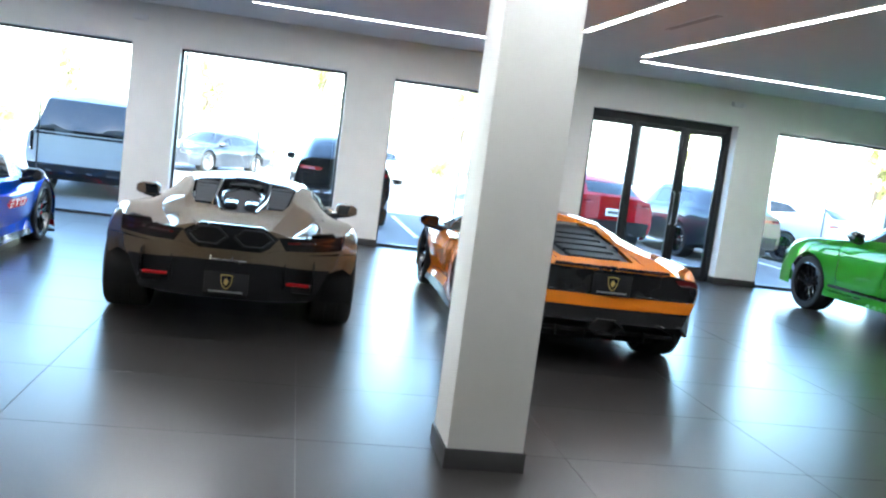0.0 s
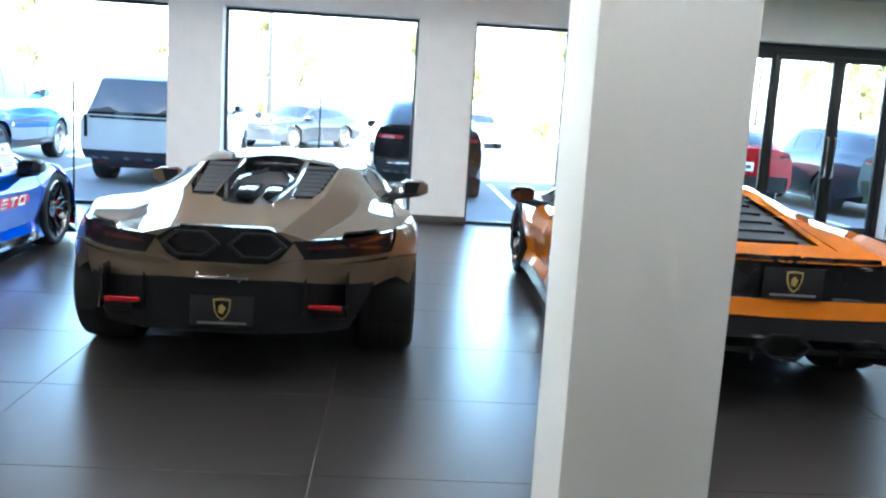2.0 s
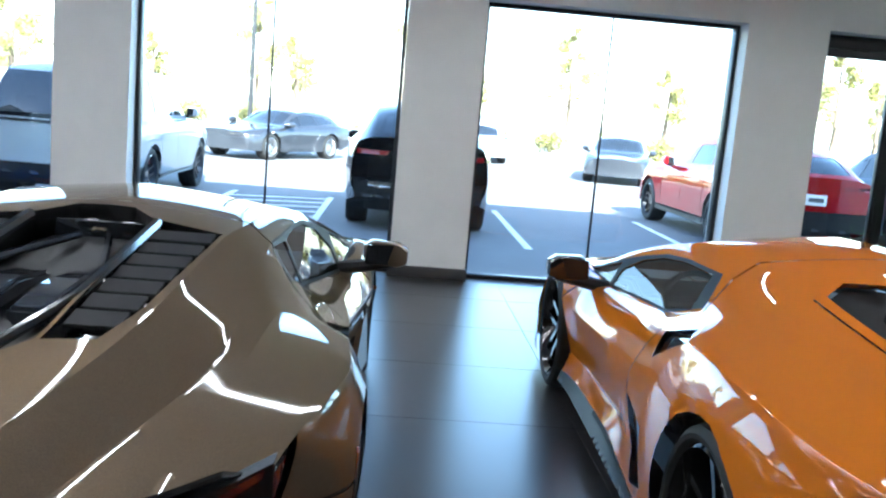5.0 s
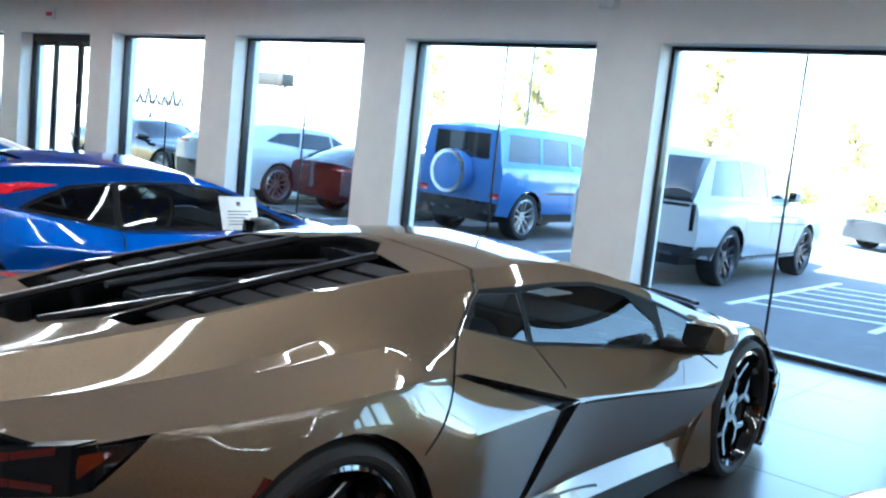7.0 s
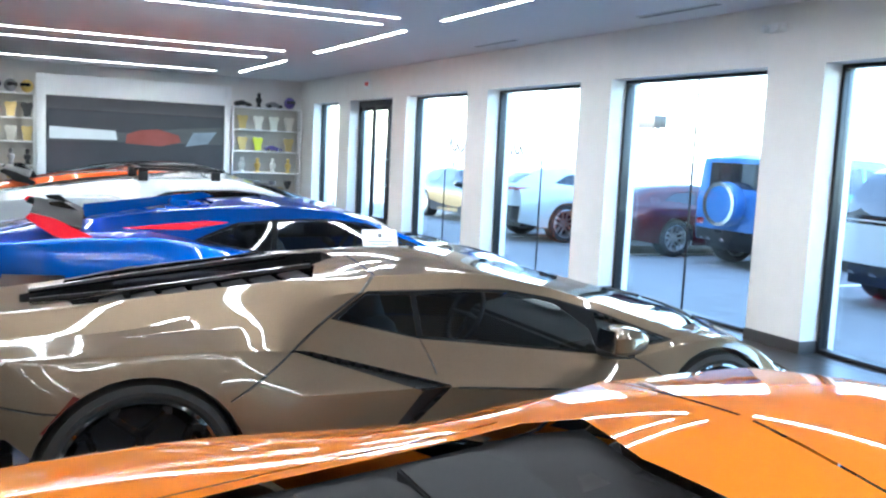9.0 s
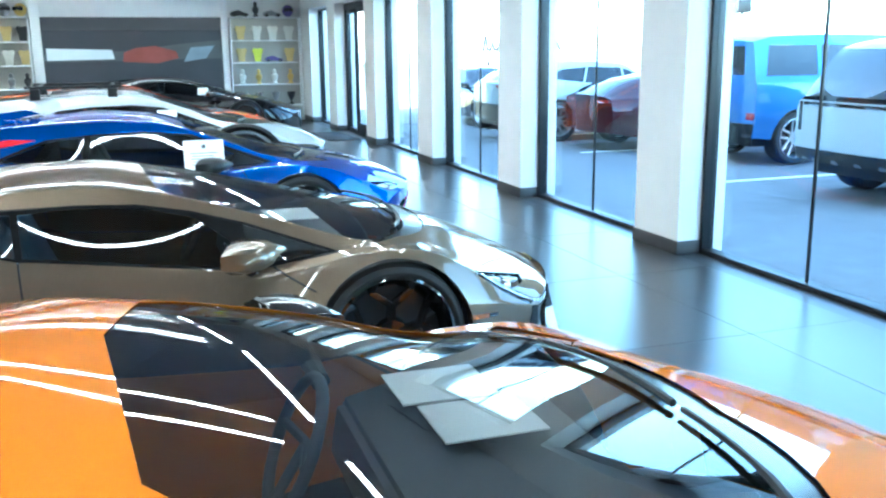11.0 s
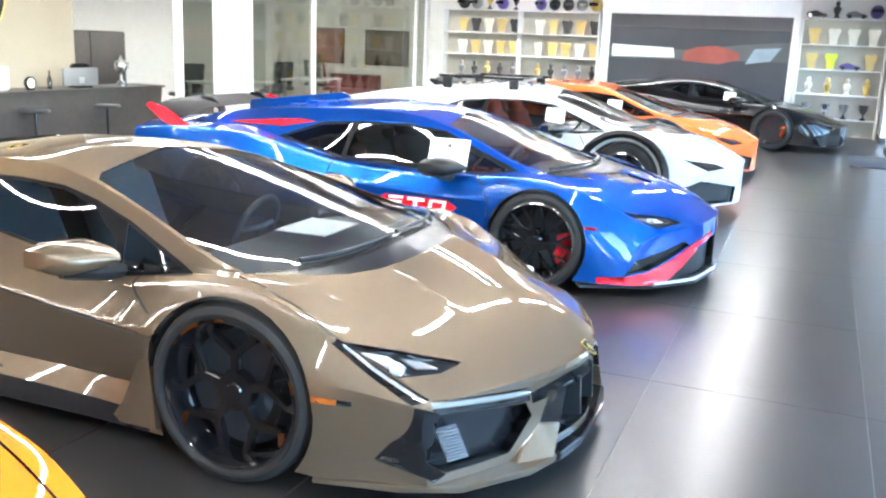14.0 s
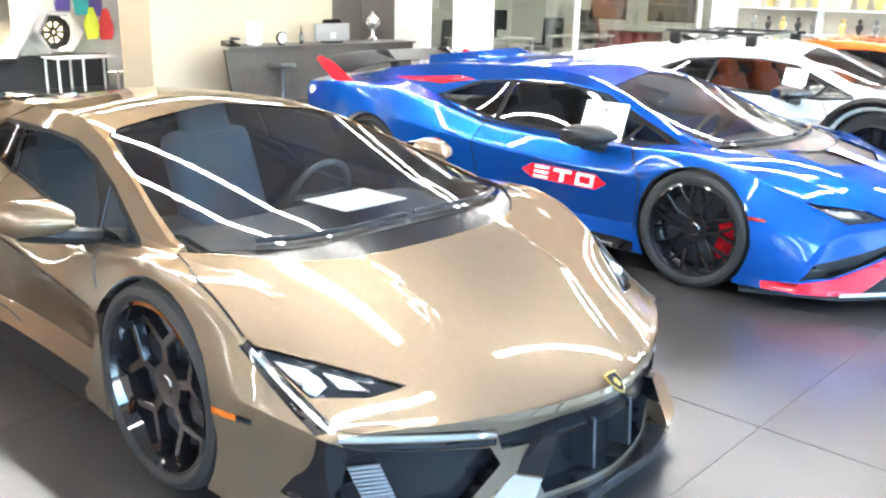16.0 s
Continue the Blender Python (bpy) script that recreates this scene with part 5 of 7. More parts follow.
for s in (1, -1):
    part("bay_brace", tube([(s * 0.05, 0.86, 0.985), (s * 0.17, 0.40, 0.965), (s * 0.15, 0.0, 0.925)], 0.013, 6), M["grey_paint"], gold, "grey engine bay brace")
    part("intake_plenum", prism([(0.05, 0.0), (0.55, 0.03), (0.55, 0.055), (0.30, 0.075), (0.05, 0.05)], 0, s * 0.03, s * 0.14, 0.012), M["grey_paint"], gold, at=pose(0, 0, 0.865))
part("bay_front_wall", box(-0.20, 0.93, 0.86, 0.20, 0.96, 1.03, 0.006), M["darkglass"], gold, "dark cabin rear glass")
shield(gold, pose(0, 3.862, 0.424, 52), 0.06)
part("dash_paper", box(-0.32, 2.36, 0.75, 0.02, 2.62, 0.754), M["white"], gold, "white paper on the dashboard")

# --- the orange car beside it
LONG_LINES = dict(
    sill=[(-0.97, 0.64, 0.42), (-0.5, 0.92, 0.26), (0.0, 0.985, 0.16), (0.7, 0.95, 0.13), (2.1, 0.93, 0.12), (2.7, 0.97, 0.13), (3.1, 0.98, 0.115), (3.38, 0.90, 0.115)],
    low=[(-0.97, 0.69, 0.56), (-0.4, 0.96, 0.46), (0.4, 1.0, 0.38), (1.0, 0.91, 0.31), (1.5, 0.85, 0.27), (2.1, 0.86, 0.27), (2.75, 0.995, 0.36), (3.1, 0.98, 0.33), (3.38, 0.92, 0.26)],
    crease=[(-0.97, 0.73, 0.70), (-0.4, 0.965, 0.70), (0.0, 1.005, 0.70), (0.4, 0.995, 0.67), (0.9, 0.95, 0.60), (1.5, 0.92, 0.575), (2.3, 0.955, 0.56), (2.7, 1.0, 0.60), (3.05, 0.975, 0.49), (3.38, 0.86, 0.38)],
    shoulder=[(-0.97, 0.70, 0.80), (-0.4, 0.89, 0.835), (0.05, 0.915, 0.85), (0.5, 0.90, 0.84), (0.9, 0.86, 0.785), (1.3, 0.835, 0.73), (1.9, 0.84, 0.70), (2.3, 0.88, 0.71), (2.6, 0.905, 0.745), (2.75, 0.905, 0.745), (2.95, 0.90, 0.70), (3.15, 0.86, 0.60), (3.38, 0.70, 0.42)],
    belt=[(-0.97, 0.60, 0.82), (-0.4, 0.67, 0.865), (0.1, 0.68, 0.90), (0.5, 0.69, 0.915), (0.85, 0.715, 0.87), (1.2, 0.735, 0.79), (1.7, 0.765, 0.735), (2.1, 0.79, 0.715), (2.45, 0.81, 0.745), (2.65, 0.80, 0.757), (2.9, 0.70, 0.725), (3.1, 0.62, 0.63), (3.38, 0.50, 0.44)],
    edge=[(-0.97, 0.50, 0.83), (-0.4, 0.555, 0.89), (0.1, 0.57, 0.915), (0.5, 0.585, 0.95), (0.85, 0.60, 0.985), (1.2, 0.61, 0.985), (1.5, 0.618, 0.975), (1.75, 0.645, 0.945), (2.1, 0.735, 0.85), (2.38, 0.80, 0.765), (2.6, 0.79, 0.765), (2.8, 0.62, 0.758), (3.1, 0.46, 0.655), (3.38, 0.38, 0.45)],
    rail=[(-0.97, 0.41, 0.825), (-0.4, 0.44, 0.875), (0.1, 0.46, 0.925), (0.6, 0.48, 0.98), (1.0, 0.50, 1.052), (1.4, 0.52, 1.055), (1.7, 0.575, 1.01), (2.1, 0.675, 0.905), (2.4, 0.75, 0.80), (2.56, 0.77, 0.772), (2.8, 0.48, 0.77), (3.0, 0.36, 0.715), (3.2, 0.31, 0.60), (3.38, 0.25, 0.44)],
    centre=[(-0.97, 0.0, 0.828), (-0.4, 0.0, 0.885), (0.1, 0.0, 0.945), (0.6, 0.0, 1.012), (1.0, 0.0, 1.105), (1.35, 0.0, 1.128), (1.6, 0.0, 1.105), (1.9, 0.0, 1.035), (2.3, 0.0, 0.93), (2.65, 0.0, 0.825), (2.85, 0.0, 0.765), (3.0, 0.0, 0.72), (3.2, 0.0, 0.605), (3.38, 0.0, 0.445)],
)
orange_panels = [
    ("engine_cover", "top", [[(-0.385, 0.65), (-0.28, 0.755), (0.0, 0.715), (0.0, -0.66), (-0.31, -0.66), (-0.375, 0.0)], [(0.0, 0.715), (0.28, 0.755), (0.385, 0.65), (0.375, 0.0), (0.31, -0.66), (0.0, -0.66)]], M["matte"], -0.026, "black stepped engine cover", False, None),
    ("side_intake", "side", [[(0.60, 0.86), (0.84, 0.79), (0.76, 0.71), (0.48, 0.84)], [(0.60, 0.50), (1.0, 0.50), (0.80, 0.22), (0.55, 0.30)]], M["black"], -0.02, "black side air intake", True, None),
    ("side_skirt", "side", FLANK, M["carbon"], 0.004, "dark side skirt", True, None),
    ("hood_vent", "top", [[(0.845, 2.73), (0.79, 2.68), (0.635, 2.90), (0.685, 2.95)]], M["carbon"], -0.01, "dark bonnet vent", True, None),
    ("headlight", "front", [[(0.88, 0.575), (0.76, 0.42), (0.56, 0.47), (0.66, 0.545)]], M["darkglass"], -0.006, "angular headlight", True, FRONT),
    ("corner_intake", "front", [[(0.84, 0.34), (0.44, 0.34), (0.40, 0.15), (0.80, 0.13)]], M["carbon"], -0.03, "black corner air intake", True, FRONT),
    ("tail_lamp", "rear", [[(0.52, 0.80), (0.77, 0.81), (0.77, 0.755), (0.57, 0.755)]], M["smoked"], 0.0, "dark red tail lamp", True, REAR),
    ("rear_panel", "rear", [[(-0.82, 0.845), (0.82, 0.845), (0.82, 0.63), (-0.82, 0.63)]], M["trim"], -0.015, "black rear panel", False, REAR),
    ("rear_bumper", "rear", [[(-0.78, 0.535), (0.78, 0.535), (0.86, 0.34), (0.80, 0.10), (-0.80, 0.10), (-0.86, 0.34)]], M["carbon"], -0.006, "dark lower rear bumper", False, REAR),
]
orange_seams = [("side", [(0.98, 1.06), (0.90, 0.86), (0.98, 0.60), (1.06, 0.35)]), ("side", [(2.24, 0.715), (2.42, 0.58), (2.38, 0.25)]), ("top", [(0.775, 2.60), (0.84, 2.95)]), ("top", [(0.84, 2.95), (0.80, 3.2)]), ("top", [(0.02, 0.98), (0.5, 0.98)]), ("top", [(0.44, 0.62), (0.43, 0.0), (0.37, -0.75)])]
orange = supercar("sports_car", pose(2.94, 1.02, 0, 0, 0, -0.9), "orange metallic low sports car with black engine cover", LONG_LINES, M["orange_paint"], 2.70, 0.345, 0.36, "five",
                  dict(windows=[[(1.05, 0.838), (1.30, 0.782), (2.08, 0.728), (2.05, 0.815), (1.9, 0.892), (1.7, 0.938), (1.45, 0.962), (1.12, 0.968)], [(2.12, 0.728), (2.42, 0.748), (2.10, 0.842)]],
                       surround=[(0.93, 0.87), (1.25, 0.775), (2.1, 0.712), (2.48, 0.745), (2.1, 0.862), (1.9, 0.915), (1.7, 0.957), (1.45, 0.978), (1.05, 0.985)],
                       panels=orange_panels, seams=orange_seams, mirror=M["black"], step=0.035, sub=6, cowl=-0.5, own_size=True, bow=0.47, plan=(1.8, 2.0, 1.0), crisp=0.48, mirror_at=(2.1, 1.02, 0.80), rim_r=(0.285, 0.298),
                       foot=lambda x: 2.88 - 0.1 * x * x - 0.5 * x ** 4, corner=0.765, pillar=[(0.735, 2.38), (0.66, 2.08), (0.57, 1.74), (0.50, 1.66)],
                       tail_corner=False, tail_cut=[(-1.4, 0.0), (-0.2, 0.0), (-0.3, 0.24), (-1.4, 0.30)]))
for k in range(5):
    y = 0.42 - k * 0.225
    w = 0.27 - k * 0.012
    part("louvre", prism([(-w, y + 0.06), (-w * 0.6, y + 0.11), (w * 0.6, y + 0.11), (w, y + 0.06), (w * 0.95, y - 0.13), (-w * 0.95, y - 0.13)], 2, -0.02, 0.012, 0.005), M["matte"], orange, "dark stepped louvre", at=pose(0, 0, 0.935 + 0.115 * (y - 0.1) - y * 0.07, 4))
hex_pipe(orange, 0, -1.04, 0.385, 0.115)
plate(orange, -1.075, 0.72)
diffuser(orange, -0.94, 0.62, 0.22, 0.34)
for x, y in ((-0.43, 2.40), (-0.18, 2.43)):
    part("dash_paper", box(x - 0.115, y - 0.13, 0.745, x + 0.115, y + 0.13, 0.749), M["white"], orange, "white papers on the dashboard")

# --- the blue car with a tall wing
SHORT_WINDOWS = [[(1.06, 0.768), (2.05, 0.756), (2.12, 0.84), (1.80, 0.982), (1.5, 1.012), (1.10, 1.002)], [(0.50, 0.868), (1.02, 0.768), (1.05, 1.0), (0.80, 0.972)], [(2.085, 0.758), (2.35, 0.77), (2.15, 0.845)]]
SHORT_SHAPE = dict(windows=SHORT_WINDOWS, own_size=True, bow=0.55, plan=(2.2, 2.0, 1.0), crisp=0.24, foot=lambda x: 2.80 - 0.42 * x * x, corner=0.70, pillar=[(0.655, 2.27), (0.60, 2.0), (0.545, 1.80)], mirror_at=(1.94, 0.985, 0.785),
                   surround=[(0.44, 0.865), (1.0, 0.748), (1.6, 0.732), (2.15, 0.738), (2.42, 0.772), (2.12, 0.885), (1.82, 0.998), (1.5, 1.03), (1.1, 1.02), (0.78, 0.992)])
def slanted(y0, y1, z0, z1):
    return [(y0 + (z0 - 0.5) * 0.25, z0), (y1 + (z0 - 0.5) * 0.25, z0), (y1 + (z1 - 0.5) * 0.25, z1), (y0 + (z1 - 0.5) * 0.25, z1)]
blue_panels = [
    ("roof_louvre", "top", [[(-0.30, 0.66), (0.30, 0.66), (0.32, -0.42), (-0.32, -0.42)]], M["carbon"], -0.02, "dark slatted rear deck", False, None),
    ("side_intake", "side", [[(0.48, 0.40), (0.82, 0.44), (0.68, 0.20), (0.46, 0.24)]], M["black"], -0.02, "black side air intake", True, None),
    ("red_flash", "side", [[(-0.05, 0.945), (0.55, 0.998), (0.72, 0.99), (0.42, 0.935)]], M["red_trim"], 0.002, "red side stripe", True, None),
    ("door_mark", "side", [slanted(1.50, 1.61, 0.524, 0.54), slanted(1.50, 1.61, 0.492, 0.508), slanted(1.50, 1.61, 0.46, 0.476), slanted(1.65, 1.78, 0.52, 0.54), slanted(1.70, 1.73, 0.46, 0.519), slanted(1.82, 1.95, 0.46, 0.476), slanted(1.82, 1.95, 0.524, 0.54), slanted(1.82, 1.845, 0.477, 0.523), slanted(1.925, 1.95, 0.477, 0.523)], M["white"], 0.003, "white block door marking", True, None),
    ("mark_field", "side", [[(1.40, 0.50), (1.48, 0.452), (1.96, 0.452), (2.04, 0.50), (1.96, 0.548), (1.48, 0.548)]], M["red_trim"], 0.0015, "red door marking", True, None),
    ("side_skirt", "side", [[(0.38, 0.05), (2.25, 0.05), (2.25, 0.185), (0.38, 0.205)]], M["black"], 0.004, "black side skirt", True, None),
    ("lamp_lens", "front", [[(0.79, 0.54), (0.74, 0.505), (0.64, 0.505), (0.66, 0.53)]], M["lamp"], -0.004, "clear headlight lens", True, FRONT),
    ("headlight", "front", [[(0.83, 0.575), (0.74, 0.475), (0.53, 0.495), (0.58, 0.53)]], M["darkglass"], -0.006, "angular headlight", True, FRONT),
    ("red_lip", "front", [[(0.985, 0.112), (0.985, 0.150), (0.80, 0.190), (0.71, 0.088)], [(0.71, 0.088), (0.80, 0.190), (0.47, 0.345), (0.40, 0.315)], [(0.40, 0.315), (0.47, 0.345), (0.22, 0.40), (0.18, 0.385)]], M["red_trim"], 0.006, "red front corner trim", True, FRONT),
    ("outer_mouth", "front", [[(0.93, 0.178), (0.81, 0.196), (0.50, 0.345), (0.56, 0.375), (0.88, 0.27)]], M["carbon"], -0.04, "black outer intake", True, FRONT),
    ("front_mouth", "front", [[(0.68, 0.105), (0.42, 0.29), (0.20, 0.36), (0.02, 0.36), (0.02, 0.12), (0.60, 0.10)]], M["carbon"], -0.05, "black front intake", True, FRONT),
    ("hood_inlay", "top", [[(0.46, 2.74), (0.70, 2.56), (0.76, 2.66), (0.58, 2.92)]], M["black"], -0.004, "gloss black bonnet inlay", True, None),
    ("hood_vent", "top", [[(0.08, 2.98), (0.42, 2.90), (0.40, 3.12), (0.10, 3.24)]], M["carbon"], -0.015, "black bonnet vent", True, None),
    ("marker_lamp", "side", [[(2.86, 0.488), (3.04, 0.478), (3.04, 0.46), (2.88, 0.463)]], M["red"], 0.002, "red side marker", True, None),
    ("tail_lamp", "rear", [[(0.50, 0.72), (0.90, 0.74), (0.90, 0.66), (0.56, 0.66)]], M["red"], 0.0, "red tail lamp", True, REAR),
    ("rear_panel", "rear", [[(-0.95, 0.62), (0.95, 0.62), (0.92, 0.15), (-0.92, 0.15)]], M["carbon"], -0.01, "dark rear bumper", False, REAR),
]
blue_seams = [("side", [(1.02, 0.765), (0.98, 0.60), (1.05, 0.35)]), ("side", [(2.16, 0.738), (2.27, 0.56), (2.23, 0.25)]), ("top", [(0.735, 2.45), (0.80, 2.80)])]
blue = supercar("sports_car", pose(-3.15, 1.33, 0), "electric blue sports car with red trim and tall wing", SHORT_LINES, M["blue_paint"], 2.62, 0.335, 0.345, "mesh",
                dict(SHORT_SHAPE, panels=blue_panels, seams=blue_seams, mirror=M["carbon"], caliper=M["red_trim"], cowl=0.0, step=0.04, sub=5, fw=0.245, rw=0.305, rim_r=(0.268, 0.27)))


def wing(car, y, z, half, mat, ends):
    """A wing whose plane arches down to its end plates, on bent struts."""
    bm, rows = bmesh.new(), []
    n = 20
    for k in range(n + 1):
        u = 2 * k / n - 1
        drop = 0.075 * abs(u) ** 4
        back = 0.05 * abs(u) ** 2
        rows.append([bm.verts.new((half * u, y + c - back, z + h - drop)) for c, h in ((-0.17, 0.045), (-0.05, 0.030), (0.10, 0.008), (0.17, -0.012), (0.16, -0.020), (0.02, -0.008), (-0.10, 0.012), (-0.165, 0.036))])
    for p, q in zip(rows, rows[1:]):
        for m in range(8):
            bm.faces.new((p[m], q[m], q[(m + 1) % 8], p[(m + 1) % 8]))
    bm.faces.new(rows[0])
    bm.faces.new(rows[-1])
    bmesh.ops.recalc_face_normals(bm, faces=bm.faces[:])
    ob = part("rear_wing", bm, mat, car, "wide arched black rear wing")
    for s in (1, -1):
        part("end_plate", prism([(y - 0.24, z - 0.01), (y - 0.20, z + 0.02), (y - 0.05, z - 0.02), (y + 0.20, z - 0.15), (y + 0.14, z - 0.185), (y - 0.06, z - 0.14)], 0, s * half, s * (half + 0.022), 0.006), ends, ob, "red wing end plate")
        part("strut", prism([(y - 0.08, z + 0.06), (y + 0.02, z + 0.065), (y + 0.16, z - 0.03), (y + 0.32, z - 0.27), (y + 0.20, z - 0.27), (y + 0.09, z - 0.04), (y + 0.0, z + 0.02), (y - 0.07, z + 0.035)], 0, s * 0.36 - 0.011, s * 0.36 + 0.011), M["black"], ob, "black bent wing strut")

wing(blue, -0.46, 1.05, 0.84, M["matte"], M["red_trim"])
part("deck_fin", prism([(-0.30, 0.96), (0.72, 1.15), (0.62, 1.185), (-0.28, 1.07)], 0, -0.012, 0.012), M["blue_paint"], blue)
part("roof_scoop", prism([(-0.17, 0.0), (0.17, 0.0), (0.13, 0.07), (-0.13, 0.07)], 1, 0.35, 0.98, 0.01), M["blue_paint"], blue, at=pose(0, 0, 1.10, -6))
for k in range(5):
    for s in (1, -1):
        part("deck_slat", box(s * 0.05, 0.48 - k * 0.19, 0, s * 0.30, 0.56 - k * 0.19, 0.022, 0.004), M["blue_paint"], blue, at=pose(0, 0, 1.10 - k * 0.036))
lip = bmesh.new()
add_prism(lip, [(-0.98, 2.96), (-0.75, 3.40), (-0.45, 3.64), (0.0, 3.72), (0.45, 3.64), (0.75, 3.40), (0.98, 2.96), (0.86, 2.90), (-0.86, 2.90)], 2, 0.072, 0.092)
part("front_splitter", lip, M["carbon"], blue)
for s in (1, -1):
    part("lip_edge", tube([(s * 0.745, 3.405, 0.10), (s * 0.45, 3.64, 0.105), (s * 0.05, 3.72, 0.11)], 0.011, 6), M["white_paint"], blue, "white lip edge")
card = part("price_card", box(-0.002, -0.15, -0.20, 0.002, 0.15, 0.03), M["white"], blue, "white sheet of paper in the side window", at=pose(0.74, 1.90, 0.93, 0, -20, 0))
part("print_block", box(0.0022, -0.015, -0.035, 0.003, 0.015, -0.005), M["ink"], card)
for k in range(5):
    part("print_line", box(0.0022, -0.10 + 0.01 * (k % 2), -0.075 - k * 0.022, 0.003, 0.10 - 0.03 * (k % 3), -0.069 - k * 0.022), M["ink"], card)

# --- the white car with a roof rack
white_panels = [
    ("engine_cover", "top", [[(-0.34, 0.66), (0.34, 0.66), (0.30, -0.5), (-0.30, -0.5)]], M["carbon"], -0.02, "dark rear deck", False, None),
    ("side_intake", "side", [[(0.42, 0.74), (0.80, 0.68), (0.70, 0.52), (0.40, 0.62)]], M["black"], -0.02, "black side air intake", True, None),
    ("side_skirt", "side", FLANK, M["carbon"], 0.01, "black side skirt", True, None),
    ("headlight", "front", [[(0.84, 0.56), (0.74, 0.45), (0.54, 0.475), (0.60, 0.52)]], M["black"], -0.006, "angular headlight", True, FRONT),
    ("front_mouth", "front", [[(0.93, 0.30), (0.80, 0.36), (0.30, 0.27), (0.34, 0.12), (0.90, 0.12)]], M["carbon"], -0.03, "black front intake", True, FRONT),
    ("tail_lamp", "rear", [[(0.50, 0.72), (0.90, 0.74), (0.90, 0.66), (0.56, 0.66)]], M["red"], 0.0, "red tail lamp", True, REAR),
    ("rear_panel", "rear", [[(-0.95, 0.62), (0.95, 0.62), (0.92, 0.15), (-0.92, 0.15)]], M["carbon"], -0.01, "dark rear bumper", False, REAR),
]
white = supercar("sports_car", pose(-6.3, 1.25, 0.03), "white raised sports car with black roof rack", fitted(SHORT_LINES, 1.0, 1.03, 2.62, 2.63), M["white_paint"], 2.63, 0.345, 0.36, "five",
                 dict(SHORT_SHAPE, panels=white_panels, seams=blue_seams, mirror=M["black"], fw=0.235, rw=0.285, rim_r=(0.245, 0.245), seat=M["orange2_paint"], step=0.07, sub=3))
rack = bmesh.new()
for s in (1, -1):
    add_box(rack, s * 0.50 - 0.02, 0.45, 1.215, s * 0.50 + 0.02, 1.42, 1.245, 0.006)
    for y in (0.55, 1.32):
        add_box(rack, s * 0.50 - 0.025, y - 0.05, 1.10, s * 0.50 + 0.025, y + 0.05, 1.215, 0.006)
for y in (0.55, 1.32):
    add_box(rack, -0.48, y - 0.02, 1.22, 0.48, y + 0.02, 1.24, 0.004)
part("roof_rack", rack, M["carbon"], white, "black roof rack bars")
for s in (1, -1):
    for y, r in ((2.63, 0.345), (0.0, 0.36)):
        bm = bmesh.new()
        pts = [(y + (r + 0.055) * math.cos(a), r + (r + 0.055) * math.sin(a)) for a in [math.pi * (0.02 + 0.96 * k / 14) for k in range(15)]]
        pts2 = [(y + (r + 0.13) * math.cos(a), r + (r + 0.13) * math.sin(a)) for a in [math.pi * (0.02 + 0.96 * k / 14) for k in range(15)]]
        for k in range(14):
            add_prism(bm, [pts[k], pts[k + 1], pts2[k + 1], pts2[k]], 0, s * 0.93, s * 0.985)
        bmesh.ops.remove_doubles(bm, verts=bm.verts[:], dist=0.001)
        part("arch_trim", bm, M["carbon"], white, "black wheel arch trim")

# --- the deep orange car and the black one farther on
orange2 = supercar("sports_car", pose(-9.4, 1.2, 0), "deep orange sports car with dark roof glass", SHORT_LINES, M["orange2_paint"], 2.62, 0.327, 0.345, "mesh",
                   dict(SHORT_SHAPE, panels=white_panels[:6], seams=[], mirror=M["carbon"], step=0.08, sub=3))
wing(orange2, -0.60, 1.08, 0.80, M["carbon"], M["carbon"])
black_car = supercar("sports_car", pose(-14.2, 2.25, 0, 0, 0, -4), "black sports car with grey wheels", fitted(WEDGE, 1.0, 0.99, 2.779, 2.70, 1.0, 0.98), M["black_paint"], 2.70, 0.345, 0.36, "five",
                     dict(windows=SIDE_WINDOWS, panels=white_panels[:6], seams=[], rim=M["grey_paint"], caliper=M["orange2_paint"], mirror=M["black_paint"], step=0.08, sub=3))
for car, x, y, z in ((white, 0.72, 1.86, 0.97), (orange2, 0.70, 1.86, 0.94), (black_car, 0.72, 1.92, 0.93)):
    part("price_card", box(-0.002, -0.10, -0.14, 0.002, 0.10, 0.0), M["white"], car, "white sheet of paper in the side window", at=pose(x, y, z, 0, -18, 0))


# ---- end wall: video screen and display shelves ----
M["screen"] = material("lit dark screen", (0.030, 0.033, 0.040), 0.25, emit=0.03, var=0.25, scale=0.8)
M["screen_pale"] = material("lit pale screen picture", (0.34, 0.38, 0.40), 0.25, emit=0.05, var=0.2, scale=1.5)
M["screen_land"] = material("lit grey green screen picture", (0.045, 0.054, 0.058), 0.25, emit=0.035, var=0.3, scale=2.0)
M["screen_red"] = material("lit red screen picture", (0.13, 0.035, 0.03), 0.25, emit=0.05, var=0.25, scale=3.0)
M["screen_blue"] = material("lit blue grey screen picture", (0.10, 0.13, 0.16), 0.25, emit=0.05, var=0.3, scale=4.0)
M["screen_dark"] = material("dark screen band", (0.028, 0.029, 0.034), 0.3, emit=0.03)
M["shelfwhite"] = material("white lacquered shelf", (0.78, 0.79, 0.80), 0.35, var=0.03, scale=6)
M["shelfback"] = material("warm grey shelf back", (0.46, 0.44, 0.39), 0.5, var=0.06, scale=5)
M["dull_black"] = material("black fabric", (0.03, 0.03, 0.032), 0.7, var=0.2, scale=20)
M["silver"] = material("silver trophy metal", (0.62, 0.62, 0.63), 0.2, 1.0)
M["grey"] = material("mid grey plastic", (0.22, 0.22, 0.23), 0.5, var=0.1, scale=15)
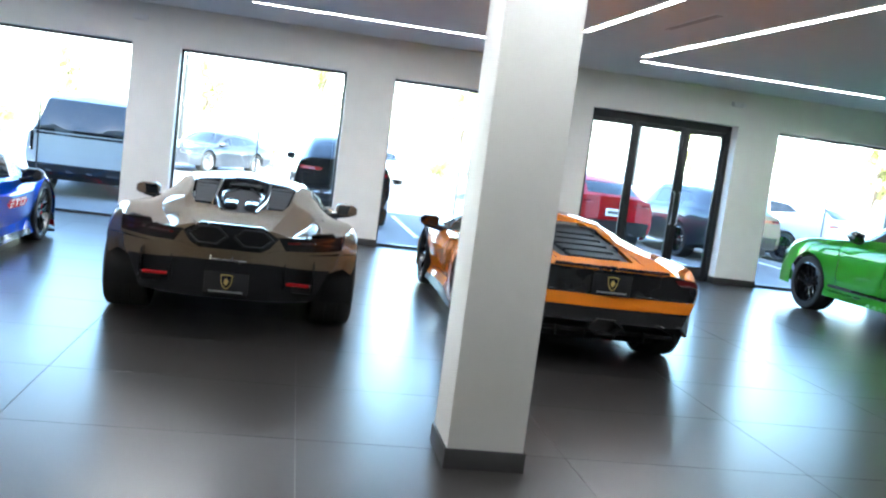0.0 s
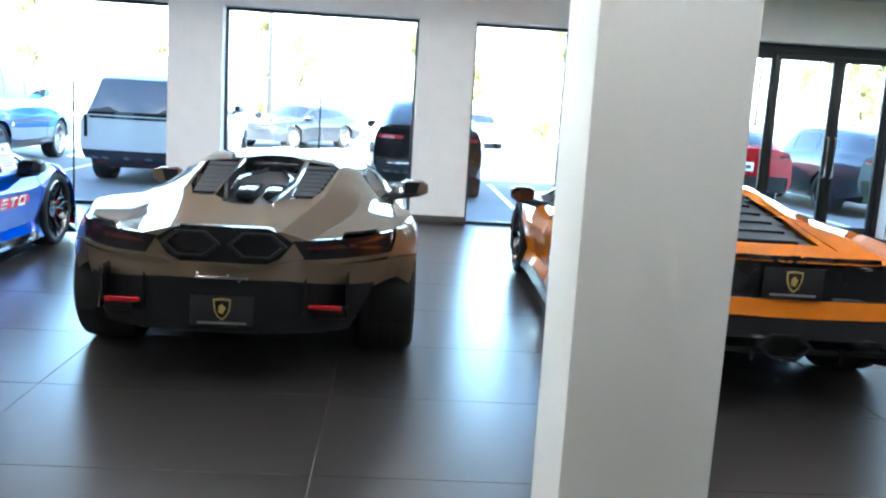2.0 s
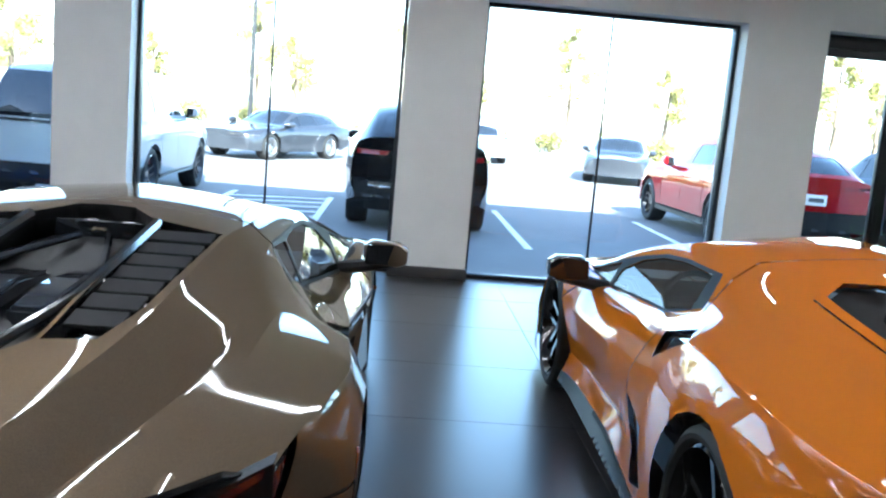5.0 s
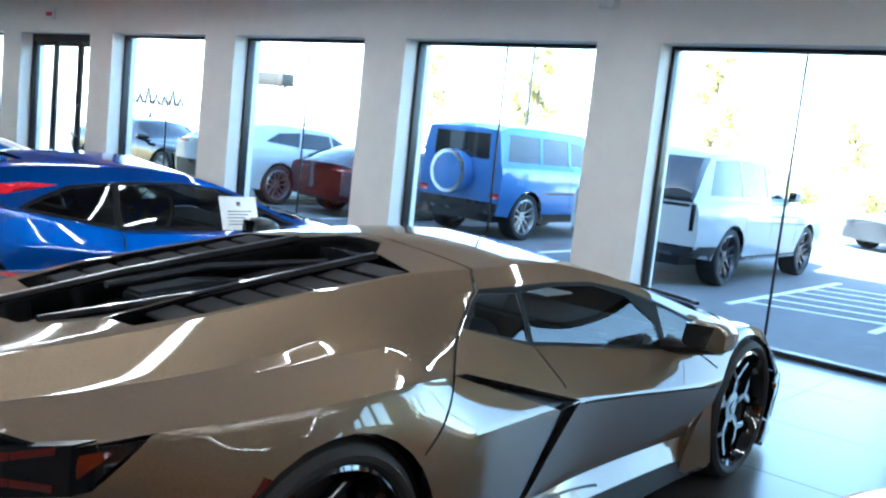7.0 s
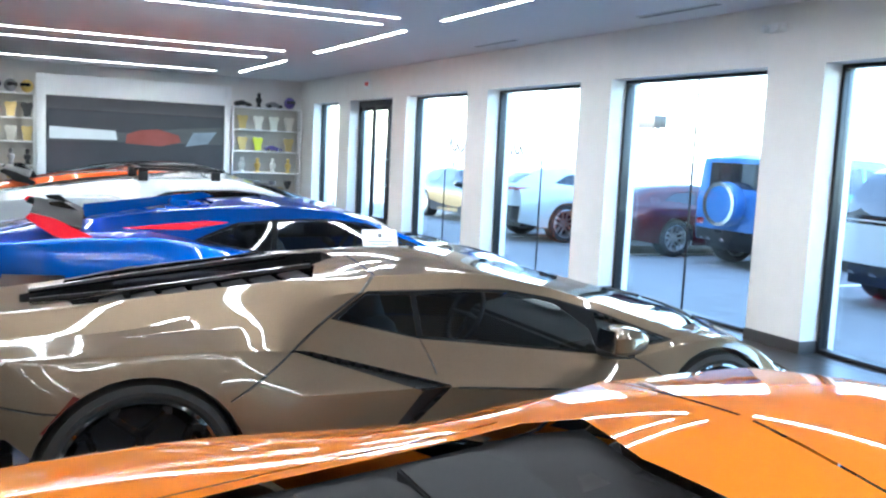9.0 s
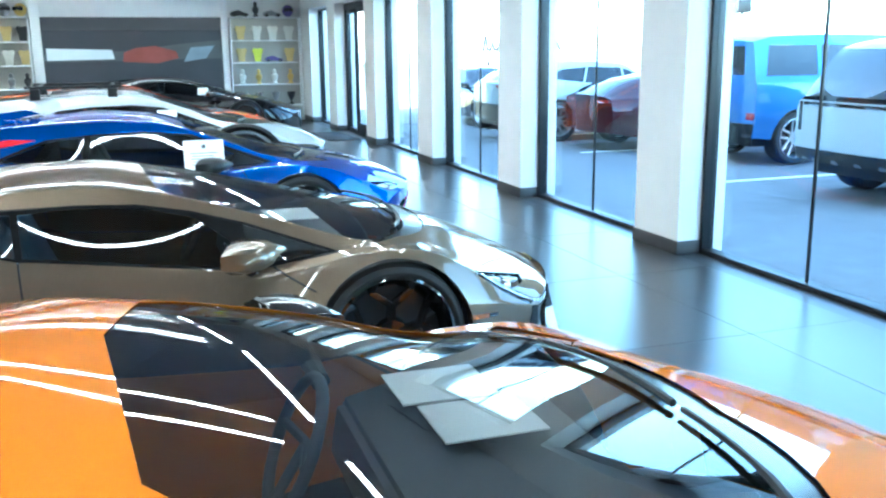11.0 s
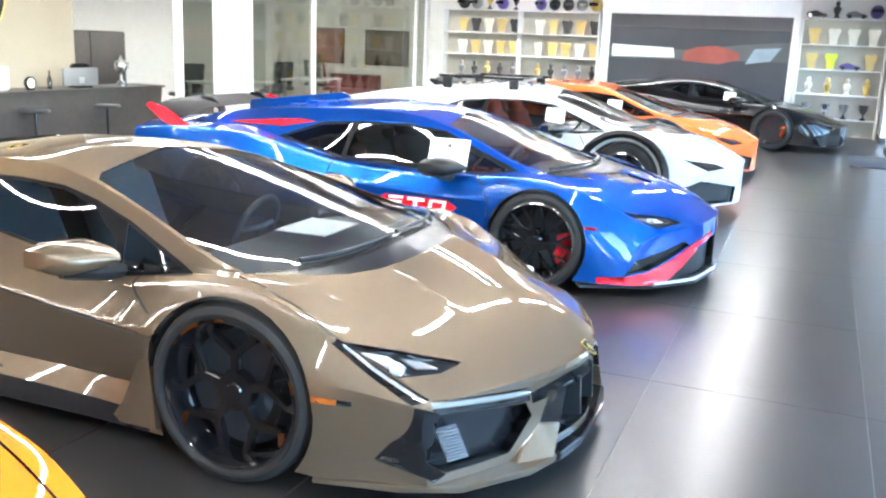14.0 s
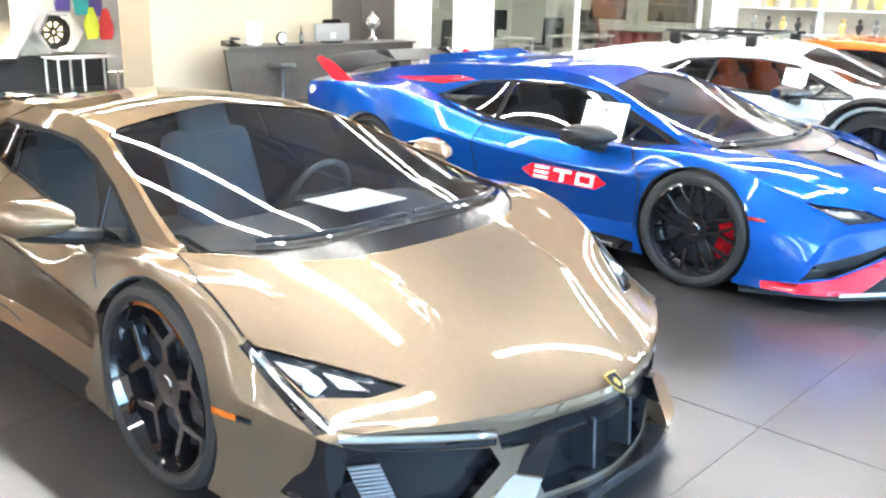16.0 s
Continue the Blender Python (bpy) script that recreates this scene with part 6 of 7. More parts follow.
M["pale"] = material("pale ivory cloth", (0.72, 0.70, 0.63), 0.6, var=0.08, scale=15)
M["yellow"] = material("yellow cloth", (0.60, 0.46, 0.18), 0.6, var=0.12, scale=15)
M["purple"] = material("violet lacquer", (0.10, 0.07, 0.28), 0.3, coat=0.5, var=0.1, scale=5)
M["teal"] = material("teal cloth", (0.03, 0.30, 0.30), 0.7, var=0.15, scale=12)
M["lime"] = material("lime cloth", (0.65, 0.70, 0.06), 0.7, var=0.15, scale=12)
M["redcloth"] = material("red cloth", (0.65, 0.05, 0.05), 0.7, var=0.15, scale=12)
M["warmlight"] = material("warm shelf light", (1.0, 0.80, 0.5), 0.5, emit=3.0)

wall_tv = thing("video_wall", pose(WEST, 2.97, 0), "wide video screen in a white surround", "screen")
sur = bmesh.new()
add_box(sur, 0.002, -2.06, 0, 0.26, -1.87, 2.80, 0.006)
add_box(sur, 0.002, 1.92, 0, 0.26, 2.06, 2.80, 0.006)
add_box(sur, 0.002, -1.87, 2.36, 0.26, 1.92, 2.80, 0.006)
add_box(sur, 0.002, -1.87, 0, 0.26, 1.92, 0.22, 0.006)
part("surround", sur, M["shelfwhite"], wall_tv)
part("display", box(0.05, -1.87, 0.22, 0.20, 1.92, 2.08), M["screen"], wall_tv, "lit dark grey screen showing a pale road and a red shape")
for nm, mt, pts, d in (("picture_hill", "screen_land", [(-1.87, 1.40), (1.92, 1.45), (1.92, 1.86), (1.0, 1.78), (-0.2, 1.63), (-1.87, 1.60)], 0.202), ("picture_road", "screen_pale", [(-1.80, 1.44), (-0.42, 1.46), (-0.46, 1.66), (-1.80, 1.70)], 0.204), ("picture_shape", "screen_red", [(-0.25, 1.40), (0.5, 1.36), (0.95, 1.47), (0.90, 1.62), (0.45, 1.74), (0.05, 1.70), (-0.22, 1.60)], 0.206), ("picture_slab", "screen_blue", [(1.05, 1.38), (1.55, 1.46), (1.75, 1.74), (1.22, 1.70)], 0.206)):
    part(nm, prism(pts, 0, 0.19, d), M[mt], wall_tv)
part("dark_band", box(0.05, -1.87, 2.08, 0.20, 1.92, 2.36), M["screen_dark"], wall_tv)


def cup(kind, mat):
    """Small displayed pieces: cups, jerseys, helmets and models."""
    ob = thing({"cup": "trophy", "vest": "display_garment", "helmet": "helmet", "model": "model_car", "bust": "display_bust"}[kind], Matrix(), {"cup": "small cup on a glass shelf", "vest": "folded garment stood on a display shelf", "helmet": "racing helmet on top of shelves", "model": "scale model car on a shelf", "bust": "dark figure shaped display piece on shelf"}[kind], {"cup": "trophy", "vest": "garment", "helmet": "helmet", "model": "model car", "bust": "display piece"}[kind], "shelf pieces")
    if kind == "cup":
        part("bowl", lathe([(0.0, 0.10), (0.03, 0.11), (0.075, 0.20), (0.095, 0.30), (0.09, 0.30), (0.06, 0.19), (0.0, 0.13)], 14, "z"), mat, ob, angle=50)
        part("foot", lathe([(0.0, 0.0), (0.06, 0.0), (0.06, 0.03), (0.02, 0.05), (0.016, 0.10), (0.0, 0.10)], 14, "z"), M["black"], ob)
    elif kind == "vest":
        part("cloth", prism([(-0.07, 0.01), (0.07, 0.01), (0.085, 0.15), (0.13, 0.28), (0.09, 0.33), (0.03, 0.31), (-0.03, 0.31), (-0.09, 0.33), (-0.13, 0.28), (-0.085, 0.15)], 0, -0.03, 0.03, 0.012), mat, ob)
        part("stand", box(-0.05, -0.06, 0, 0.05, 0.06, 0.012, 0.003), M["shelfwhite"], ob)
    elif kind == "helmet":
        bm = bmesh.new()
        bmesh.ops.create_uvsphere(bm, u_segments=16, v_segments=10, radius=0.14)
        bmesh.ops.transform(bm, verts=bm.verts[:], matrix=Matrix.Translation((0, 0, 0.14)) @ Matrix.Diagonal((1.1, 0.92, 1.0, 1)))
        part("shell", bm, mat, ob, angle=60)
        part("visor", prism([(-0.11, 0.12), (0.11, 0.12), (0.10, 0.20), (-0.10, 0.20)], 0, 0.10, 0.157, 0.01), M["darkglass"], ob)
    elif kind == "model":
        part("body", prism([(-0.20, 0.03), (0.21, 0.03), (0.20, 0.07), (0.06, 0.11), (-0.02, 0.15), (-0.12, 0.13), (-0.20, 0.10)], 0, -0.09, 0.09, 0.015), mat, ob)
        for y in (-0.13, 0.13):
            for s in (1, -1):
                part("wheel", lathe([(0.0, -0.015), (0.04, -0.015), (0.04, 0.015), (0.0, 0.015)], 12, "x"), M["black"], ob, at=pose(s * 0.085, y, 0.04))
    else:
        part("figure", lathe([(0.0, 0.0), (0.06, 0.0), (0.065, 0.02), (0.035, 0.06), (0.07, 0.14), (0.075, 0.20), (0.03, 0.24), (0.045, 0.29), (0.03, 0.335), (0.0, 0.34)], 14, "z"), mat, ob, angle=50)
    return ob


def shelves(y0, y1, bays):
    ob = thing("display_shelf", pose(WEST, (y0 + y1) / 2, 0), "white wall shelves filled with small display pieces", "shelf", "wall shelves")
    h = (y1 - y0) / 2
    part("back_panel", box(0.002, -h, 0.0, 0.02, h, 2.36), M["shelfback"], ob)
    for k in range(bays + 1):
        y = -h + 2 * h * k / bays
        w = 0.012 if 0 < k < bays else 0.03
        part("upright", box(0.02, max(-h, y - w), 0, 0.34, min(h, y + w), 2.345, 0.003), M["shelfwhite"], ob)
    for z in LEVELS:
        part("board", box(0.0205, -h + 0.03, z - 0.025, 0.335, h - 0.03, z, 0.002), M["shelfwhite"], ob)
    return ob

LEVELS = (2.37, 1.85, 1.35, 0.85, 0.36)
shelves(-2.9, 0.88, 2)
shelves(5.06, 6.70, 1)
masters = {}


def shelf_piece(kind, mat, y, z, turn=0.0):
    key = (kind, mat.name)
    m = pose(WEST + 0.17, y, z + 0.001, 0, 0, turn)
    if key in masters:
        copy_thing(masters[key], m)
    else:
        ob = cup(kind, mat)
        ob.matrix_basis = m
        masters[key] = ob

rng = random.Random(4)
row_kinds = [("vest", ("yellow", "dull_black", "pale", "yellow", "dull_black")), ("vest", ("pale", "yellow", "pale", "yellow", "yellow")), ("bust", ("grey", "dull_black", "yellow", "dull_black", "grey")), ("cup", ("gold", "grey", "silver", "dull_black", "grey"))]
for y0, n in ((-2.72, 5), (-0.84, 5)):
    for k in range(n):
        y = y0 + 0.30 + k * 0.32
        shelf_piece("helmet" if k not in (2, 4) or y0 > -1.5 else "cup", M[("dull_black", "purple", "grey", "black", "gold")[(k * 2 + (1 if y0 > -1.5 else 0)) % 5]], y, LEVELS[0], rng.uniform(-30, 30))
        for (kind, mats), z in zip(row_kinds, LEVELS[1:]):
            shelf_piece(kind, M[mats[(k + (2 if y0 > -1.5 else 0)) % 5]], y, z)
for k in range(4):
    y = 5.32 + k * 0.37
    shelf_piece(("model", "bust", "model", "helmet")[k], M[("dull_black", "dull_black", "grey", "purple")[k]], y, LEVELS[0])
    shelf_piece("vest", M["pale" if k else "yellow"], y, LEVELS[1])
    if k == 2:
        shelf_piece("model", M["purple"], y, LEVELS[2])
    else:
        shelf_piece("vest", M[("yellow", "lime", "", "yellow")[k]], y, LEVELS[2])
    shelf_piece("bust", M["gold" if k % 2 else "pale"], y, LEVELS[3])
    shelf_piece("cup", M[("grey", "silver", "grey", "dull_black")[k]], y, LEVELS[4])

# ---- glazed office ----
part_wall = thing("glass_partition", pose(0, -3.4, 0), "full height glass office partition with pale metal posts", "partition", kind="structure")
posts = (-16.9, -16.3, -11.65, -7.75)
for x in posts:
    part("post", box(x - 0.05, -0.05, 0, x + 0.05, 0.05, CEIL - 0.002, 0.004), M["shelfwhite"], part_wall)
for a, b in zip(posts, posts[1:]):
    part("head_rail", box(a + 0.051, -0.04, CEIL - 0.07, b - 0.051, 0.04, CEIL - 0.002, 0.003), M["shelfwhite"], part_wall)
    part("foot_rail", box(a + 0.051, -0.04, 0, b - 0.051, 0.04, 0.08, 0.003), M["shelfwhite"], part_wall)
    p = part("pane", box(a + 0.051, -0.006, 0.08, b - 0.051, 0.006, CEIL - 0.07), M["office_glass"], part_wall)
    p.visible_shadow = False
structure("wall_office", box(-16.9, -3.44, 0, WEST, -3.36, CEIL - 0.001), M["wall"], "white wall end beside the office", "wall")
led_strip(-15.5, -6.4, -11.9, -6.4)
led_strip(-11.0, -5.0, -8.6, -5.0)


def picture(y, w, z0, z1, mat, label):
    ob = thing("picture", pose(WEST + 0.002, y, (z0 + z1) / 2), label, "picture", "office pictures")
    h = (z1 - z0) / 2
    part("frame", box(0, -w / 2, -h, 0.03, w / 2, h, 0.004), M["black"], ob)
    part("print", box(0.03, -w / 2 + 0.03, -h + 0.03, 0.034, w / 2 - 0.03, h - 0.03), mat, ob)

M["print_a"] = material("dark print with warm glow", (0.10, 0.06, 0.06), 0.4, var=0.6, scale=2.5, alt=(0.55, 0.2, 0.12))
M["print_b"] = material("dark landscape print", (0.06, 0.055, 0.05), 0.4, var=0.6, scale=2.5, alt=(0.22, 0.17, 0.13))
picture(-6.2, 1.0, 0.95, 1.82, M["print_a"], "dark framed print with a red car shape")
picture(-4.5, 1.2, 0.95, 1.80, M["print_b"], "dark framed print of a car")


def office_chair(x, y, turn, mat):
    ob = thing("office_chair", pose(x, y, 0, 0, 0, turn), "swivel office chair with high back", "chair", "office chairs")
    part("seat", box(-0.25, -0.24, 0.43, 0.25, 0.24, 0.51, 0.03), mat, ob)
    part("backrest", prism([(-0.20, 0.50), (-0.14, 0.50), (-0.20, 1.02), (-0.27, 1.05)], 0, -0.23, 0.23, 0.02), mat, ob)
    part("column", tube([(0, 0, 0.06), (0, 0, 0.43)], 0.03, 8), M["steel"], ob)
    for k in range(5):
        a = 2 * math.pi * k / 5
        part("foot", tube([(0, 0, 0.08), (0.28 * math.cos(a), 0.28 * math.sin(a), 0.045)], [0.025, 0.018], 6), M["carbon"], ob)

M["darkred"] = material("dark red leather", (0.20, 0.012, 0.02), 0.45, var=0.15, scale=20)
for x, y, t, mt in ((-12.6, -4.9, 200, "leather"), (-13.6, -5.4, 150, "leather"), (-14.6, -4.6, 30, "darkred"), (-10.2, -5.2, 160, "leather"), (-15.6, -5.6, 80, "leather")):
    office_chair(x, y, t, M[mt])


def office_desk(x, y, turn):
    ob = thing("office_desk", pose(x, y, 0, 0, 0, turn), "white topped office desk with steel legs", "desk", "office desks")
    part("top", box(-0.8, -0.38, 0.71, 0.8, 0.38, 0.745, 0.004), M["shelfwhite"], ob)
    for sx in (-0.74, 0.74):
        for sy in (-0.32, 0.32):
            part("leg", box(sx - 0.025, sy - 0.025, 0, sx + 0.025, sy + 0.025, 0.71, 0.003), M["steel"], ob)
    mon = thing("monitor", pose(x - 0.1, y, 0.746, 0, 0, turn), "black flat computer monitor on a desk", "monitor", "office monitors")
    part("panel", box(-0.30, -0.02, 0.12, 0.30, 0.015, 0.48, 0.006), M["black"], mon)
    part("neck", box(-0.03, 0.016, 0.01, 0.03, 0.04, 0.25, 0.004), M["carbon"], mon)
    part("foot", box(-0.12, -0.07, 0, 0.12, 0.10, 0.012, 0.004), M["carbon"], mon)

office_desk(-13.2, -4.3, 10)
office_desk(-10.6, -4.5, -5)
cab = thing("cabinet", pose(-9.4, -6.9, 0), "dark tall office cabinet with shelves", "cabinet")
part("body", box(-0.9, -0.25, 0, 0.9, 0.2, 1.55, 0.006), M["wood"], cab)
for x in (-0.45, 0.45):
    part("door", box(x - 0.44, 0.201, 0.03, x + 0.44, 0.22, 1.52, 0.003), M["wood"], cab)
low = thing("sideboard", pose(-16.4, -5.0, 0), "low dark red office sideboard", "cabinet")
part("body", box(-0.3, -0.55, 0, 0.3, 0.55, 0.72, 0.01), M["darkred"], low)
part("top", box(-0.32, -0.57, 0.721, 0.32, 0.57, 0.74, 0.004), M["black"], low)

# ---- plaster wall, reception desk and what stands on it ----
structure("wall_feature", box(-7.1, -5.6, 0, -4.0, -4.8, CEIL - 0.001), M["beige"], "warm grey plaster wall behind the reception desk", "wall")
emb = thing("wall_emblem", pose(-5.68, -4.795, 1.86), "black and gold shield emblem on plaster wall", "emblem")
shield(emb, pose(0, 0.006, 0), 0.44)
desk = thing("reception_desk", pose(-6.35, -4.3, 0), "dark stained reception desk with slanted ends", "desk")
part("front", prism([(-1.68, 0.0), (1.62, 0.0), (1.74, 0.735), (-1.78, 0.735)], 1, 0.22, 0.26, 0.004), M["wood"], desk)
part("top", prism([(-1.80, -0.30), (1.30, -0.30), (1.70, 0.30), (-1.80, 0.30)], 2, 0.736, 0.765, 0.004), M["wood"], desk)
for x in (-1.6, 1.22):
    part("end_panel", box(x - 0.02, -0.28, 0, x + 0.02, 0.219, 0.735, 0.003), M["wood"], desk)
for x in (0.95, -0.35):
    st = thing("bar_stool", pose(-6.35 + x, -3.85, 0), "black bar stool on a dark post", "stool", "bar stools")
    part("seat", lathe([(0.0, 0.50), (0.17, 0.50), (0.19, 0.52), (0.17, 0.545), (0.0, 0.55)], 20, "z"), M["leather"], st)
    part("post", tube([(0, 0, 0.02), (0, 0, 0.50)], 0.02, 8), M["grey_paint"], st)
    part("base", lathe([(0.0, 0.0), (0.19, 0.0), (0.18, 0.015), (0.03, 0.03), (0.0, 0.03)], 20, "z"), M["grey_paint"], st)
DT = 0.766


def on_desk(name, x, y, label, category):
    return thing(name, pose(x, y, DT), label, category)

tab = on_desk("sign_stand", -5.2, -4.2, "white upright tablet sign on a stand", "sign")
part("panel", box(-0.12, -0.012, 0.02, 0.12, 0.012, 0.31, 0.006), M["white"], tab)
part("stand", box(-0.06, -0.05, 0, 0.06, 0.05, 0.019, 0.003), M["steel"], tab)
ph = on_desk("desk_phone", -4.85, -4.25, "black desk telephone with handset", "telephone")
part("body", prism([(-0.09, 0.0), (0.09, 0.0), (0.09, 0.03), (-0.09, 0.08)], 0, -0.10, 0.10, 0.008), M["black"], ph)
part("handset", box(-0.10, -0.085, 0.081, -0.04, 0.085, 0.115, 0.012), M["carbon"], ph)
clock = on_desk("desk_clock", -5.62, -4.15, "small round white desk clock", "clock")
part("case", lathe([(0.0, -0.02), (0.085, -0.02), (0.09, 0.0), (0.085, 0.02), (0.0, 0.02)], 24, "y"), M["black"], clock, at=pose(0, 0, 0.095))
part("dial", lathe([(0.0, 0.0), (0.066, 0.0), (0.066, 0.004), (0.0, 0.004)], 24, "y"), M["white"], clock, at=pose(0, 0.02, 0.095))
part("foot", box(-0.05, -0.03, 0, 0.05, 0.03, 0.012, 0.002), M["black"], clock)
bo = on_desk("bottle", -6.05, -4.25, "slim dark bottle standing on desk", "bottle")
part("glass", lathe([(0.0, 0.0), (0.03, 0.0), (0.032, 0.12), (0.012, 0.19), (0.012, 0.25), (0.0, 0.25)], 14, "z"), M["black"], bo)
bag = on_desk("computer", -6.62, -4.25, "dark all in one computer seen from behind", "computer")
part("back", box(-0.33, -0.03, 0.03, 0.33, 0.03, 0.28, 0.015), M["grey"], bag)
part("hood", prism([(-0.18, 0.281), (0.18, 0.281), (0.14, 0.34), (-0.14, 0.34)], 1, -0.03, 0.03, 0.01), M["black"], bag)
part("mark", box(-0.05, 0.031, 0.06, 0.05, 0.034, 0.15), M["steel"], bag)
part("foot", box(-0.13, -0.10, 0, 0.13, 0.10, 0.029, 0.004), M["black"], bag)
tc = on_desk("trophy_cup", -7.4, -4.2, "tall silver trophy cup with two handles", "trophy")
part("bowl", lathe([(0.0, 0.16), (0.04, 0.17), (0.085, 0.24), (0.10, 0.33), (0.075, 0.36), (0.03, 0.40), (0.012, 0.45), (0.0, 0.46)], 20, "z"), M["silver"], tc, angle=50)
part("foot", lathe([(0.0, 0.0), (0.075, 0.0), (0.075, 0.05), (0.03, 0.08), (0.02, 0.16), (0.0, 0.16)], 20, "z"), M["silver"], tc)
for s in (1, -1):
    part("handle", tube([(s * 0.09, 0, 0.34), (s * 0.15, 0, 0.34), (s * 0.16, 0, 0.28), (s * 0.08, 0, 0.23)], 0.010, 6), M["silver"], tc)

# ---- merchandise corner ----
structure("wall_shop", box(-4.6, -7.4, 0, 1.6, -7.2, CEIL - 0.001), M["dull_black"], "dark wall of the merchandise corner", "wall")


def hexframe(x, z, r, deep=0.3):
    ob = thing("hexagon_shelf", pose(x, -7.0, z), "lit white hexagonal wall shelf", "shelf", "hexagon shelves")
    bm = bmesh.new()
    n = 6
    for k in range(n):
        a, b = 2 * math.pi * k / n, 2 * math.pi * (k + 1) / n
        add_prism(bm, [(r * math.cos(a), r * math.sin(a)), (r * math.cos(b), r * math.sin(b)), ((r - 0.06) * math.cos(b), (r - 0.06) * math.sin(b)), ((r - 0.06) * math.cos(a), (r - 0.06) * math.sin(a))], 1, -0.2, deep - 0.1)
    bmesh.ops.remove_doubles(bm, verts=bm.verts[:], dist=0.001)
    part("frame", bm, M["shelfwhite"], ob)
    part("light", tube([((r - 0.08) * math.cos(2 * math.pi * k / n), -0.14, (r - 0.08) * math.sin(2 * math.pi * k / n)) for k in range(n)], 0.012, 6, True), M["warmlight"], ob)
    return ob

hexframe(-3.72, 0.83, 0.345)
hexframe(-2.655, 1.2, 0.85)
structure("trim_panel", box(-4.598, -7.199, 0.50, -3.2, -7.17, 1.80, 0.003), M["pale"], "pale lit back panel behind the garments", "panel")
wd = thing("spoked_ornament", pose(-3.72, -7.02, 0.83), "dark display wheel inside a hexagon shelf", "wheel")
part("rim", lathe([(0.15, 0.03), (0.245, 0.03), (0.25, -0.03), (0.15, -0.03)], 28, "y"), M["carbon"], wd)
for k in range(8):
    a = 2 * math.pi * k / 8
    part("spoke", tube([(0.02 * math.cos(a), 0, 0.02 * math.sin(a)), (0.20 * math.cos(a), 0.01, 0.20 * math.sin(a))], 0.026, 6), M["carbon"], wd)
rail = thing("garment_rail", pose(-4.35, -6.9, 0), "wall rail hung with bright garments", "rail")
part("bar", tube([(-0.5, 0, 1.52), (0.55, 0, 1.52)], 0.015, 8), M["steel"], rail)
for s in (-0.48, 0.53):
    part("bracket", box(s - 0.015, -0.30, 1.51, s + 0.015, 0.0, 1.545, 0.003), M["steel"], rail)
for k, (x, z, mt) in enumerate(((-3.82, 1.20, "purple"), (-4.07, 1.22, "teal"), (-4.30, 1.20, "purple"), (-4.21, 0.88, "lime"), (-4.46, 0.86, "redcloth"))):
    ob = thing("hung_garment", pose(x, -6.88 + 0.05 * (k % 2), z), "bright coloured folded garment on a rail", "garment", "hung garments")
    part("cloth", prism([(-0.09, -0.14), (0.08, -0.15), (0.11, 0.05), (0.05, 0.30), (-0.04, 0.31), (-0.12, 0.05)], 1, -0.03, 0.03, 0.01), M[mt], ob)
tb = thing("display_table", pose(-3.85, -6.5, 0), "white topped display table on thin legs", "table")
part("top", box(-0.48, -0.24, 0.50, 0.47, 0.24, 0.52, 0.004), M["shelfwhite"], tb)
for x in (-0.44, 0.07, 0.43):
    for y in (-0.2, 0.2):
        part("leg", tube([(x, y, 0), (x, y, 0.499)], 0.018, 8), M["shelfwhite"], tb)

# ---- small fittings ----
for x in (-1.85, 7.12):
    ob = thing("emergency_light", pose(x, WALL_Y - 0.001, 2.84), "small white twin head emergency light", "wall light", "emergency lights")
    part("case", box(-0.10, -0.06, -0.035, 0.10, 0, 0.045, 0.01), M["shelfwhite"], ob)
    for s in (-0.07, 0.07):
        part("head", lathe([(0.0, -0.03), (0.035, -0.03), (0.03, 0.02), (0.0, 0.02)], 14, "y"), M["shelfwhite"], ob, at=pose(s, -0.085, -0.005))
for x in (-12.4,):
    ob = thing("exit_sign", pose(x, WALL_Y - 0.001, 2.8), "small red lit exit sign", "sign")
    part("case", box(-0.15, -0.04, -0.09, 0.15, 0, 0.09, 0.006), M["shelfwhite"], ob)
    part("bar", box(-0.10, -0.044, -0.035, 0.10, -0.04, 0.035), M["redcloth"], ob)
for x, y in ((-2.7, 6.3), (-6.4, 6.3), (3.95, 1.6)):
    ob = thing("ceiling_vent", pose(x, y, CEIL, 0, 0, 0 if x < 0 else 90), "slim slotted ceiling air vent", "vent", "ceiling vents")
    part("frame", box(-0.60, -0.05, -0.008, 0.60, 0.05, -0.001, 0.002), M["shelfwhite"], ob)
    for k in (-0.02, 0.02):
        part("slot", box(-0.57, k - 0.012, -0.011, 0.57, k + 0.012, -0.0085), M["grey"], ob)
mat_ob = thing("door_mat", pose(-12.3, 6.42, 0.001), "dark rectangular entrance mat by the door", "mat")
part("pile", box(-0.85, -0.28, 0, 0.85, 0.30, 0.012, 0.004), M["dull_black"], mat_ob)
sw = thing("light_switch", pose(-7.35 + 0.181, -2.13, 1.16), "small dark wall switch on the column", "switch")
part("plate", box(0, -0.04, -0.05, 0.008, 0.04, 0.05, 0.002), M["grey"], sw)


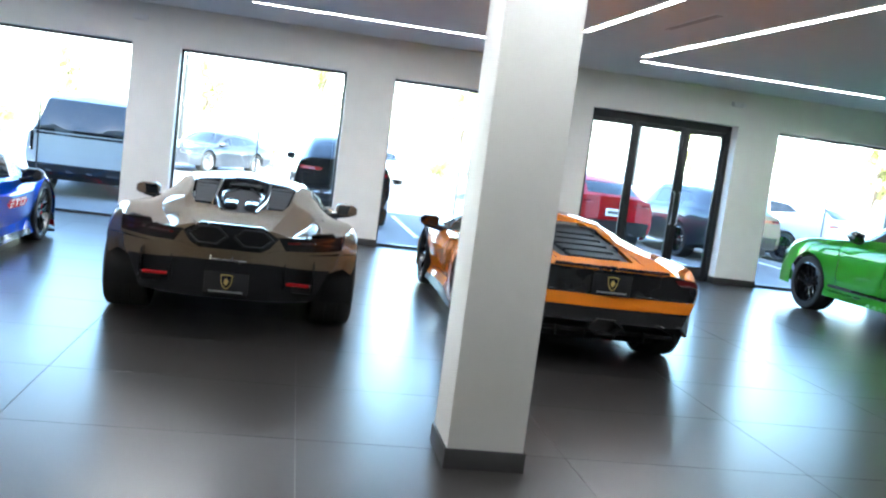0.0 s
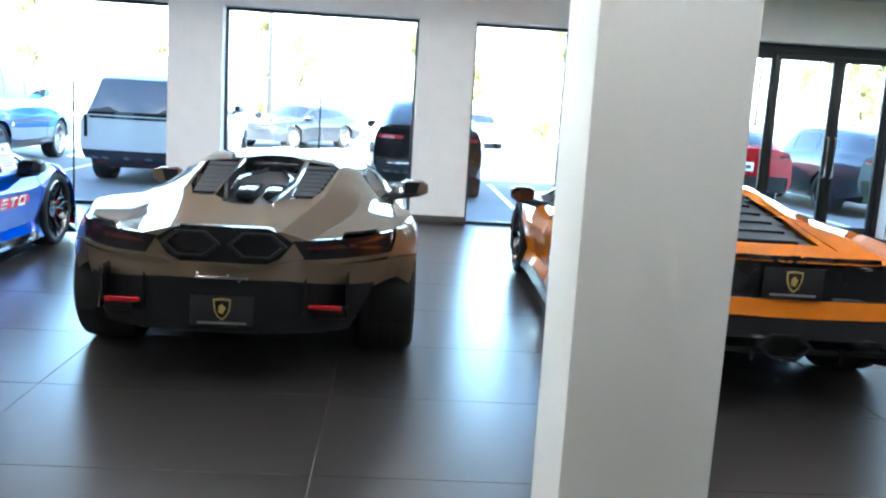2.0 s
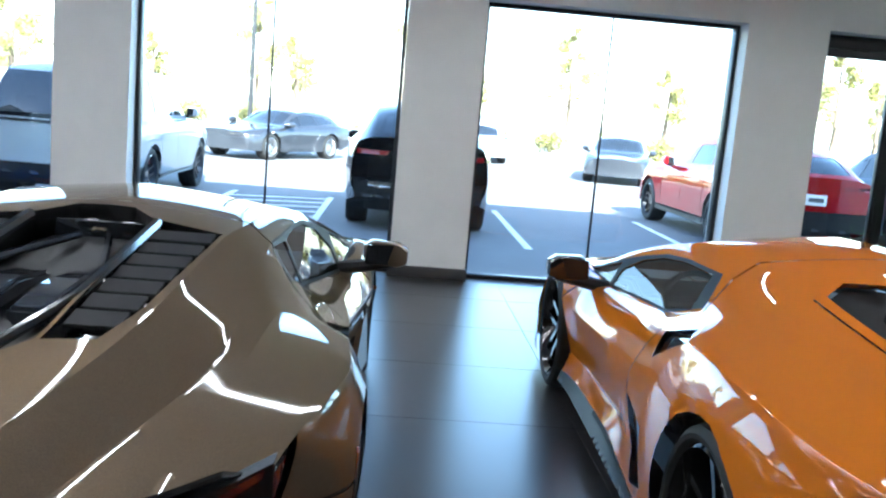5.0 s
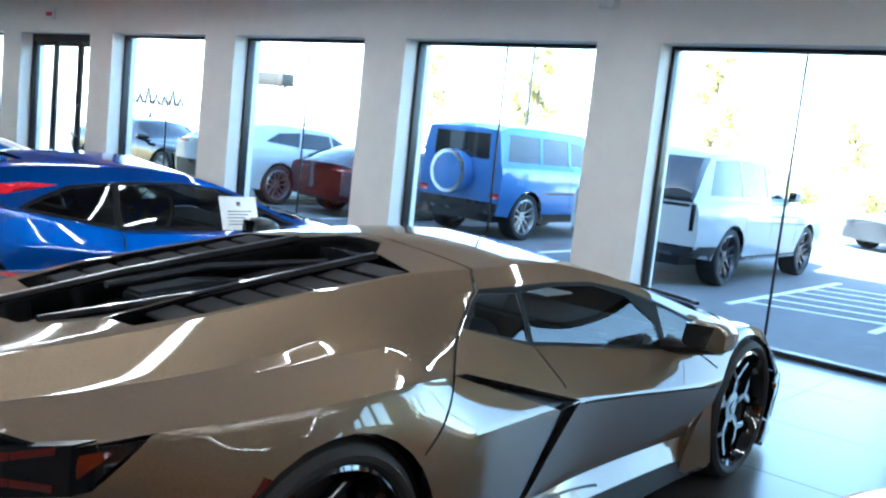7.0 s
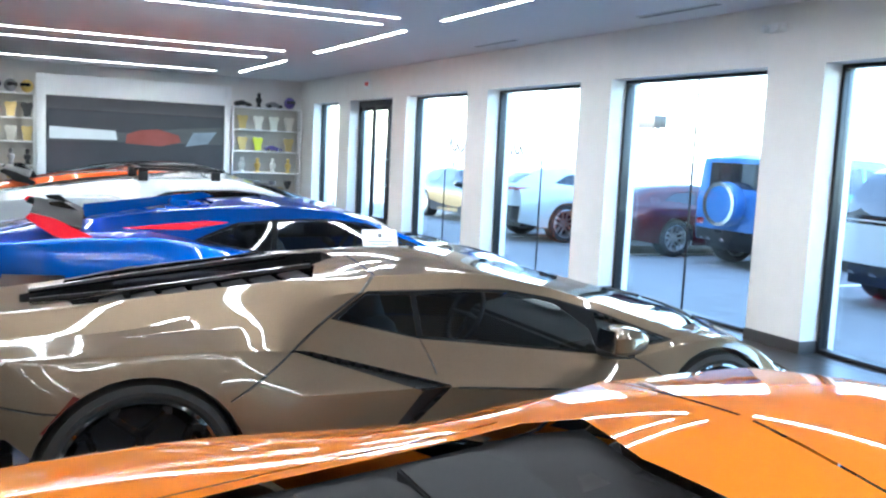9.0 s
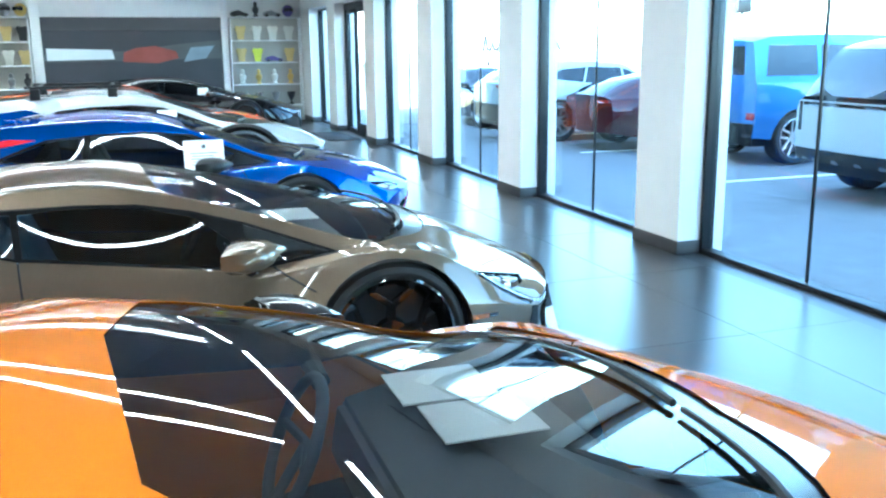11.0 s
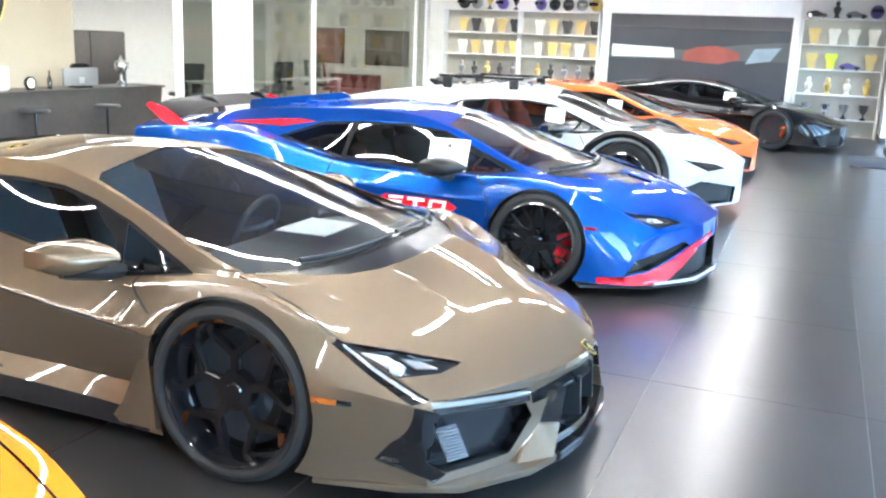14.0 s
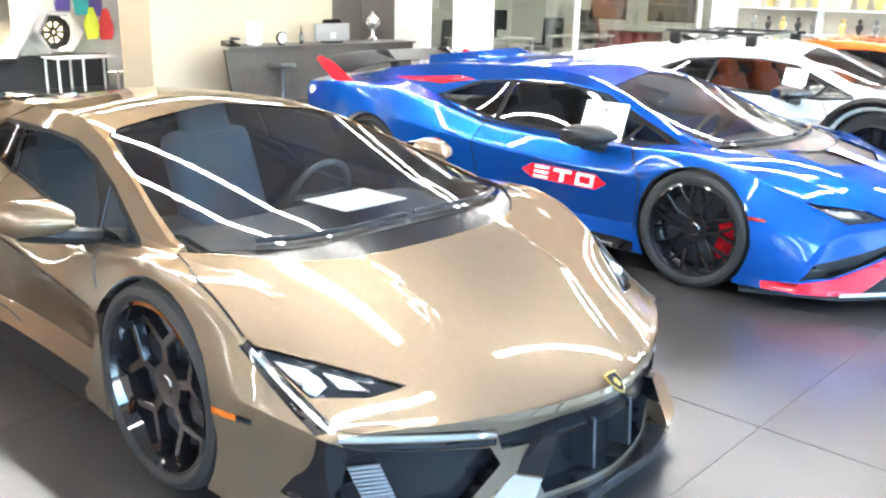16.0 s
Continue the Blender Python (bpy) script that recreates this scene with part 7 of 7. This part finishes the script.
# ---- vehicles outside and the green one indoors ----
def suv(name, m, label, lines, paint_mat, base, r, o=None, group="vehicles in the car park"):
    car = thing(name, m, label, "car", group)
    o = o or {}
    S = Skin(lines, o.get("bow", 0.24), o.get("bow_r", 0.08), o.get("step", 0.09), 3)
    W = max(k[1] for k in lines["crease"])
    for y in (base, 0.0):
        for s in (1, -1):
            S.cut("side", ring_of(y, r, r + 0.05, 20), s, least=-0.05).free()
    for poly in o["windows"]:
        S.piece("side_window", [("side", poly)], M["darkglass"], car, off=-0.006, rim=0.0)
    S.piece("windscreen", [("top", o["screen"])], M["darkglass"], car, both=False, off=-0.004, rim=0.0)
    S.piece("rear_window", [("rear", o["backlight"])], M["darkglass"], car, both=False, off=-0.004, rim=0.0, limit=lambda c: c.y < 0.3, least=0.02)
    for nm, view, polys, mat, off, both in o["panels"]:
        lim = (lambda c: c.y < -0.2) if view == "rear" else (lambda c: c.y > 2.4) if view == "front" else None
        S.piece(nm, [(view, p) for p in polys], M[mat], car, both=both, off=off, limit=lim)
    for pts in o.get("seams", ()):
        for s in (1, -1):
            gap = bmesh.new()
            S.seam("side", pts, gap, side=s, width=0.012)
            if gap.faces:
                part("panel_gap", gap, M["carbon"], car)
            else:
                gap.free()
    y0, y1 = lines["sill"][0][0], lines["sill"][-1][0]
    part("underbody", box(-0.7, y0 + 0.1, 0.28, 0.7, y1 - 0.05, 0.5), M["carbon"], car)
    S.shade(part("body", S.bm, paint_mat, car))
    arch_liners(car, base, r, r, 0.58, W - 0.03)
    add_wheels(car, base, W - 0.02, W - 0.02, r, r, 0.285, 0.30, "five", o.get("rim", M["steel"]), M["carbon"], (r - 0.10, r - 0.10))
    mirrors(car, o.get("mirror_y", 2.05), W + 0.03, o.get("mirror_z", 1.14), o.get("mirror", paint_mat), 0.2, 0.15)
    if o.get("plate"):
        y, z = o["plate"]
        pl = part("plate", box(-0.155, y - 0.012, z - 0.075, 0.155, y, z + 0.075, 0.004), M["white"], car, "plate with plain bars")
        part("plate_bar", box(-0.11, y - 0.015, z - 0.03, 0.11, y - 0.0125, z + 0.03), M["ink"], pl)
    return car

SPORT = dict(windows=[[(1.46, 1.13), (2.12, 1.10), (1.80, 1.32), (1.46, 1.45)], [(0.58, 1.17), (1.42, 1.135), (1.42, 1.455), (0.72, 1.485)], [(-0.22, 1.26), (0.54, 1.18), (0.67, 1.475), (0.15, 1.44)]],
             screen=[(-0.68, 2.22), (0.0, 2.36), (0.68, 2.22), (0.58, 1.62), (0.0, 1.55), (-0.58, 1.62)], backlight=[(-0.54, 1.22), (0.54, 1.22), (0.48, 1.44), (-0.48, 1.44)],
             panels=[("tail_lamp", "rear", [[(0.40, 1.06), (0.82, 1.07), (0.82, 1.01), (0.44, 1.01)]], "red", 0.002, True), ("lower_bumper", "rear", [[(-0.86, 0.70), (0.86, 0.70), (0.82, 0.36), (-0.82, 0.36)]], "carbon", -0.01, False),
                     ("headlight", "front", [[(0.48, 0.86), (0.82, 0.84), (0.78, 0.76), (0.52, 0.79)]], "lens", -0.004, True), ("grille", "front", [[(-0.70, 0.66), (0.70, 0.66), (0.60, 0.38), (-0.60, 0.38)]], "carbon", -0.03, False),
                     ("side_skirt", "side", [[(0.42, 0.2), (2.6, 0.2), (2.6, 0.37), (0.42, 0.37)]], "carbon", 0.004, True)],
             seams=[[(0.50, 1.16), (0.52, 0.45)], [(1.44, 1.12), (1.45, 0.45)], [(2.40, 1.05), (2.36, 0.45)]], plate=(-1.10, 0.86))
SQUARE = dict(windows=[[(1.30, 1.31), (2.02, 1.31), (1.88, 1.66), (1.30, 1.74)], [(0.40, 1.31), (1.22, 1.31), (1.22, 1.75), (0.40, 1.75)], [(-0.58, 1.31), (0.32, 1.31), (0.32, 1.75), (-0.52, 1.75)]],
              screen=[(-0.74, 2.24), (0.74, 2.24), (0.70, 1.90), (-0.70, 1.90)], backlight=[(-0.60, 1.32), (0.60, 1.32), (0.58, 1.74), (-0.58, 1.74)],
              panels=[("tail_lamp", "rear", [[(0.68, 0.78), (0.86, 0.78), (0.86, 0.68), (0.68, 0.68)]], "red", 0.004, True), ("lower_bumper", "rear", [[(-0.86, 0.62), (0.86, 0.62), (0.82, 0.42), (-0.82, 0.42)]], "carbon", 0.01, False),
                      ("headlight", "front", [[(0.48, 1.04), (0.80, 1.04), (0.80, 0.82), (0.48, 0.82)]], "lens", -0.004, True), ("grille", "front", [[(-0.42, 1.08), (0.42, 1.08), (0.40, 0.74), (-0.40, 0.74)]], "black", -0.02, False),
                      ("side_skirt", "side", [[(0.45, 0.2), (2.45, 0.2), (2.45, 0.46), (0.45, 0.46)]], "carbon", 0.01, True), ("side_band", "side", [[(0.46, 0.80), (2.44, 0.80), (2.44, 0.84), (0.46, 0.84)]], "carbon", 0.004, True)],
              seams=[[(0.36, 1.28), (0.36, 0.50)], [(1.26, 1.28), (1.26, 0.50)], [(2.10, 1.28), (2.10, 0.50)]], mirror_y=2.02, mirror_z=1.36)
G = GROUND_Z

g_car = suv("off_road_car", pose(-7.1, 12.05, G), "boxy blue off-road car with spare wheel on the back", BOXY, M["suv_blue"], 2.89, 0.40, dict(SQUARE, bow=0.1, bow_r=0.03))
sp = part("spare_wheel_cover", lathe([(0.0, -0.12), (0.30, -0.12), (0.36, -0.08), (0.38, 0.0), (0.36, 0.12), (0.0, 0.12)], 32, "y"), M["suv_blue"], g_car, "round spare wheel cover", at=pose(-0.05, -0.91, 1.06))
part("cover_ring", lathe([(0.30, 0.0), (0.365, 0.0), (0.365, 0.02), (0.30, 0.02)], 32, "y"), M["chrome"], sp, at=pose(0, -0.135, 0))

RANGE = dict(
    sill=[(-1.0, 0.86, 0.42), (0.0, 0.96, 0.34), (2.7, 0.96, 0.34), (3.6, 0.94, 0.42), (3.85, 0.88, 0.44)],
    low=[(-1.0, 0.93, 0.58), (0.0, 1.0, 0.58), (2.9, 1.0, 0.58), (3.85, 0.90, 0.60)],
    crease=[(-1.0, 0.93, 0.90), (0.0, 1.0, 0.92), (2.9, 1.0, 0.92), (3.85, 0.90, 0.88)],
    shoulder=[(-1.0, 0.90, 1.08), (0.0, 0.975, 1.12), (2.4, 0.975, 1.12), (3.2, 0.93, 1.08), (3.85, 0.82, 1.0)],
    belt=[(-1.0, 0.86, 1.12), (0.0, 0.93, 1.17), (2.2, 0.93, 1.16), (2.7, 0.82, 1.14), (3.85, 0.68, 1.05)],
    rail=[(-1.0, 0.80, 1.16), (-0.85, 0.76, 1.40), (-0.6, 0.72, 1.70), (-0.2, 0.74, 1.78), (0.8, 0.76, 1.81), (1.6, 0.75, 1.77), (1.95, 0.78, 1.55), (2.45, 0.84, 1.18), (2.8, 0.62, 1.16), (3.85, 0.42, 1.08)],
    centre=[(-1.0, 0.0, 1.18), (-0.85, 0.0, 1.42), (-0.6, 0.0, 1.76), (-0.2, 0.0, 1.85), (0.8, 0.0, 1.87), (1.6, 0.0, 1.84), (2.0, 0.0, 1.56), (2.5, 0.0, 1.19), (2.8, 0.0, 1.17), (3.85, 0.0, 1.10)],
)
RANGE_SHAPE = dict(windows=[[(1.38, 1.22), (2.30, 1.22), (1.95, 1.52), (1.38, 1.68)], [(0.45, 1.22), (1.30, 1.22), (1.30, 1.69), (0.45, 1.71)], [(-0.62, 1.22), (0.37, 1.22), (0.37, 1.71), (-0.35, 1.68)]],
                   screen=[(-0.78, 2.42), (0.78, 2.42), (0.70, 1.82), (-0.70, 1.82)], backlight=[(-0.70, 1.20), (0.70, 1.20), (0.62, 1.66), (-0.62, 1.66)],
                   seams=[[(0.40, 1.18), (0.40, 0.50)], [(1.34, 1.18), (1.34, 0.50)], [(2.40, 1.15), (2.38, 0.50)]], mirror_y=2.15, mirror_z=1.28)
def stretched(o, kw, kh, ky, **more):
    out = dict(o)
    out["windows"] = [[(y * ky, z * kh) for y, z in w] for w in o["windows"]]
    out["screen"] = [(x * kw, y * ky) for x, y in o["screen"]]
    out["backlight"] = [(x * kw, z * kh) for x, z in o["backlight"]]
    out.update(more)
    return out
rr_panels = [("tail_panel", "rear", [[(-0.80, 1.06), (0.80, 1.06), (0.80, 1.10), (-0.80, 1.10)], [(-0.88, 0.76), (-0.82, 0.76), (-0.82, 1.10), (-0.88, 1.10)], [(0.82, 0.76), (0.88, 0.76), (0.88, 1.10), (0.82, 1.10)]], "black", 0.004, False),
             ("lower_bumper", "rear", [[(-0.98, 0.56), (0.98, 0.56), (0.92, 0.36), (-0.92, 0.36)]], "carbon", 0.004, False),
             ("headlight", "front", [[(0.52, 0.98), (0.84, 0.98), (0.84, 0.86), (0.52, 0.86)]], "lens", -0.004, True), ("side_skirt", "side", [[(0.45, 0.2), (2.6, 0.2), (2.6, 0.40), (0.45, 0.40)]], "carbon", 0.01, True)]
suv("luxury_suv", pose(-3.25, 11.3, G), "large white sport utility vehicle with black glass", RANGE, M["white_paint"], 3.0, 0.40, dict(RANGE_SHAPE, panels=rr_panels, rim=M["grey_paint"], bow=0.2, plate=(-1.05, 0.90), mirror_z=1.28, backlight=[(-0.84, 1.12), (0.84, 1.12), (0.74, 1.70), (-0.74, 1.70)]))
DARK = fitted(UTILITY, 0.985, 1.06, 3.0, 2.95, 1.0, 1.0)
suv("dark_suv", pose(1.38, 11.45, G), "black sport utility vehicle with chrome bumper trim", DARK, M["black_paint"], 2.95, 0.38, stretched(SPORT, 0.98, 1.06, 0.983, plate=(-1.08, 0.95), panels=[("bumper_trim", "rear", [[(-0.66, 0.66), (0.66, 0.66), (0.66, 0.60), (-0.66, 0.60)]], "chrome", 0.006, False)] + SPORT["panels"]))
suv("red_suv", pose(6.8, 11.9, G, 0, 0, 3), "red sport utility vehicle with small roof spoiler", UTILITY, M["red_paint"], 3.0, 0.38, dict(SPORT, rim=M["black"]))
suv("dark_suv", pose(9.9, 12.3, G, 0, 0, 6), "dark blue grey sport utility vehicle", UTILITY, M["grey_paint"], 3.0, 0.38, dict(SPORT, rim=M["black"]))
COUPE = fitted(UTILITY, 1.0, 0.93, 3.0, 3.0, 1.0, 1.0)
suv("white_suv", pose(-11.68, 10.4, G), "white sport utility vehicle with dark glass and spoked wheels", COUPE, M["white_paint"], 3.0, 0.38, stretched(SPORT, 1.0, 0.93, 1.0, rim=M["steel"], plate=None))
LOW = fitted(UTILITY, 0.95, 0.80, 3.0, 2.7, 1.0, 1.0)
LOWO = stretched(SPORT, 0.95, 0.80, 0.9, plate=None, panels=[])
suv("red_coupe", pose(-9.4, 11.3, G), "dark red sports saloon with slim red tail lamps", LOW, M["maroon_paint"], 2.7, 0.34, dict(LOWO, mirror_z=0.93, panels=[("tail_lamp", "rear", [[(0.30, 0.88), (0.78, 0.88), (0.78, 0.83), (0.34, 0.83)]], "red", 0.002, True)]))
suv("dark_coupe", pose(-16.95, 10.95, G, 0, 0, -88), "low dark coupe parked by the entrance", LOW, M["black_paint"], 2.7, 0.34, dict(LOWO, mirror_z=0.93))
suv("dark_sedan", pose(8.1, 27.0, G, 0, 0, 165), "dark grey car facing the building", LOW, M["grey_paint"], 2.7, 0.34, dict(LOWO, mirror_z=0.93))
suv("dark_sedan", pose(-1.6, 25.0, G, 0, 0, 150), "dark grey car in the far row", LOW, M["grey_paint"], 2.7, 0.34, dict(LOWO, mirror_z=0.93))
suv("silver_sedan", pose(4.2, 33.0, G, 0, 0, 175), "silver car in the far row", LOW, M["white_paint"], 2.7, 0.34, dict(LOWO, mirror_z=0.93))
suv("white_pickup", pose(-16.5, 24.0, G, 0, 0, 100), "white vehicle in the far row", UTILITY, M["white_paint"], 3.0, 0.38, dict(SPORT, rim=M["steel"]))
suv("white_suv", pose(13.2, 14.2, G, 0, 0, 30), "white sport utility vehicle near the end window", UTILITY, M["white_paint"], 3.0, 0.38, dict(SPORT, rim=M["black"]))
GREEN = [("side_skirt", "side", [[(0.42, 0.2), (2.6, 0.2), (2.6, 0.37), (0.42, 0.37)]], "green_paint", 0.012, True), ("sill_strip", "side", [[(0.46, 0.40), (2.5, 0.40), (2.5, 0.44), (0.46, 0.44)]], "carbon", 0.004, True)] + SPORT["panels"][2:4]
gx, gy, gt = 8.78, 2.05, 2
suv("green_suv", pose(gx, gy, 0, 0, 0, gt), "bright green sport utility vehicle on the showroom floor", UTILITY, M["green_paint"], 3.0, 0.38, dict(SPORT, rim=M["black"], panels=GREEN, mirror=M["black"], step=0.06), group="cars in the showroom")

# ---- car park markings, planting and street furniture ----
def strip(name, pts, label):
    bm = bmesh.new()
    add_prism(bm, pts, 2, GROUND_Z + 0.001, GROUND_Z + 0.006)
    return tagged(part(name, bm, M["line"]), label, "road marking", "bay lines", "structure")

for x in (-11.9, -8.9, -5.15, -1.62, 0.0, 2.82, 5.3, 8.4, 11.4):
    strip("bay_line", [(x - 0.05, 9.9), (x + 0.05, 9.9), (x + 0.05, 14.2), (x - 0.05, 14.2)], "white painted parking bay line")
for k in range(6):
    y = 10.3 + k * 0.62
    strip("hatch_line", [(-1.56, y), (-1.56, y + 0.10), (-0.06, y + 0.55), (-0.06, y + 0.45)], "white painted hatching of a keep-clear bay")
kerb = box(-60, 39.0, GROUND_Z, 60, 39.25, GROUND_Z + 0.15, 0.02)
structure("kerb", kerb, M["stone"], "pale concrete kerb along the far planting", "kerb")


def leaf_cloud(spots, count, size, seed):
    r = random.Random(seed)
    verts, faces = [], []
    for k in range(count):
        cx, cy, cz, rad = spots[r.randrange(len(spots))]
        d = Vector((r.gauss(0, 1), r.gauss(0, 1), r.gauss(0, 0.8))).normalized() * rad * (r.random() ** 0.4)
        p = Vector((cx, cy, cz)) + d
        a, b = Vector((r.gauss(0, 1), r.gauss(0, 1), r.gauss(0, 1))).normalized(), Vector((r.gauss(0, 1), r.gauss(0, 1), r.gauss(0, 1)))
        b = (b - a * b.dot(a)).normalized()
        s = size * r.uniform(0.6, 1.3)
        i = len(verts)
        verts += [p + a * s, p + b * s * 0.5, p - a * s, p - b * s * 0.5]
        faces.append((i, i + 1, i + 2, i + 3))
    me = bpy.data.meshes.new("leaves")
    me.from_pydata([tuple(v) for v in verts], [], faces)
    me.materials.append(M["leaf"])
    return me


def tree(m, h, seed, label):
    r = random.Random(seed)
    ob = thing("tree", m, label, "tree", "trees beyond the car park")
    bm = bmesh.new()
    add_tube(bm, [(0, 0, 0), (0.1, 0, h * 0.3), (0.0, 0.15, h * 0.6), (0.1, 0.1, h * 0.92)], [0.2, 0.16, 0.11, 0.03], 8)
    spots = []
    for k in range(12):
        z = h * (0.30 + 0.62 * k / 12)
        a = r.uniform(0, 6.28)
        ln = h * 0.22 * (1.1 - k / 14)
        tip = (ln * math.cos(a), ln * math.sin(a), z + ln * 0.35)
        add_tube(bm, [(0, 0.05, z), (tip[0] * 0.5, tip[1] * 0.5, z + ln * 0.12), tip], [0.06, 0.04, 0.015], 5)
        spots += [(tip[0], tip[1], tip[2], ln * 0.42), (tip[0] * 0.55, tip[1] * 0.55, tip[2] - ln * 0.1, ln * 0.3)]
    part("trunk", bm, M["bark"], ob)
    o = new("crown", leaf_cloud(spots, 2600, 0.13, seed))
    o.parent = ob
    return ob


trees = [tree(pose(0, -300, -60), 9.0, 3, "tall thin pine tree with sparse crown"), tree(pose(0, -300, -60), 6.5, 8, "young leafy tree with open crown")]
for k in range(16):
    r = random.Random(50 + k)
    copy_thing(trees[k % 2], pose(-48 + k * 6.2 + r.uniform(-2, 2), 50 + r.uniform(0, 24), GROUND_Z, 0, 0, r.uniform(0, 360)))
for ob in trees:
    for c in list(ob.children):
        bpy.data.objects.remove(c)
    bpy.data.objects.remove(ob)


def shrub(m, seed):
    r = random.Random(seed)
    ob = thing("shrub", m, "rounded olive green clipped shrub", "shrub", "shrubs along the kerb")
    spots = [(r.uniform(-0.5, 0.5), r.uniform(-0.4, 0.4), r.uniform(0.4, 0.9), 0.55) for k in range(7)]
    bm = bmesh.new()
    for k in range(5):
        add_tube(bm, [(0, 0, 0), (r.uniform(-0.4, 0.4), r.uniform(-0.3, 0.3), 0.7)], [0.05, 0.02], 5)
    part("stem", bm, M["bark"], ob)
    o = new("leaves", leaf_cloud(spots, 1500, 0.07, seed))
    o.parent = ob
    return ob

first = shrub(pose(-30, 40.2, GROUND_Z), 21)
for k in range(1, 24):
    r = random.Random(90 + k)
    copy_thing(first, pose(-30 + k * 2.7 + r.uniform(-0.5, 0.5), 40.4 + r.uniform(-0.3, 0.8), GROUND_Z, 0, 0, r.uniform(0, 360)))
for x, y in ((-4.0, 30.0), (17.0, 36.0), (-22.0, 34.0)):
    ob = thing("street_lamp", pose(x, y, GROUND_Z), "tall dark car park lamp post", "street lamp", "car park lamps")
    part("post", tube([(0, 0, 0), (0, 0, 7.5)], [0.09, 0.06], 10), M["frame"], ob)
    part("head", box(-0.2, -0.6, 7.5, 0.2, 0.1, 7.62, 0.02), M["frame"], ob)
sign = thing("lettered_sign", pose(-24.0, 16.9, GROUND_Z, 0, 0, 50), "white sign board with dark script bars", "sign")
part("board", box(-3.6, 0, 0.5, 0.6, 0.08, 3.0, 0.01), M["white"], sign)
for x in (-3.2, 0.2):
    part("leg", box(x - 0.05, 0.02, 0, x + 0.05, 0.07, 0.5, 0.004), M["steel"], sign)
for z, n, x0 in ((1.63, 11, -2.70), (0.82, 9, -2.60)):
    for k in range(n):
        h = 0.58 if k % 3 == 0 else 0.34
        part("script_bar", tube([(x0 + k * 0.26, -0.03, z), (x0 + 0.10 + k * 0.26, -0.03, z + h), (x0 + 0.19 + k * 0.26, -0.03, z + 0.02)], 0.05, 5), M["carbon"], sign)
canopy = thing("forecourt_canopy", pose(-75.6, 60.0, GROUND_Z), "flat blue grey canopy roof across the road", "canopy")
part("roof", box(-3.9, 0, 4.9, 3.9, 1.6, 6.2, 0.05), M["frame"], canopy)
for x in (-3.0, 3.0):
    for y in (0.4, 1.2):
        part("post", box(x - 0.15, y - 0.15, 0, x + 0.15, y + 0.15, 4.9, 0.02), M["steel"], canopy)
pylon = thing("sign_pylon", pose(0.2, 31.0, GROUND_Z), "pale square sign pylon by the road", "sign")
part("body", box(-0.5, -0.2, 0, 0.5, 0.2, 3.0, 0.02), M["stone"], pylon)


# ---- floor tiles ----
tile_mesh = mesh_of(box(-TX / 2 + 0.0016, -TY / 2 + 0.0016, -0.012, TX / 2 - 0.0016, TY / 2 - 0.0016, 0.0, 0.0012), "tile", M["tile"], 3.0)
floor_ob = bpy.data.objects["floor"]
rest = bmesh.new()
for i in range(-12, 9):
    for j in range(-9, 7):
        cx, cy = X0 + (i + 0.5) * TX, (j + 0.5) * TY
        x0, x1, y0, y1 = cx - TX / 2, cx + TX / 2, cy - TY / 2, min(cy + TY / 2, WALL_Y)
        if x0 < WEST or x1 > EAST or cy + TY / 2 > WALL_Y + 0.001:
            x0, x1 = max(x0, WEST), min(x1, EAST)
            if x1 - x0 > 0.05:
                add_box(rest, x0 + 0.0016, y0 + 0.0016, -0.012, x1 - 0.0016, y1 - 0.0016, 0.0)
        else:
            t = new("tile", tile_mesh)
            t.parent = floor_ob
            t.location = (cx, cy, 0)
part("cut_tiles", rest, M["tile"], floor_ob, angle=3.0)
